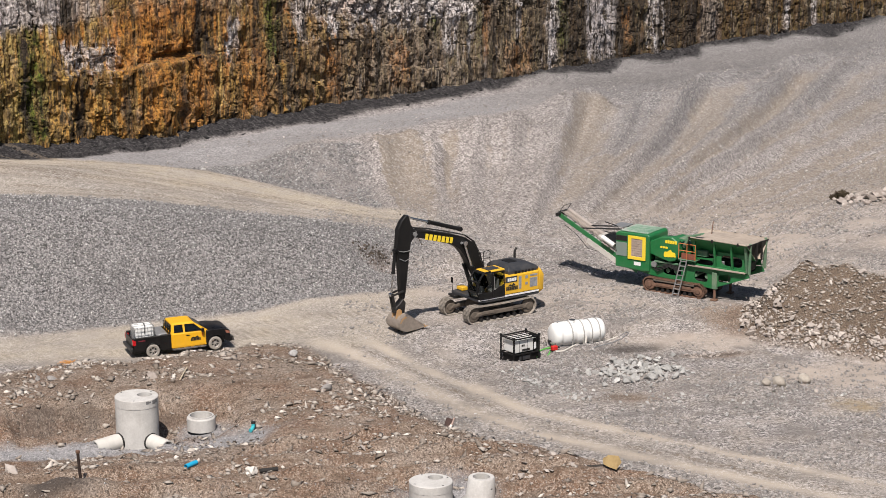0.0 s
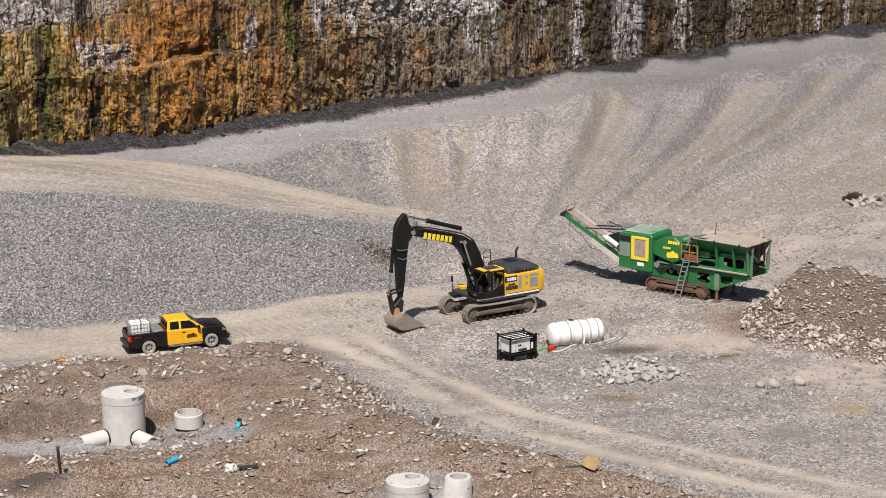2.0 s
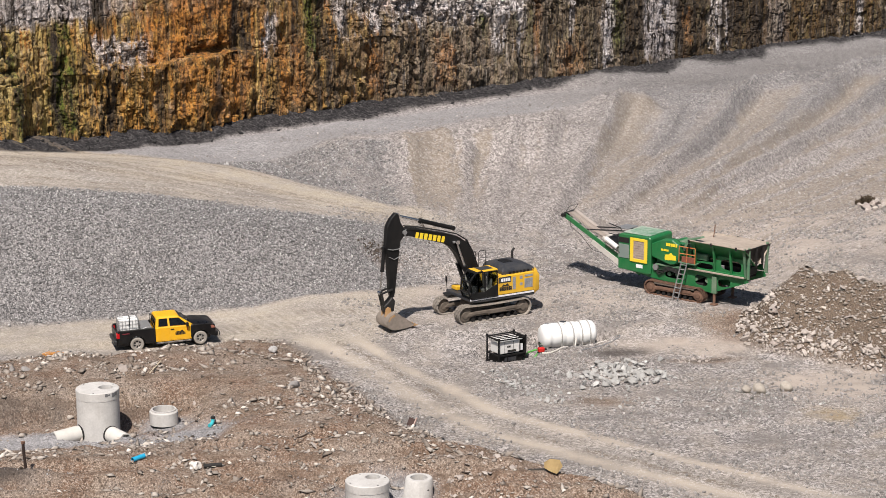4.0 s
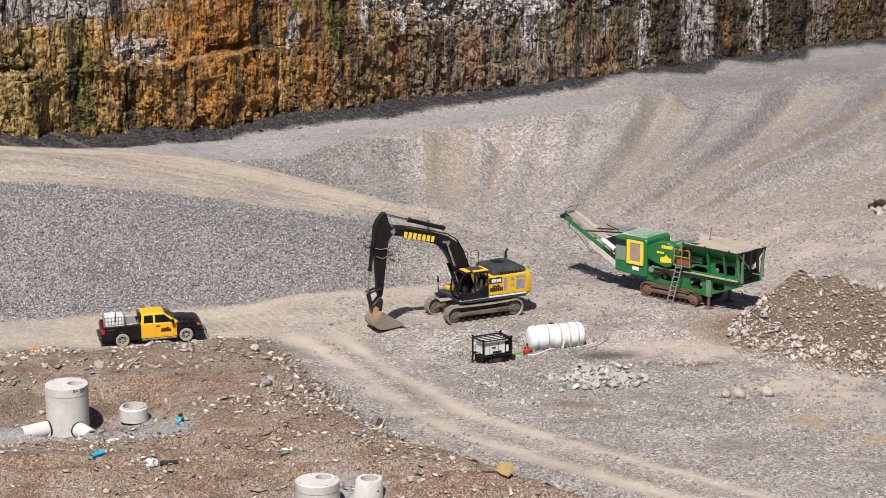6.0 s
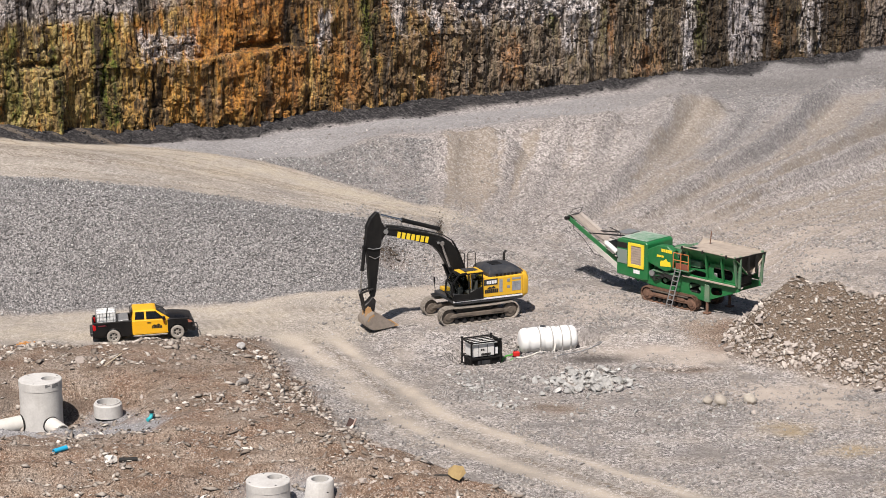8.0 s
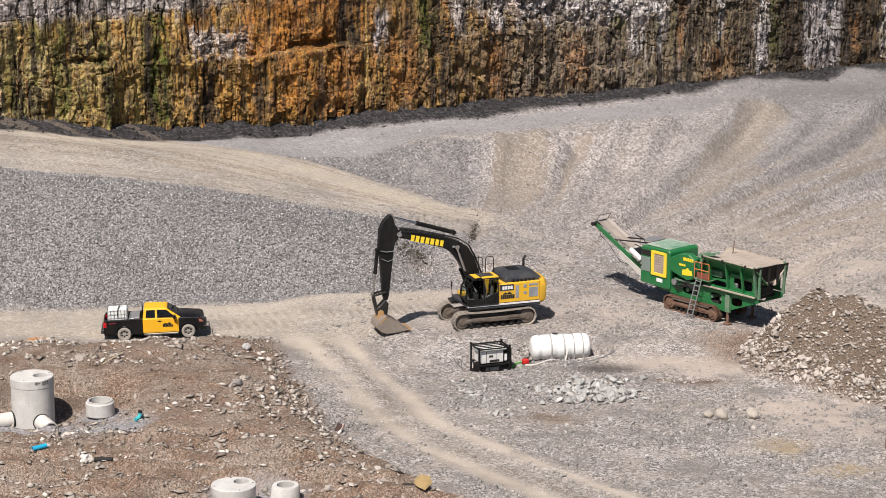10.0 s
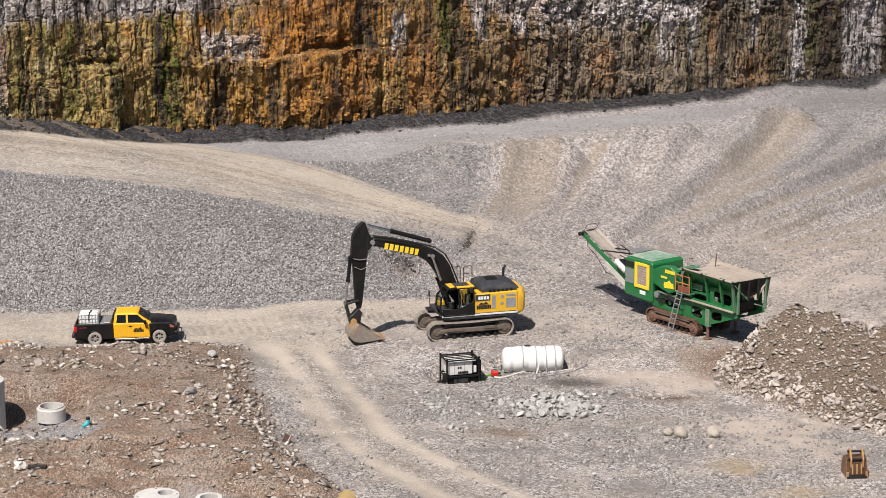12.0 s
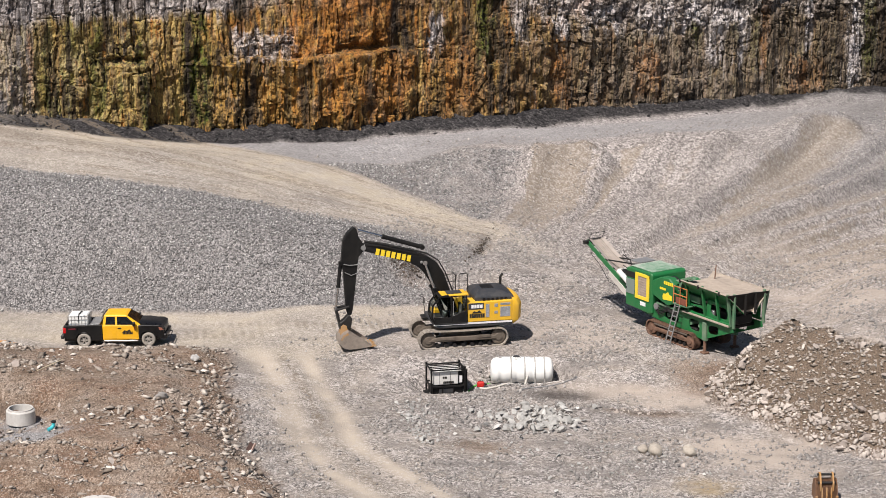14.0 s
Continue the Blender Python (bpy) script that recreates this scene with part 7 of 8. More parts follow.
def build_tank():
    t = thing("water_tank", pose(6.6, -2.5, -1.22, 0, 0, 15), "white horizontal plastic water tank held by pale hoops", "water tank")
    R, L = 0.745, 1.78
    m = Matrix.Translation((0, 0, 0.88)) @ Matrix.Rotation(math.pi / 2, 4, "Y")
    prof = [(0, -L), (0.35, -L + 0.02), (0.58, -L + 0.08), (0.7, -L + 0.2), (R, -L + 0.36)]
    for c in (-0.9, 0.0, 0.9):
        prof += [(R, c - 0.42), (R - 0.035, c - 0.36), (R - 0.035, c - 0.24), (R, c - 0.18), (R + 0.01, c + 0.1)]
    prof += [(R, L - 0.3), (0.7, L - 0.16), (0.58, L - 0.06), (0.35, L - 0.01), (0, L)]
    part("vessel", lathe(bmesh.new(), prof, 40, m), WHITE_PLASTIC, t, "", True)
    part("filler_cap", rod(bmesh.new(), (-0.3, 0, 1.58), (-0.3, 0, 1.69), 0.24, 20), WHITE_PLASTIC, t)
    part("filler_lid", rod(bmesh.new(), (-0.3, 0, 1.68), (-0.3, 0, 1.705), 0.2, 18), CHARCOAL, t, "dark filler lid")
    part("outlet", rod(bmesh.new(), (-L - 0.06, 0.0, 0.5), (-L + 0.05, 0, 0.5), 0.07, 10), DARK_STEEL, t)
    for x in (-0.62, 0.15, 0.72, 1.25):
        bm = bmesh.new()
        n = 26
        ring = []
        for k in range(n + 1):
            a = math.pi * (-0.12 + 1.24 * k / n)
            ring.append((x, -math.cos(a) * (R + 0.03), 0.88 + math.sin(a) * (R + 0.03)))
        pts = [(x, ring[0][1], 0.05)] + ring + [(x, ring[-1][1], 0.05)]
        for a, b in zip(pts, pts[1:]):
            p, q = Vector(a), Vector(b)
            side = Vector((0.035, 0, 0))
            out = (q - p).normalized().cross(Vector((1, 0, 0))) * 0.02
            loft(bm, [[p - side, p + side, p + side + out, p - side + out], [q - side, q + side, q + side + out, q - side + out]])
        part("hoop", bm, HOOP, t, "pale steel hoop with feet")
        part("foot", boxed((x - 0.05, -0.7, 0.0), (x + 0.05, 0.7, 0.06), 0.01), GREY_METAL, t)
    bm = bmesh.new()
    for y in (-0.4, 0.4):
        box(bm, (-1.4, y - 0.08, 0.0), (1.6, y + 0.08, 0.26), 0.02)
    part("cradle", bm, GREY_METAL, t)
    part("top_pole", sweep(bmesh.new(), [(-1.3, 0.45, 1.54), (0.6, 0.6, 1.48)], 0.035, 6), GREY_METAL, t, "grey pole lying along the top")


def hose(name, points, r, material, label):
    """A hose on the ground through the points, rounded, with some lift where a third number is given."""
    pts = []
    p = [Vector((q[0], q[1], 0)) for q in points]
    lift = [q[2] if len(q) > 2 else 0.0 for q in points]
    for i in range(len(p) - 1):
        a, b, c, d = p[max(i - 1, 0)], p[i], p[i + 1], p[min(i + 2, len(p) - 1)]
        for k in range(8):
            t = k / 8
            v = 0.5 * ((2 * b) + (c - a) * t + (2 * a - 5 * b + 4 * c - d) * t * t + (3 * b - a - 3 * c + d) * t**3)
            pts.append((v.x, v.y, spot(v.x, v.y) + r + lift[i] + (lift[i + 1] - lift[i]) * t))
    bm = sweep(bmesh.new(), pts, r, 8)
    return solid(name, bm, material, Matrix(), label, "hose", smooth=True)


build_generator()
build_tank()
HOSE_WHITE = plain("dusty_white_hose", (0.55, 0.52, 0.47), 0.6, 0.15)
hose("water_hose", [(7.35, -2.2, 1.35), (7.1, -3.05, 0.75), (6.9, -3.5, 0.05), (6.3, -4.1), (5.6, -4.75), (5.1, -5.1), (4.75, -5.05)], 0.055, HOSE_WHITE, "white hose trailing from the water tank to the pump")
hose("water_hose", [(6.6, -3.75), (7.2, -3.75), (8.0, -3.5), (8.8, -3.1), (9.35, -2.5), (9.2, -1.95), (8.5, -1.9)], 0.05, HOSE_WHITE, "white hose looped beyond the water tank")
hose("water_hose", [(6.9, -5.2), (7.4, -4.6), (8.5, -4.0), (9.4, -3.3), (9.8, -2.7), (9.2, -2.3)], 0.035, GREY_METAL, "thin grey hose curled on the damp ground")
hose("garden_hose", [(4.9, -2.9), (4.5, -3.1), (4.0, -3.6), (3.8, -4.2), (4.05, -4.6), (4.5, -4.5), (4.9, -3.6)], 0.045, plain("green_hose", (0.09, 0.4, 0.06), 0.5, 0.2), "bright green hose looped between tank and generator")


def build_pump():
    p = thing("water_pump", grounded(4.75, -4.75, 20), "small red water pump beside the tank", "pump")
    bm = boxed((-0.2, -0.15, 0.05), (0.2, 0.15, 0.36), 0.06)
    part("motor", bm, plain("red_plastic", (0.55, 0.02, 0.015), 0.45, 0.2), p)
    part("inlet", rod(bmesh.new(), (0.18, 0, 0.2), (0.34, 0, 0.22), 0.07, 10), DARK_STEEL, p)
    part("handle", sweep(bmesh.new(), [(-0.12, 0, 0.36), (-0.1, 0, 0.45), (0.1, 0, 0.45), (0.12, 0, 0.36)], 0.02, 6), DARK_STEEL, p)
    for y in (-0.12, 0.12):
        part("foot", boxed((-0.2, y - 0.03, 0.0), (0.2, y + 0.03, 0.06), 0.01), DARK_STEEL, p)


build_pump()


# ---- spare bucket standing on the ground ----
def build_spare():
    b = thing("spare_bucket", pose(24.68, -19.1, -0.45, 0, 0, -75), "rusty spare excavator bucket with worn yellow ears", "excavator bucket")
    rust = plain("orange_rust", (0.19, 0.1, 0.055), 0.8, 0.45, 4)
    ears = paint("worn_yellow", (0.4, 0.19, 0.04), 0.6, 0.7)
    h = 0.48
    bm = bmesh.new()
    curve = [(0.5, 0.0), (0.48, 0.35), (0.4, 0.75), (0.22, 1.0), (-0.05, 1.05), (-0.3, 0.9), (-0.46, 0.55), (-0.5, 0.05)]
    for a, c in ((curve, 1.0),):
        lo = [[bm.verts.new((x, s * h, z)) for x, z in a] for s in (-1, 1)]
        for i in range(len(a) - 1):
            bm.faces.new((lo[0][i], lo[0][i + 1], lo[1][i + 1], lo[1][i]))
    bmesh.ops.solidify(bm, geom=bm.faces[:], thickness=0.04)
    part("shell", bm, rust, b, "", True)
    for s in (-1, 1):
        part("side_plate", prism(bmesh.new(), curve, s * h, s * (h + 0.04), 0.005), rust, b)
        part("ear", prism(bmesh.new(), [(0.5, 0.55), (0.52, 0.95), (0.3, 1.32), (0.12, 1.4), (-0.1, 1.3), (-0.05, 1.08), (0.2, 1.0), (0.4, 0.72)], s * 0.3 - 0.04, s * 0.3 + 0.04, 0.01), ears, b, "worn yellow lifting ear")
        part("wear_strip", prism(bmesh.new(), [(0.46, 0.0), (0.52, 0.35), (0.6, 0.35), (0.55, 0.0)], s * h - 0.06, s * h + 0.06, 0.01), ears, b)
    part("cutting_edge", prism(bmesh.new(), [(0.46, 0.0), (0.47, 0.2), (0.56, 0.2), (0.58, 0.0)], -h - 0.02, h + 0.02, 0.01), DARK_STEEL, b, "dark worn cutting edge")
    for y in (-0.22, 0.0, 0.22):
        part("rib", prism(bmesh.new(), [(0.48, 0.22), (0.42, 0.72), (0.46, 0.72), (0.53, 0.22)], y - 0.03, y + 0.03, 0.0), ears, b)
    for z in (0.95, 1.27):
        part("pin", rod(bmesh.new(), (0.38 if z < 1 else 0.12, -0.42, z), (0.38 if z < 1 else 0.12, 0.42, z), 0.06, 12), DARK_STEEL, b)


build_spare()


# ---- oddments ----
def build_oddments():
    x, y = -17.9, -25.75
    m = Matrix.Translation((x, y, spot(x, y) + 0.11)) @ Vector((0.62, 0.6, 0.03)).to_track_quat("Z", "Y").to_matrix().to_4x4()
    solid("plastic_pipe", lathe(bmesh.new(), [(0.1, -0.38), (0.12, -0.38), (0.12, 0.38), (0.1, 0.38), (0.1, -0.38)], 18, m), BLUE, Matrix(), "short length of bright blue plastic pipe on the soil", "pipe", smooth=True)
    x, y = -14.45, -19.5
    f = thing("pipe_fitting", grounded(x, y, 60), "small teal pipe elbow with a black cap on the gravel", "pipe fitting")
    part("elbow", sweep(bmesh.new(), [(-0.22, 0, 0.1), (0.0, 0, 0.14), (0.12, 0, 0.24), (0.14, 0, 0.42)], 0.1, 12), TEAL, f, "", True)
    part("cap", rod(bmesh.new(), (0.14, 0, 0.4), (0.14, 0, 0.5), 0.12, 14), RUBBER, f)
    x, y = -14.2, -27.4
    m = Matrix.Translation((x, y, spot(x, y) + 0.1)) @ Vector((1, 0.1, 0.02)).to_track_quat("Z", "Y").to_matrix().to_4x4()
    solid("plastic_pipe", lathe(bmesh.new(), [(0.09, -0.45), (0.11, -0.45), (0.11, 0.45), (0.09, 0.45), (0.09, -0.45)], 16, m), RUBBER, Matrix(), "black plastic pipe offcut beside a torn paper bag", "pipe", smooth=True)
    rng = random.Random(5)
    bm = bmesh.new()
    bmesh.ops.create_icosphere(bm, subdivisions=2, radius=0.28)
    for v in bm.verts:
        v.co *= 0.7 + rng.random() * 0.6
        v.co.z = max(v.co.z * 0.9, -0.1)
    x, y = -15.05, -27.5
    solid("paper_bag", bm, plain("torn_paper", (0.72, 0.68, 0.62), 0.9, 0.3, 5), pose(x, y, spot(x, y) + 0.14, 0, 0, 30), "crumpled white paper bag torn open on the soil", "paper bag")
    bm = bmesh.new()
    bmesh.ops.create_icosphere(bm, subdivisions=2, radius=0.22)
    for v in bm.verts:
        v.co = Vector((v.co.x * 1.2, v.co.y * 0.8, max(v.co.z, -0.12))) * (0.75 + rng.random() * 0.5)
    x, y = -11.2, -7.1
    solid("plastic_sack", bm, plain("pale_sack", (0.45, 0.44, 0.43), 0.7, 0.4, 9), pose(x, y, spot(x, y) + 0.18), "pale crumpled plastic sack on the stony edge", "sack")
    x, y = -23.3, -26.9
    z = spot(x, y)
    p = thing("steel_post", pose(x, y, z - 0.1), "rusty dark steel post driven into wet mud", "post")
    part("shaft", sweep(bmesh.new(), [(0.05, 0, 0), (-0.02, 0, 0.8), (-0.06, 0, 1.6)], 0.075, 10), plain("brown_black_steel", (0.035, 0.022, 0.018), 0.6, 0.4), p)
    part("cap", lathe(bmesh.new(), [(0.1, 1.55), (0.11, 1.66), (0, 1.68)], 12, Matrix.Translation((-0.06, 0, 0))), RUST, p)
    x, y = -4.1, -18.9
    d = thing("broken_crate", pose(x, y, spot(x, y), 20, -62, 35), "broken dark wooden crate with pale edges by the road", "crate")
    part("panel", boxed((-0.05, -0.3, 0.0), (0.45, 0.1, 0.05), 0.01), plain("dark_board", (0.055, 0.03, 0.025), 0.8, 0.4), d)
    part("edge_batten", boxed((-0.05, -0.37, 0.0), (0.55, -0.3, 0.1), 0.01), plain("pale_board", (0.42, 0.3, 0.26), 0.8, 0.3), d)
    part("end_board", boxed((-0.1, -0.35, -0.15), (-0.05, 0.1, 0.06), 0.01), plain("reddish_board", (0.19, 0.09, 0.07), 0.8, 0.3), d)
    for x, y, x2, y2, w, colour, label in ((-17.95, -13.3, -17.45, -10.9, 0.035, (0.5, 0.42, 0.3), "pale wooden lath lying on the soil"), (0.9, -30.6, 2.0, -31.0, 0.09, (0.04, 0.035, 0.03), "dark plank beside the ochre boulder")):
        a, b = Vector((x, y, spot(x, y) + 0.08)), Vector((x2, y2, spot(x2, y2) + 0.14))
        m = Matrix.Translation((a + b) / 2) @ (b - a).to_track_quat("X", "Z").to_matrix().to_4x4()
        k = (b - a).length / 2
        solid("wooden_board", boxed((-k, -w, -0.02), (k, w, 0.02), 0.004), plain("board_" + ("pale" if w < 0.05 else "dark"), colour, 0.8, 0.3), m, label, "plank")
    bm = bmesh.new()
    for k in range(40):
        a, r = rng.random() * 6.28, rng.random() * 0.55
        p = Vector((r * math.cos(a) * 1.5, r * math.sin(a) * 0.6, 0.02))
        q = p + Vector((rng.uniform(-0.35, 0.35), rng.uniform(-0.15, 0.15), rng.uniform(0.02, 0.2)))
        sweep(bm, [p, p.lerp(q, 0.5) + Vector((0, 0, 0.05)), q], 0.02, 4)
    x, y = -24.0, -5.1
    solid("straw_netting", bm, plain("orange_straw", (0.6, 0.27, 0.06), 0.8, 0.3), pose(x, y, spot(x, y)), "tangle of orange straw netting at the soil edge", "netting")


build_oddments()


# ---- stones ----
def stone_material(name, dark, light, grain=7.0, per="island"):
    n = Nodes(name, 0.9, coords="World")
    chance = n.island() if per == "island" else n.chance()
    tone = n.ramp(chance, (0.0, dark), (0.6, tuple(a * 0.7 + b * 0.3 for a, b in zip(dark, light))), (0.92, tuple(a * 0.4 + b * 0.6 for a, b in zip(dark, light))), (1.0, light))
    c = n.mix(n.ramp(n.noise(grain, 5, 0.7), (0.35, 0.45), (0.65, 0.0)), tone, (0.5, 0.46, 0.42), "MULTIPLY")
    n.bump(n.noise(grain * 3, 4, 0.7), 0.4, 0.03)
    return n.done(c)


SOIL_STONE = stone_material("soil_stone", (0.2, 0.165, 0.135), (0.8, 0.74, 0.67))
BANK_STONE = stone_material("bank_stone", (0.115, 0.112, 0.113), (0.62, 0.608, 0.6))
PALE_STONE = stone_material("pale_grey_stone", (0.31, 0.308, 0.296), (0.62, 0.615, 0.595), 5.0, "object")
CLOD = stone_material("soil_clod", (0.042, 0.032, 0.024), (0.16, 0.124, 0.094))
GREY_STONE = stone_material("grey_gravel_stone", (0.2, 0.19, 0.183), (0.52, 0.495, 0.475))
BED_STONE = stone_material("bedding_stone", (0.26, 0.255, 0.26), (0.52, 0.515, 0.52))
HEAP_STONE = stone_material("heap_stone", (0.2, 0.184, 0.174), (0.6, 0.56, 0.53))
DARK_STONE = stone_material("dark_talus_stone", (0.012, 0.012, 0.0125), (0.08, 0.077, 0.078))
RUBBLE_STONE = stone_material("rubble_stone", (0.22, 0.185, 0.155), (0.7, 0.63, 0.56))
FOOT_STONE = stone_material("pale_broken_stone", (0.34, 0.3, 0.272), (0.74, 0.68, 0.625))
BOULDER_STONE = stone_material("boulder_stone", (0.33, 0.285, 0.255), (0.62, 0.56, 0.51), 4.0, "object")
BUFF_STONE = stone_material("buff_boulder", (0.36, 0.325, 0.28), (0.52, 0.475, 0.41), 4.0, "object")
OCHRE_STONE = stone_material("ochre_boulder", (0.3, 0.21, 0.09), (0.42, 0.31, 0.15), 3.0, "object")


def ico():
    bm = bmesh.new()
    bmesh.ops.create_icosphere(bm, subdivisions=1, radius=1)
    v = np.array([p.co for p in bm.verts])
    f = np.array([[p.index for p in q.verts] for q in bm.faces])
    bm.free()
    return v, f


ICO_V, ICO_F = ico()
RNG = np.random.default_rng(11)


def rock_shapes(count):
    """Angular lumps: an icosahedron cut by random planes."""
    shapes = []
    for _ in range(count):
        v = ICO_V * RNG.uniform(0.8, 1.15, (len(ICO_V), 1))
        for _ in range(6):
            n = RNG.normal(size=3)
            n /= np.linalg.norm(n)
            over = np.clip(v @ n - RNG.uniform(0.16, 0.55), 0, None)
            v = v - over[:, None] * n
        v = v * RNG.uniform((0.75, 0.55, 0.45), (1.25, 0.95, 0.8))
        shapes.append(v)
    return shapes


SHAPES = rock_shapes(14)
CHIP_F = np.array([(0, 2, 4), (2, 1, 4), (1, 3, 4), (3, 0, 4), (2, 0, 5), (1, 2, 5), (3, 1, 5), (0, 3, 5)])


def chip_shapes(count, small, large):
    """Splintered chips with eight faces."""
    corners = np.array([(1, 0, 0), (-1, 0, 0), (0, 1, 0), (0, -1, 0), (0, 0, 1), (0, 0, -1)], float)
    return [(corners + RNG.uniform(-0.4, 0.4, (6, 3))) * RNG.uniform(small, large) for _ in range(count)]


CHIPS = chip_shapes(24, (0.85, 0.65, 0.5), (1.3, 1.0, 0.8))
SLABS = chip_shapes(24, (1.0, 0.55, 0.3), (1.7, 1.0, 0.6))


def turns(n, lying):
    """Random turns; a lying stone is only tilted a little."""
    q = RNG.normal(size=(n, 4)) * (np.array([1.0, 0.13, 0.13, 1.0]) if lying else 1.0)
    q /= np.linalg.norm(q, axis=1, keepdims=True)
    w, x, y, z = q.T
    return np.stack([1 - 2 * (y * y + z * z), 2 * (x * y - w * z), 2 * (x * z + w * y), 2 * (x * y + w * z), 1 - 2 * (x * x + z * z), 2 * (y * z - w * x), 2 * (x * z - w * y), 2 * (y * z + w * x), 1 - 2 * (x * x + y * y)], 1).reshape(n, 3, 3)


def stones(name, xs, ys, size, material, label, category, lift=0.2, chips=None):
    """Many stones as one mesh, each laid on the ground."""
    n = len(xs)
    shapes, faces = (chips, CHIP_F) if chips else (SHAPES, ICO_F)
    z = height(xs, ys) + size * lift
    pick = RNG.integers(0, len(shapes), n)
    base = np.stack(shapes)[pick] * size[:, None, None]
    v = np.einsum("nij,nkj->nki", turns(n, chips is SLABS), base) + np.stack([xs, ys, z], 1)[:, None, :]
    k = len(shapes[0])
    f = faces[None] + (np.arange(n) * k)[:, None, None]
    me = bpy.data.meshes.new(name)
    me.vertices.add(n * k)
    me.vertices.foreach_set("co", v.astype(np.float32).ravel())
    f = f.reshape(-1, 3)
    me.loops.add(f.size)
    me.loops.foreach_set("vertex_index", f.astype(np.int32).ravel())
    me.polygons.add(len(f))
    me.polygons.foreach_set("loop_start", (np.arange(len(f)) * 3).astype(np.int32))
    me.polygons.foreach_set("loop_total", np.full(len(f), 3, np.int32))
    me.update(calc_edges=True)
    me.materials.append(material)
    return tagged(new(name, me), label, category, kind="stuff")


def sown(x0, x1, y0, y1, count, weight):
    """Spots strewn over a stretch of the plan as thickly as weight says."""
    x, y = RNG.uniform(x0, x1, count), RNG.uniform(y0, y1, count)
    keep = RNG.uniform(size=count) < weight(x, y)
    return x[keep], y[keep]


def sizes(n, small, large, power=3.0):
    return small + (large - small) * RNG.uniform(size=n) ** power


def clear(x, y):
    """Nought under the machines and in the manholes."""
    c = np.ones_like(x)
    for px, py, turn, a, b, level in STANDS:
        ca, sa = math.cos(radians(turn)), math.sin(radians(turn))
        u, v = (x - px) * ca + (y - py) * sa, -(x - px) * sa + (y - py) * ca
        c = c * (np.hypot(u / (a * 0.85), v / (b * 0.8)) > 1)
    for px, py, r in ((-20.4, -18.55, 1.2), (-17.0, -17.6, 0.85), (-6.85, -31.75, 1.1), (-4.6, -31.7, 1.05)):
        c = c * (np.hypot(x - px, y - py) > r)
    return c


def w_soil(x, y):
    s = soil_inside(x, y)
    clump = 0.12 + 0.88 * ease(-0.1, 0.45, rough(x, y, 3.0, 4, 301))
    rim = np.exp(-((s - 0.9) / 1.1) ** 2)
    return ease(-0.6, 0.3, s) * np.clip(0.55 * clump + 0.55 * rim, 0, 1) * clear(x, y)


def w_bank(x, y):
    toe = (y - 3.2 - 0.27 * (x + 24)) / 1.036
    return zone_masks(x, y)[0][2] * ease(-0.6, 0.6, toe) * ease(4, 0, x)


def w_heap(x, y):
    (road, soil, coarse), (heap, talus, pale), _, fines, *_ = zone_masks(x, y)
    return heap * (1 - 0.8 * fines) * (1 - 0.7 * coarse) * (1 - talus) * ease(3.5, 5.5, from_wall(x, y)) * (0.08 + 0.92 * ease(12.3, 13.6, from_wall(x, y)))


def w_floor(x, y):
    (road, soil, coarse), (heap, talus, pale), (strip, track, damp), *_ = zone_masks(x, y)
    clump = ease(-0.25, 0.45, rough(x, y, 2.6, 3, 321))
    return clear(x, y) * (1 - soil) * (1 - coarse) * (1 - np.clip(road * 1.2, 0, 1)) * (1 - track) * (1 - 0.9 * np.exp(-(haul(x, y) / 2.5) ** 4) * ease(1, -3, y)) * (1 - strip * 0.9) * (1 - np.clip(damp * 1.3, 0, 1)) * (0.07 + 0.93 * clump)


def w_talus(x, y):
    return zone_masks(x, y)[1][1]


def w_pile(x, y):
    return np.clip(pile_height(x, y) * 2, 0, 1) * clear(x, y)


def w_pale(x, y):
    return zone_masks(x, y)[1][2] * clear(x, y)


x, y = sown(-34, 12, -40, -1.5, 100000, w_soil)
stones("soil_stones", x, y, sizes(len(x), 0.018, 0.26, 7.0), SOIL_STONE, "scattered pale and brown stones on the soil", "stones", chips=SLABS)
x, y = sown(-44, 2, -2, 24, 88000, w_bank)
stones("bank_gravel", x, y, sizes(len(x), 0.045, 0.11, 1.8), BANK_STONE, "coarse grey crushed rock covering the bank", "gravel", 0.3, CHIPS)
x, y = sown(-18, 0, 25, 41, 20000, lambda x, y: 0.7 * ease(0.35, 0.8, zone_masks(x, y)[0][2]))
stones("wedge_gravel", x, y, sizes(len(x), 0.05, 0.12, 1.8), BANK_STONE, "dark grey crushed rock on the slope above the ramp", "gravel", 0.3, CHIPS)
x, y = sown(-26, 60, 18, 98, 190000, w_heap)
stones("heap_gravel", x, y, sizes(len(x), 0.045, 0.13, 2.6), HEAP_STONE, "pinkish grey stone tipped in heaps", "gravel", chips=CHIPS)
x, y = sown(-8, 34, -40, 24, 150000, w_floor)
stones("floor_gravel", x, y, sizes(len(x), 0.03, 0.15, 4.0), GREY_STONE, "loose grey stones on the quarry floor", "gravel", chips=CHIPS)
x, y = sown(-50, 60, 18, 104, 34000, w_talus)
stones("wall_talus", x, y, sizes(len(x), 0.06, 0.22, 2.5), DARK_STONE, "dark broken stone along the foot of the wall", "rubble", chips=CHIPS)
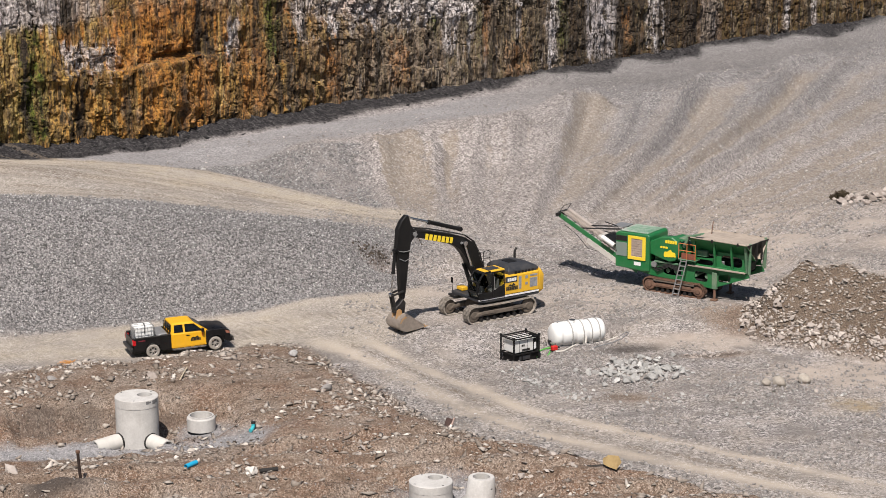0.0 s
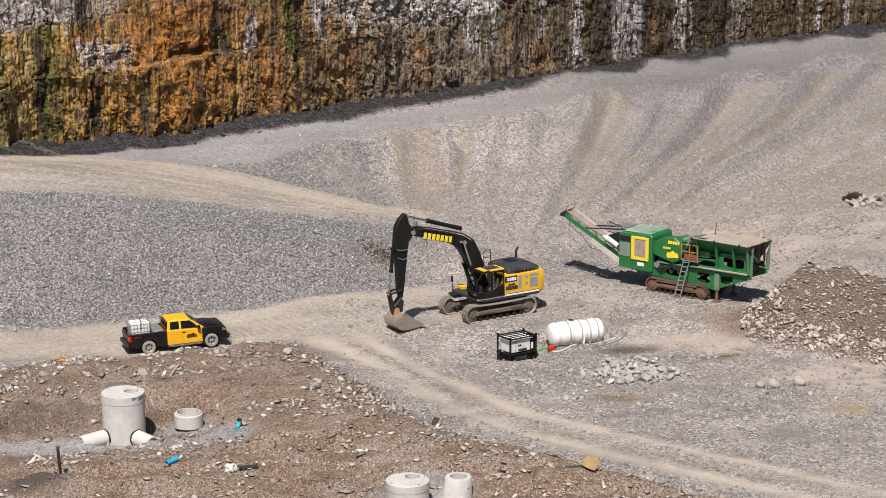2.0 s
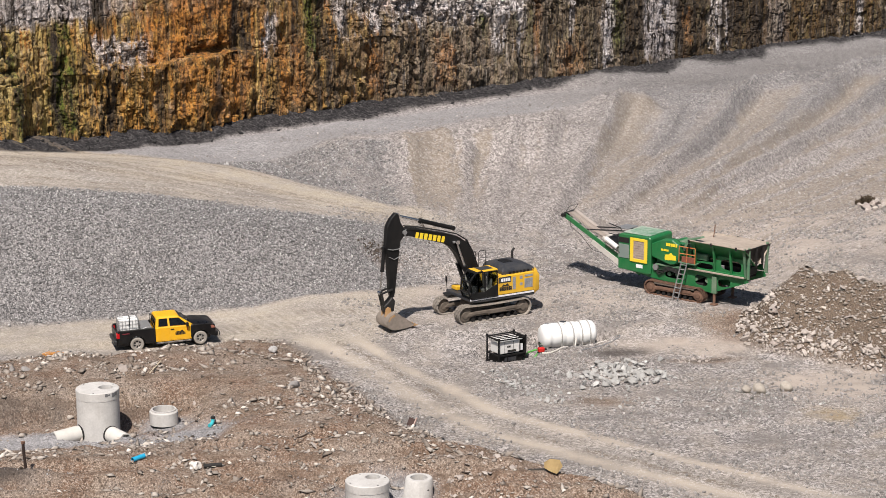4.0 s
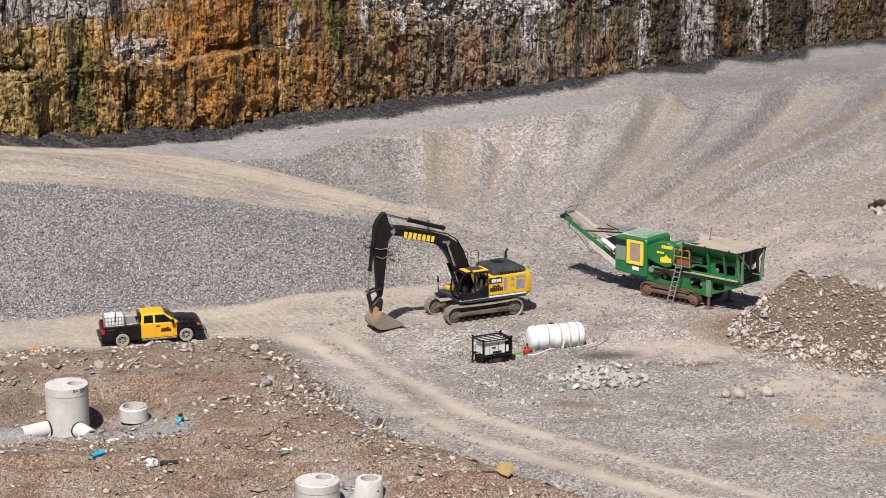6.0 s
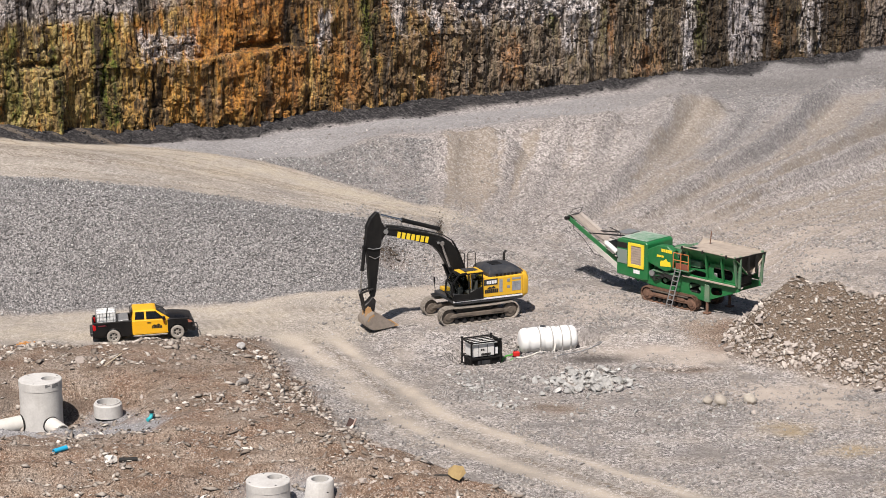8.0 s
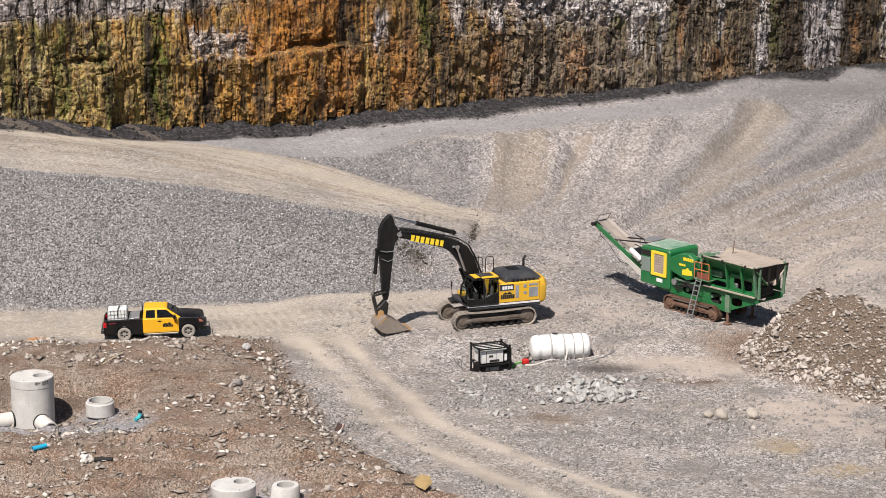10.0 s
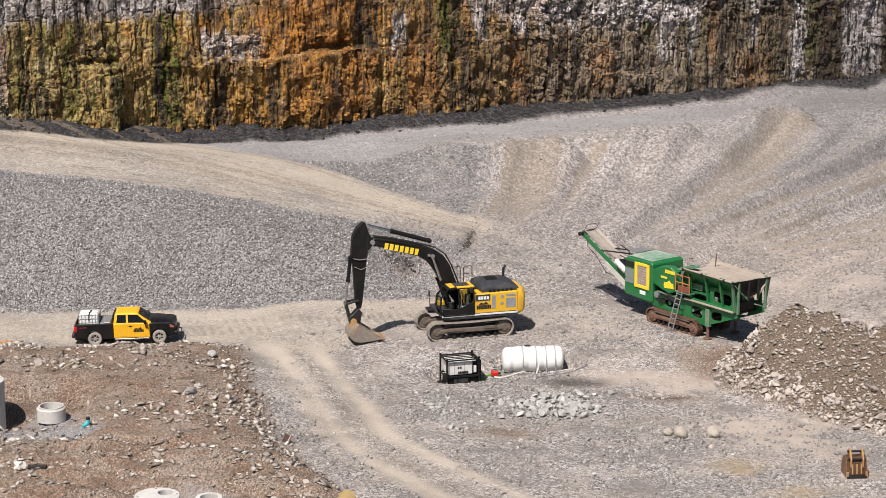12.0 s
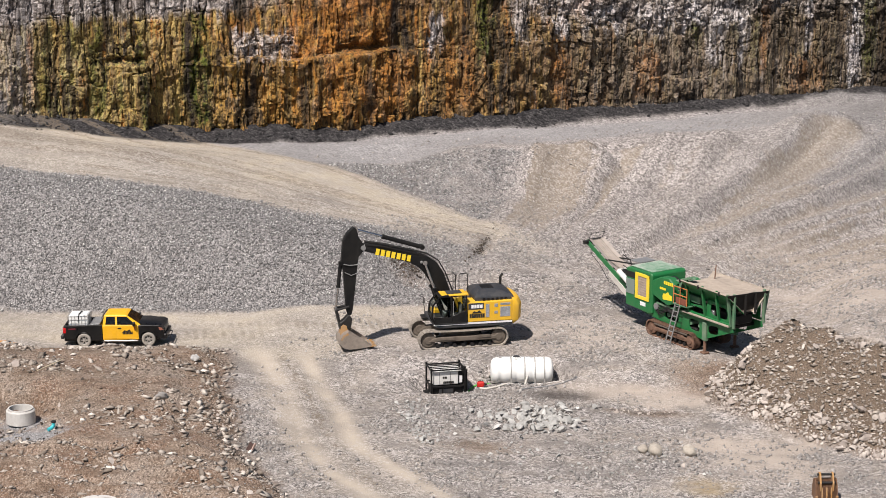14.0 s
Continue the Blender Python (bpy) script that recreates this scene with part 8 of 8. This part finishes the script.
x, y = sown(-34, 12, -40, -1.5, 42000, lambda x, y: clear(x, y) * ease(-0.5, 0.2, soil_inside(x, y)) * np.clip(np.exp(-((soil_inside(x, y) - 1.0) / 0.9) ** 2) * ease(-8, -15, y) + 0.45 * ease(0.05, 0.45, rough(x, y, 2.4, 4, 331)), 0, 1))
stones("soil_clods", x, y, sizes(len(x), 0.02, 0.12, 5.0), CLOD, "dark clods of turned brown soil", "soil", chips=SLABS)
x, y = sown(-8, 3, 9, 24, 34000, lambda x, y: np.clip(np.exp(-(((x + 3.9) / 1.0) ** 2 + ((y - 12.45) / 0.35) ** 2)) + 0.6 * np.exp(-(((x + 0.55) / 0.2) ** 2 + ((y - 18.6) / 2.6) ** 2)), 0, 1) * 0.9)
stones("ledge_clods", x, y, sizes(len(x), 0.03, 0.18, 2.4), CLOD, "dark ragged clods along a broken edge of the slope", "soil", 0.3)
x, y = sown(14, 36, -14, 6, 40000, w_pile)
stones("pile_stones", x, y, sizes(len(x), 0.025, 0.17, 4.5), RUBBLE_STONE, "small stones embedded in the soil heap", "stones", chips=SLABS)
x, y = sown(15, 34, -14, 4, 26000, lambda x, y: (np.exp(-(np.clip(pile_height(x, y) - 0.6, 0, None) / 0.8) ** 2) * 0.5 * (0.3 + 0.7 * ease(-0.2, 0.3, rough(x, y, 1.8, 3, 343))) + 0.03 * ease(-0.1, 0.4, rough(x, y, 1.5, 3, 341))) * ((x - 21.6) * 0.642 + (y + 1.3) * 0.767 < 0.4) * (pile_height(x, y) > 0.05))
stones("foot_rubble", x, y, sizes(len(x), 0.06, 0.3, 2.2), FOOT_STONE, "pale broken rock thick along the foot of the heap", "rubble")
x, y = sown(-31, 0, -36, -16, 60000, w_pale)
stones("bedding_gravel", x, y, sizes(len(x), 0.02, 0.07, 2.5), BED_STONE, "pale bedding gravel round the manholes", "gravel", chips=CHIPS)

# rubble that can be told apart, at the foot of the heap and in the floor
ROCK_MESHES = []
for k, shape in enumerate(rock_shapes(12)):
    me = bpy.data.meshes.new("rock")
    me.from_pydata((shape * 1.0).tolist(), [], ICO_F.tolist())
    me.materials.append(BOULDER_STONE)
    ROCK_MESHES.append(me)


GREY_ROCKS = []
for me in ROCK_MESHES:
    GREY_ROCKS.append(me.copy())
    GREY_ROCKS[-1].materials[0] = PALE_STONE


def rock(name, x, y, size, parent=None, lift=0.25, flat=1.0, meshes=ROCK_MESHES):
    ob = new(name, meshes[int(RNG.integers(len(meshes)))])
    s = size * RNG.uniform(0.85, 1.15)
    ob.matrix_world = pose(float(x), float(y), spot(x, y) + size * lift, *RNG.uniform(-35, 35, 2), RNG.uniform(0, 360)) @ Matrix.Diagonal((s, s, s * flat, 1))
    ob.parent = parent
    return ob


def strewn(name, label, category, count, place, small, large, power=2.0, lift=0.3, meshes=ROCK_MESHES):
    heap = tagged(new(name), label, category)
    for _ in range(count):
        x, y = place()
        rock("stone", x, y, small + (large - small) * RNG.uniform() ** power, heap, lift, 1.0, meshes)
    return heap


def foot_of_pile():
    while True:
        x, y = RNG.uniform(16, 31), RNG.uniform(-13, 0)
        n = (x - 21.6) * 0.642 + (y + 1.3) * 0.767
        p = pile_height(np.array([x]), np.array([y]))[0]
        want = (np.exp(-(max(p - 0.5, 0) / 1.1) ** 2) + 0.1) * (n < 0.3) * (p > 0.05)
        if RNG.uniform() < want:
            return x, y


strewn("rubble_heap", "broken pale rock tumbled down the foot of the soil heap", "rubble", 298, foot_of_pile, 0.12, 0.44, 2.4)
strewn("stone_cluster", "cluster of grey angular stones on the quarry floor", "stones", 290, lambda: (RNG.normal(8.6, 1.25), RNG.normal(-9.3, 1.15)), 0.1, 0.38, 1.5, 0.45, GREY_ROCKS)
strewn("stone_edge", "pale stones pushed up along the road edge", "stones", 260, lambda: (lambda t: (0.5 + 3.4 * t + abs(RNG.normal(0, 1.1)), -8.2 - 7.0 * t + RNG.normal(0, 0.5)))(RNG.uniform()), 0.06, 0.22, 2.2, 0.3, GREY_ROCKS)
def soil_rim():
    y = RNG.uniform(-34, -13)
    return float(np.interp(y, (-60, -34, -28, -23, -19, -12.5, -5), (32, 8.0, 2.5, -1.5, -4.3, -6.9, -9.6))) - abs(RNG.normal(0, 1.0)) - 0.2, y


def by_cone():
    return RNG.normal(-1.6, 1.3), RNG.normal(-30.4, 1.3)


strewn("rim_stones", "pale pinkish stones pushed up along the soil edge", "stones", 150, soil_rim, 0.06, 0.2, 2.6)
strewn("cone_rubble", "pale angular rubble dumped beside the manhole cone", "stones", 90, by_cone, 0.07, 0.28, 2.0)
strewn("stone_ledge", "dark ledge stones at the rim of the dusty strip", "stones", 40, lambda: (lambda t: (12.4 + 3.4 * t, -6.7 + 0.75 * t + RNG.normal(0, 0.22)))(RNG.uniform()), 0.08, 0.24, 2.0, 0.1)
strewn("stone_scatter", "pale cobbles scattered over the grey floor", "stones", 200, lambda: (RNG.normal(13.5, 3.2), RNG.normal(-15.5, 2.6)), 0.05, 0.2, 2.5, 0.3, GREY_ROCKS)


ROUND_ROCKS = []
for k in range(5):
    bm = bmesh.new()
    bmesh.ops.create_icosphere(bm, subdivisions=3, radius=1)
    for v in bm.verts:
        p = v.co.copy()
        v.co *= 0.9 + 0.16 * math.sin(p.x * 2.1 + k * 2.3) * math.cos(p.y * 2.4 + k) + 0.07 * math.sin(p.z * 5 + p.x * 4 + k * 1.7) + 0.04 * math.sin(p.y * 9 + k)
    me = bpy.data.meshes.new("rock")
    bm.to_mesh(me)
    bm.free()
    me.polygons.foreach_set("use_smooth", np.ones(len(me.polygons), bool))
    me.materials.append(BUFF_STONE)
    ROUND_ROCKS.append(me)


def loose(x, y, size, label, material=None, flat=0.8, name="boulder", lift=0.3):
    ob = rock(name, x, y, size, None, lift, flat, ROUND_ROCKS if "rounded" in label or "smooth" in label or "small buff" in label else ROCK_MESHES)
    if material:
        ob.data = ob.data.copy()
        ob.data.materials[0] = material
    return tagged(ob, label, "rock", "loose boulders")


loose(15.9, -14.0, 0.46, "rounded buff boulder lying on grey gravel", lift=0.55)
loose(15.2, -13.7, 0.36, "small buff boulder touching a larger one", lift=0.5)
loose(17.55, -13.5, 0.42, "rounded pale boulder on grey gravel", lift=0.6)
loose(17.6, -15.6, 0.28, "grey stone among pale cobbles")
loose(1.95, -31.6, 0.56, "blocky ochre yellow boulder at the soil edge", OCHRE_STONE, 0.8, lift=0.5)
loose(-10.1, -15.2, 0.36, "smooth grey boulder on brown soil", GREY_STONE, 0.6)
loose(-19.4, -12.8, 0.55, "flat grey slab behind the manhole", None, 0.45)
loose(-26.6, -23.9, 0.75, "blocky buff boulder on the soil")
loose(-25.6, -11.1, 0.5, "broken grey rocks on the soil", GREY_STONE, 0.6)
loose(-24.9, -11.4, 0.35, "broken grey rock beside another", GREY_STONE, 0.6)
loose(-15.5, -16.2, 0.3, "pale stone above the gravel trench")
loose(-1.2, -29.0, 0.34, "square pale stone on brown soil")
loose(-0.4, -29.3, 0.34, "pointed pale stone on brown soil")
loose(-2.0, -26.5, 0.26, "pale upright stone on brown soil")
loose(-9.2, -24.3, 0.36, "flat pale stone on brown soil", None, 0.5)
loose(-8.6, -24.8, 0.34, "flat buff stone on brown soil", None, 0.5)
loose(-9.6, -25.5, 0.3, "pale stone among others on the soil")
for _ in range(110):
    while True:
        x, y = RNG.uniform(-28, 6), RNG.uniform(-33, -4)
        if w_soil(np.array([x]), np.array([y]))[0] > RNG.uniform(0.2, 1.0):
            break
    tagged(rock("stone", x, y, 0.07 + 0.16 * RNG.uniform() ** 2, None, 0.2, 0.6), "loose pale stone lying on brown soil", "rock", "stones on the soil")

# boulders and dry brush at the far right, on the crest of the rise
for _ in range(130):
    far = RNG.uniform() ** 1.3
    x, y = 30.6 + 9 * far, 19.3 - 0.1 * far + RNG.normal(0, 0.5 + 0.7 * far)
    tagged(rock("boulder", x, y, 0.18 + (0.34 + 0.4 * far) * RNG.uniform() ** 1.5, None, 0.5), "blasted pale boulder in a far heap", "rock", "far boulder heap")
strewn("stone_line", "low line of pale stones behind the soil heap", "stones", 60, lambda: (lambda t: (26.0 + 8 * t, 9.5 + 2.5 * t + RNG.normal(0, 0.25)))(RNG.uniform()), 0.05, 0.2, 2.0)


def brush(x, y, spread):
    rng = random.Random(9)
    b = thing("dry_bush", grounded(x, y), "dry brown bush among the far boulders", "bush")
    bm = bmesh.new()
    for _ in range(14):
        a = rng.random() * 6.28
        sweep(bm, [(0, 0, 0), (math.cos(a) * spread * 0.4, math.sin(a) * spread * 0.4, spread * 0.5), (math.cos(a) * spread, math.sin(a) * spread * 0.8, spread * rng.uniform(0.5, 1.1))], 0.03, 4)
    part("branches", bm, plain("dry_twig", (0.09, 0.06, 0.04), 0.9, 0.3), b)
    bm = bmesh.new()
    for _ in range(700):
        a, r = rng.random() * 6.28, spread * rng.random() ** 0.6
        p = Vector((math.cos(a) * r, math.sin(a) * r * 0.8, rng.uniform(0.1, 1.0) * spread * (1.15 - r / spread * 0.5)))
        u = Vector((rng.uniform(-1, 1), rng.uniform(-1, 1), rng.uniform(-1, 1))) * 0.07
        w = Vector((rng.uniform(-1, 1), rng.uniform(-1, 1), rng.uniform(-1, 1))) * 0.05
        bm.faces.new([bm.verts.new(p - u), bm.verts.new(p + w), bm.verts.new(p + u), bm.verts.new(p - w)])
    part("leaves", bm, plain("dry_leaf", (0.075, 0.055, 0.03), 0.9, 0.4), b)


brush(31.3, 20.4, 0.55)
brush(30.8, 20.6, 0.35)
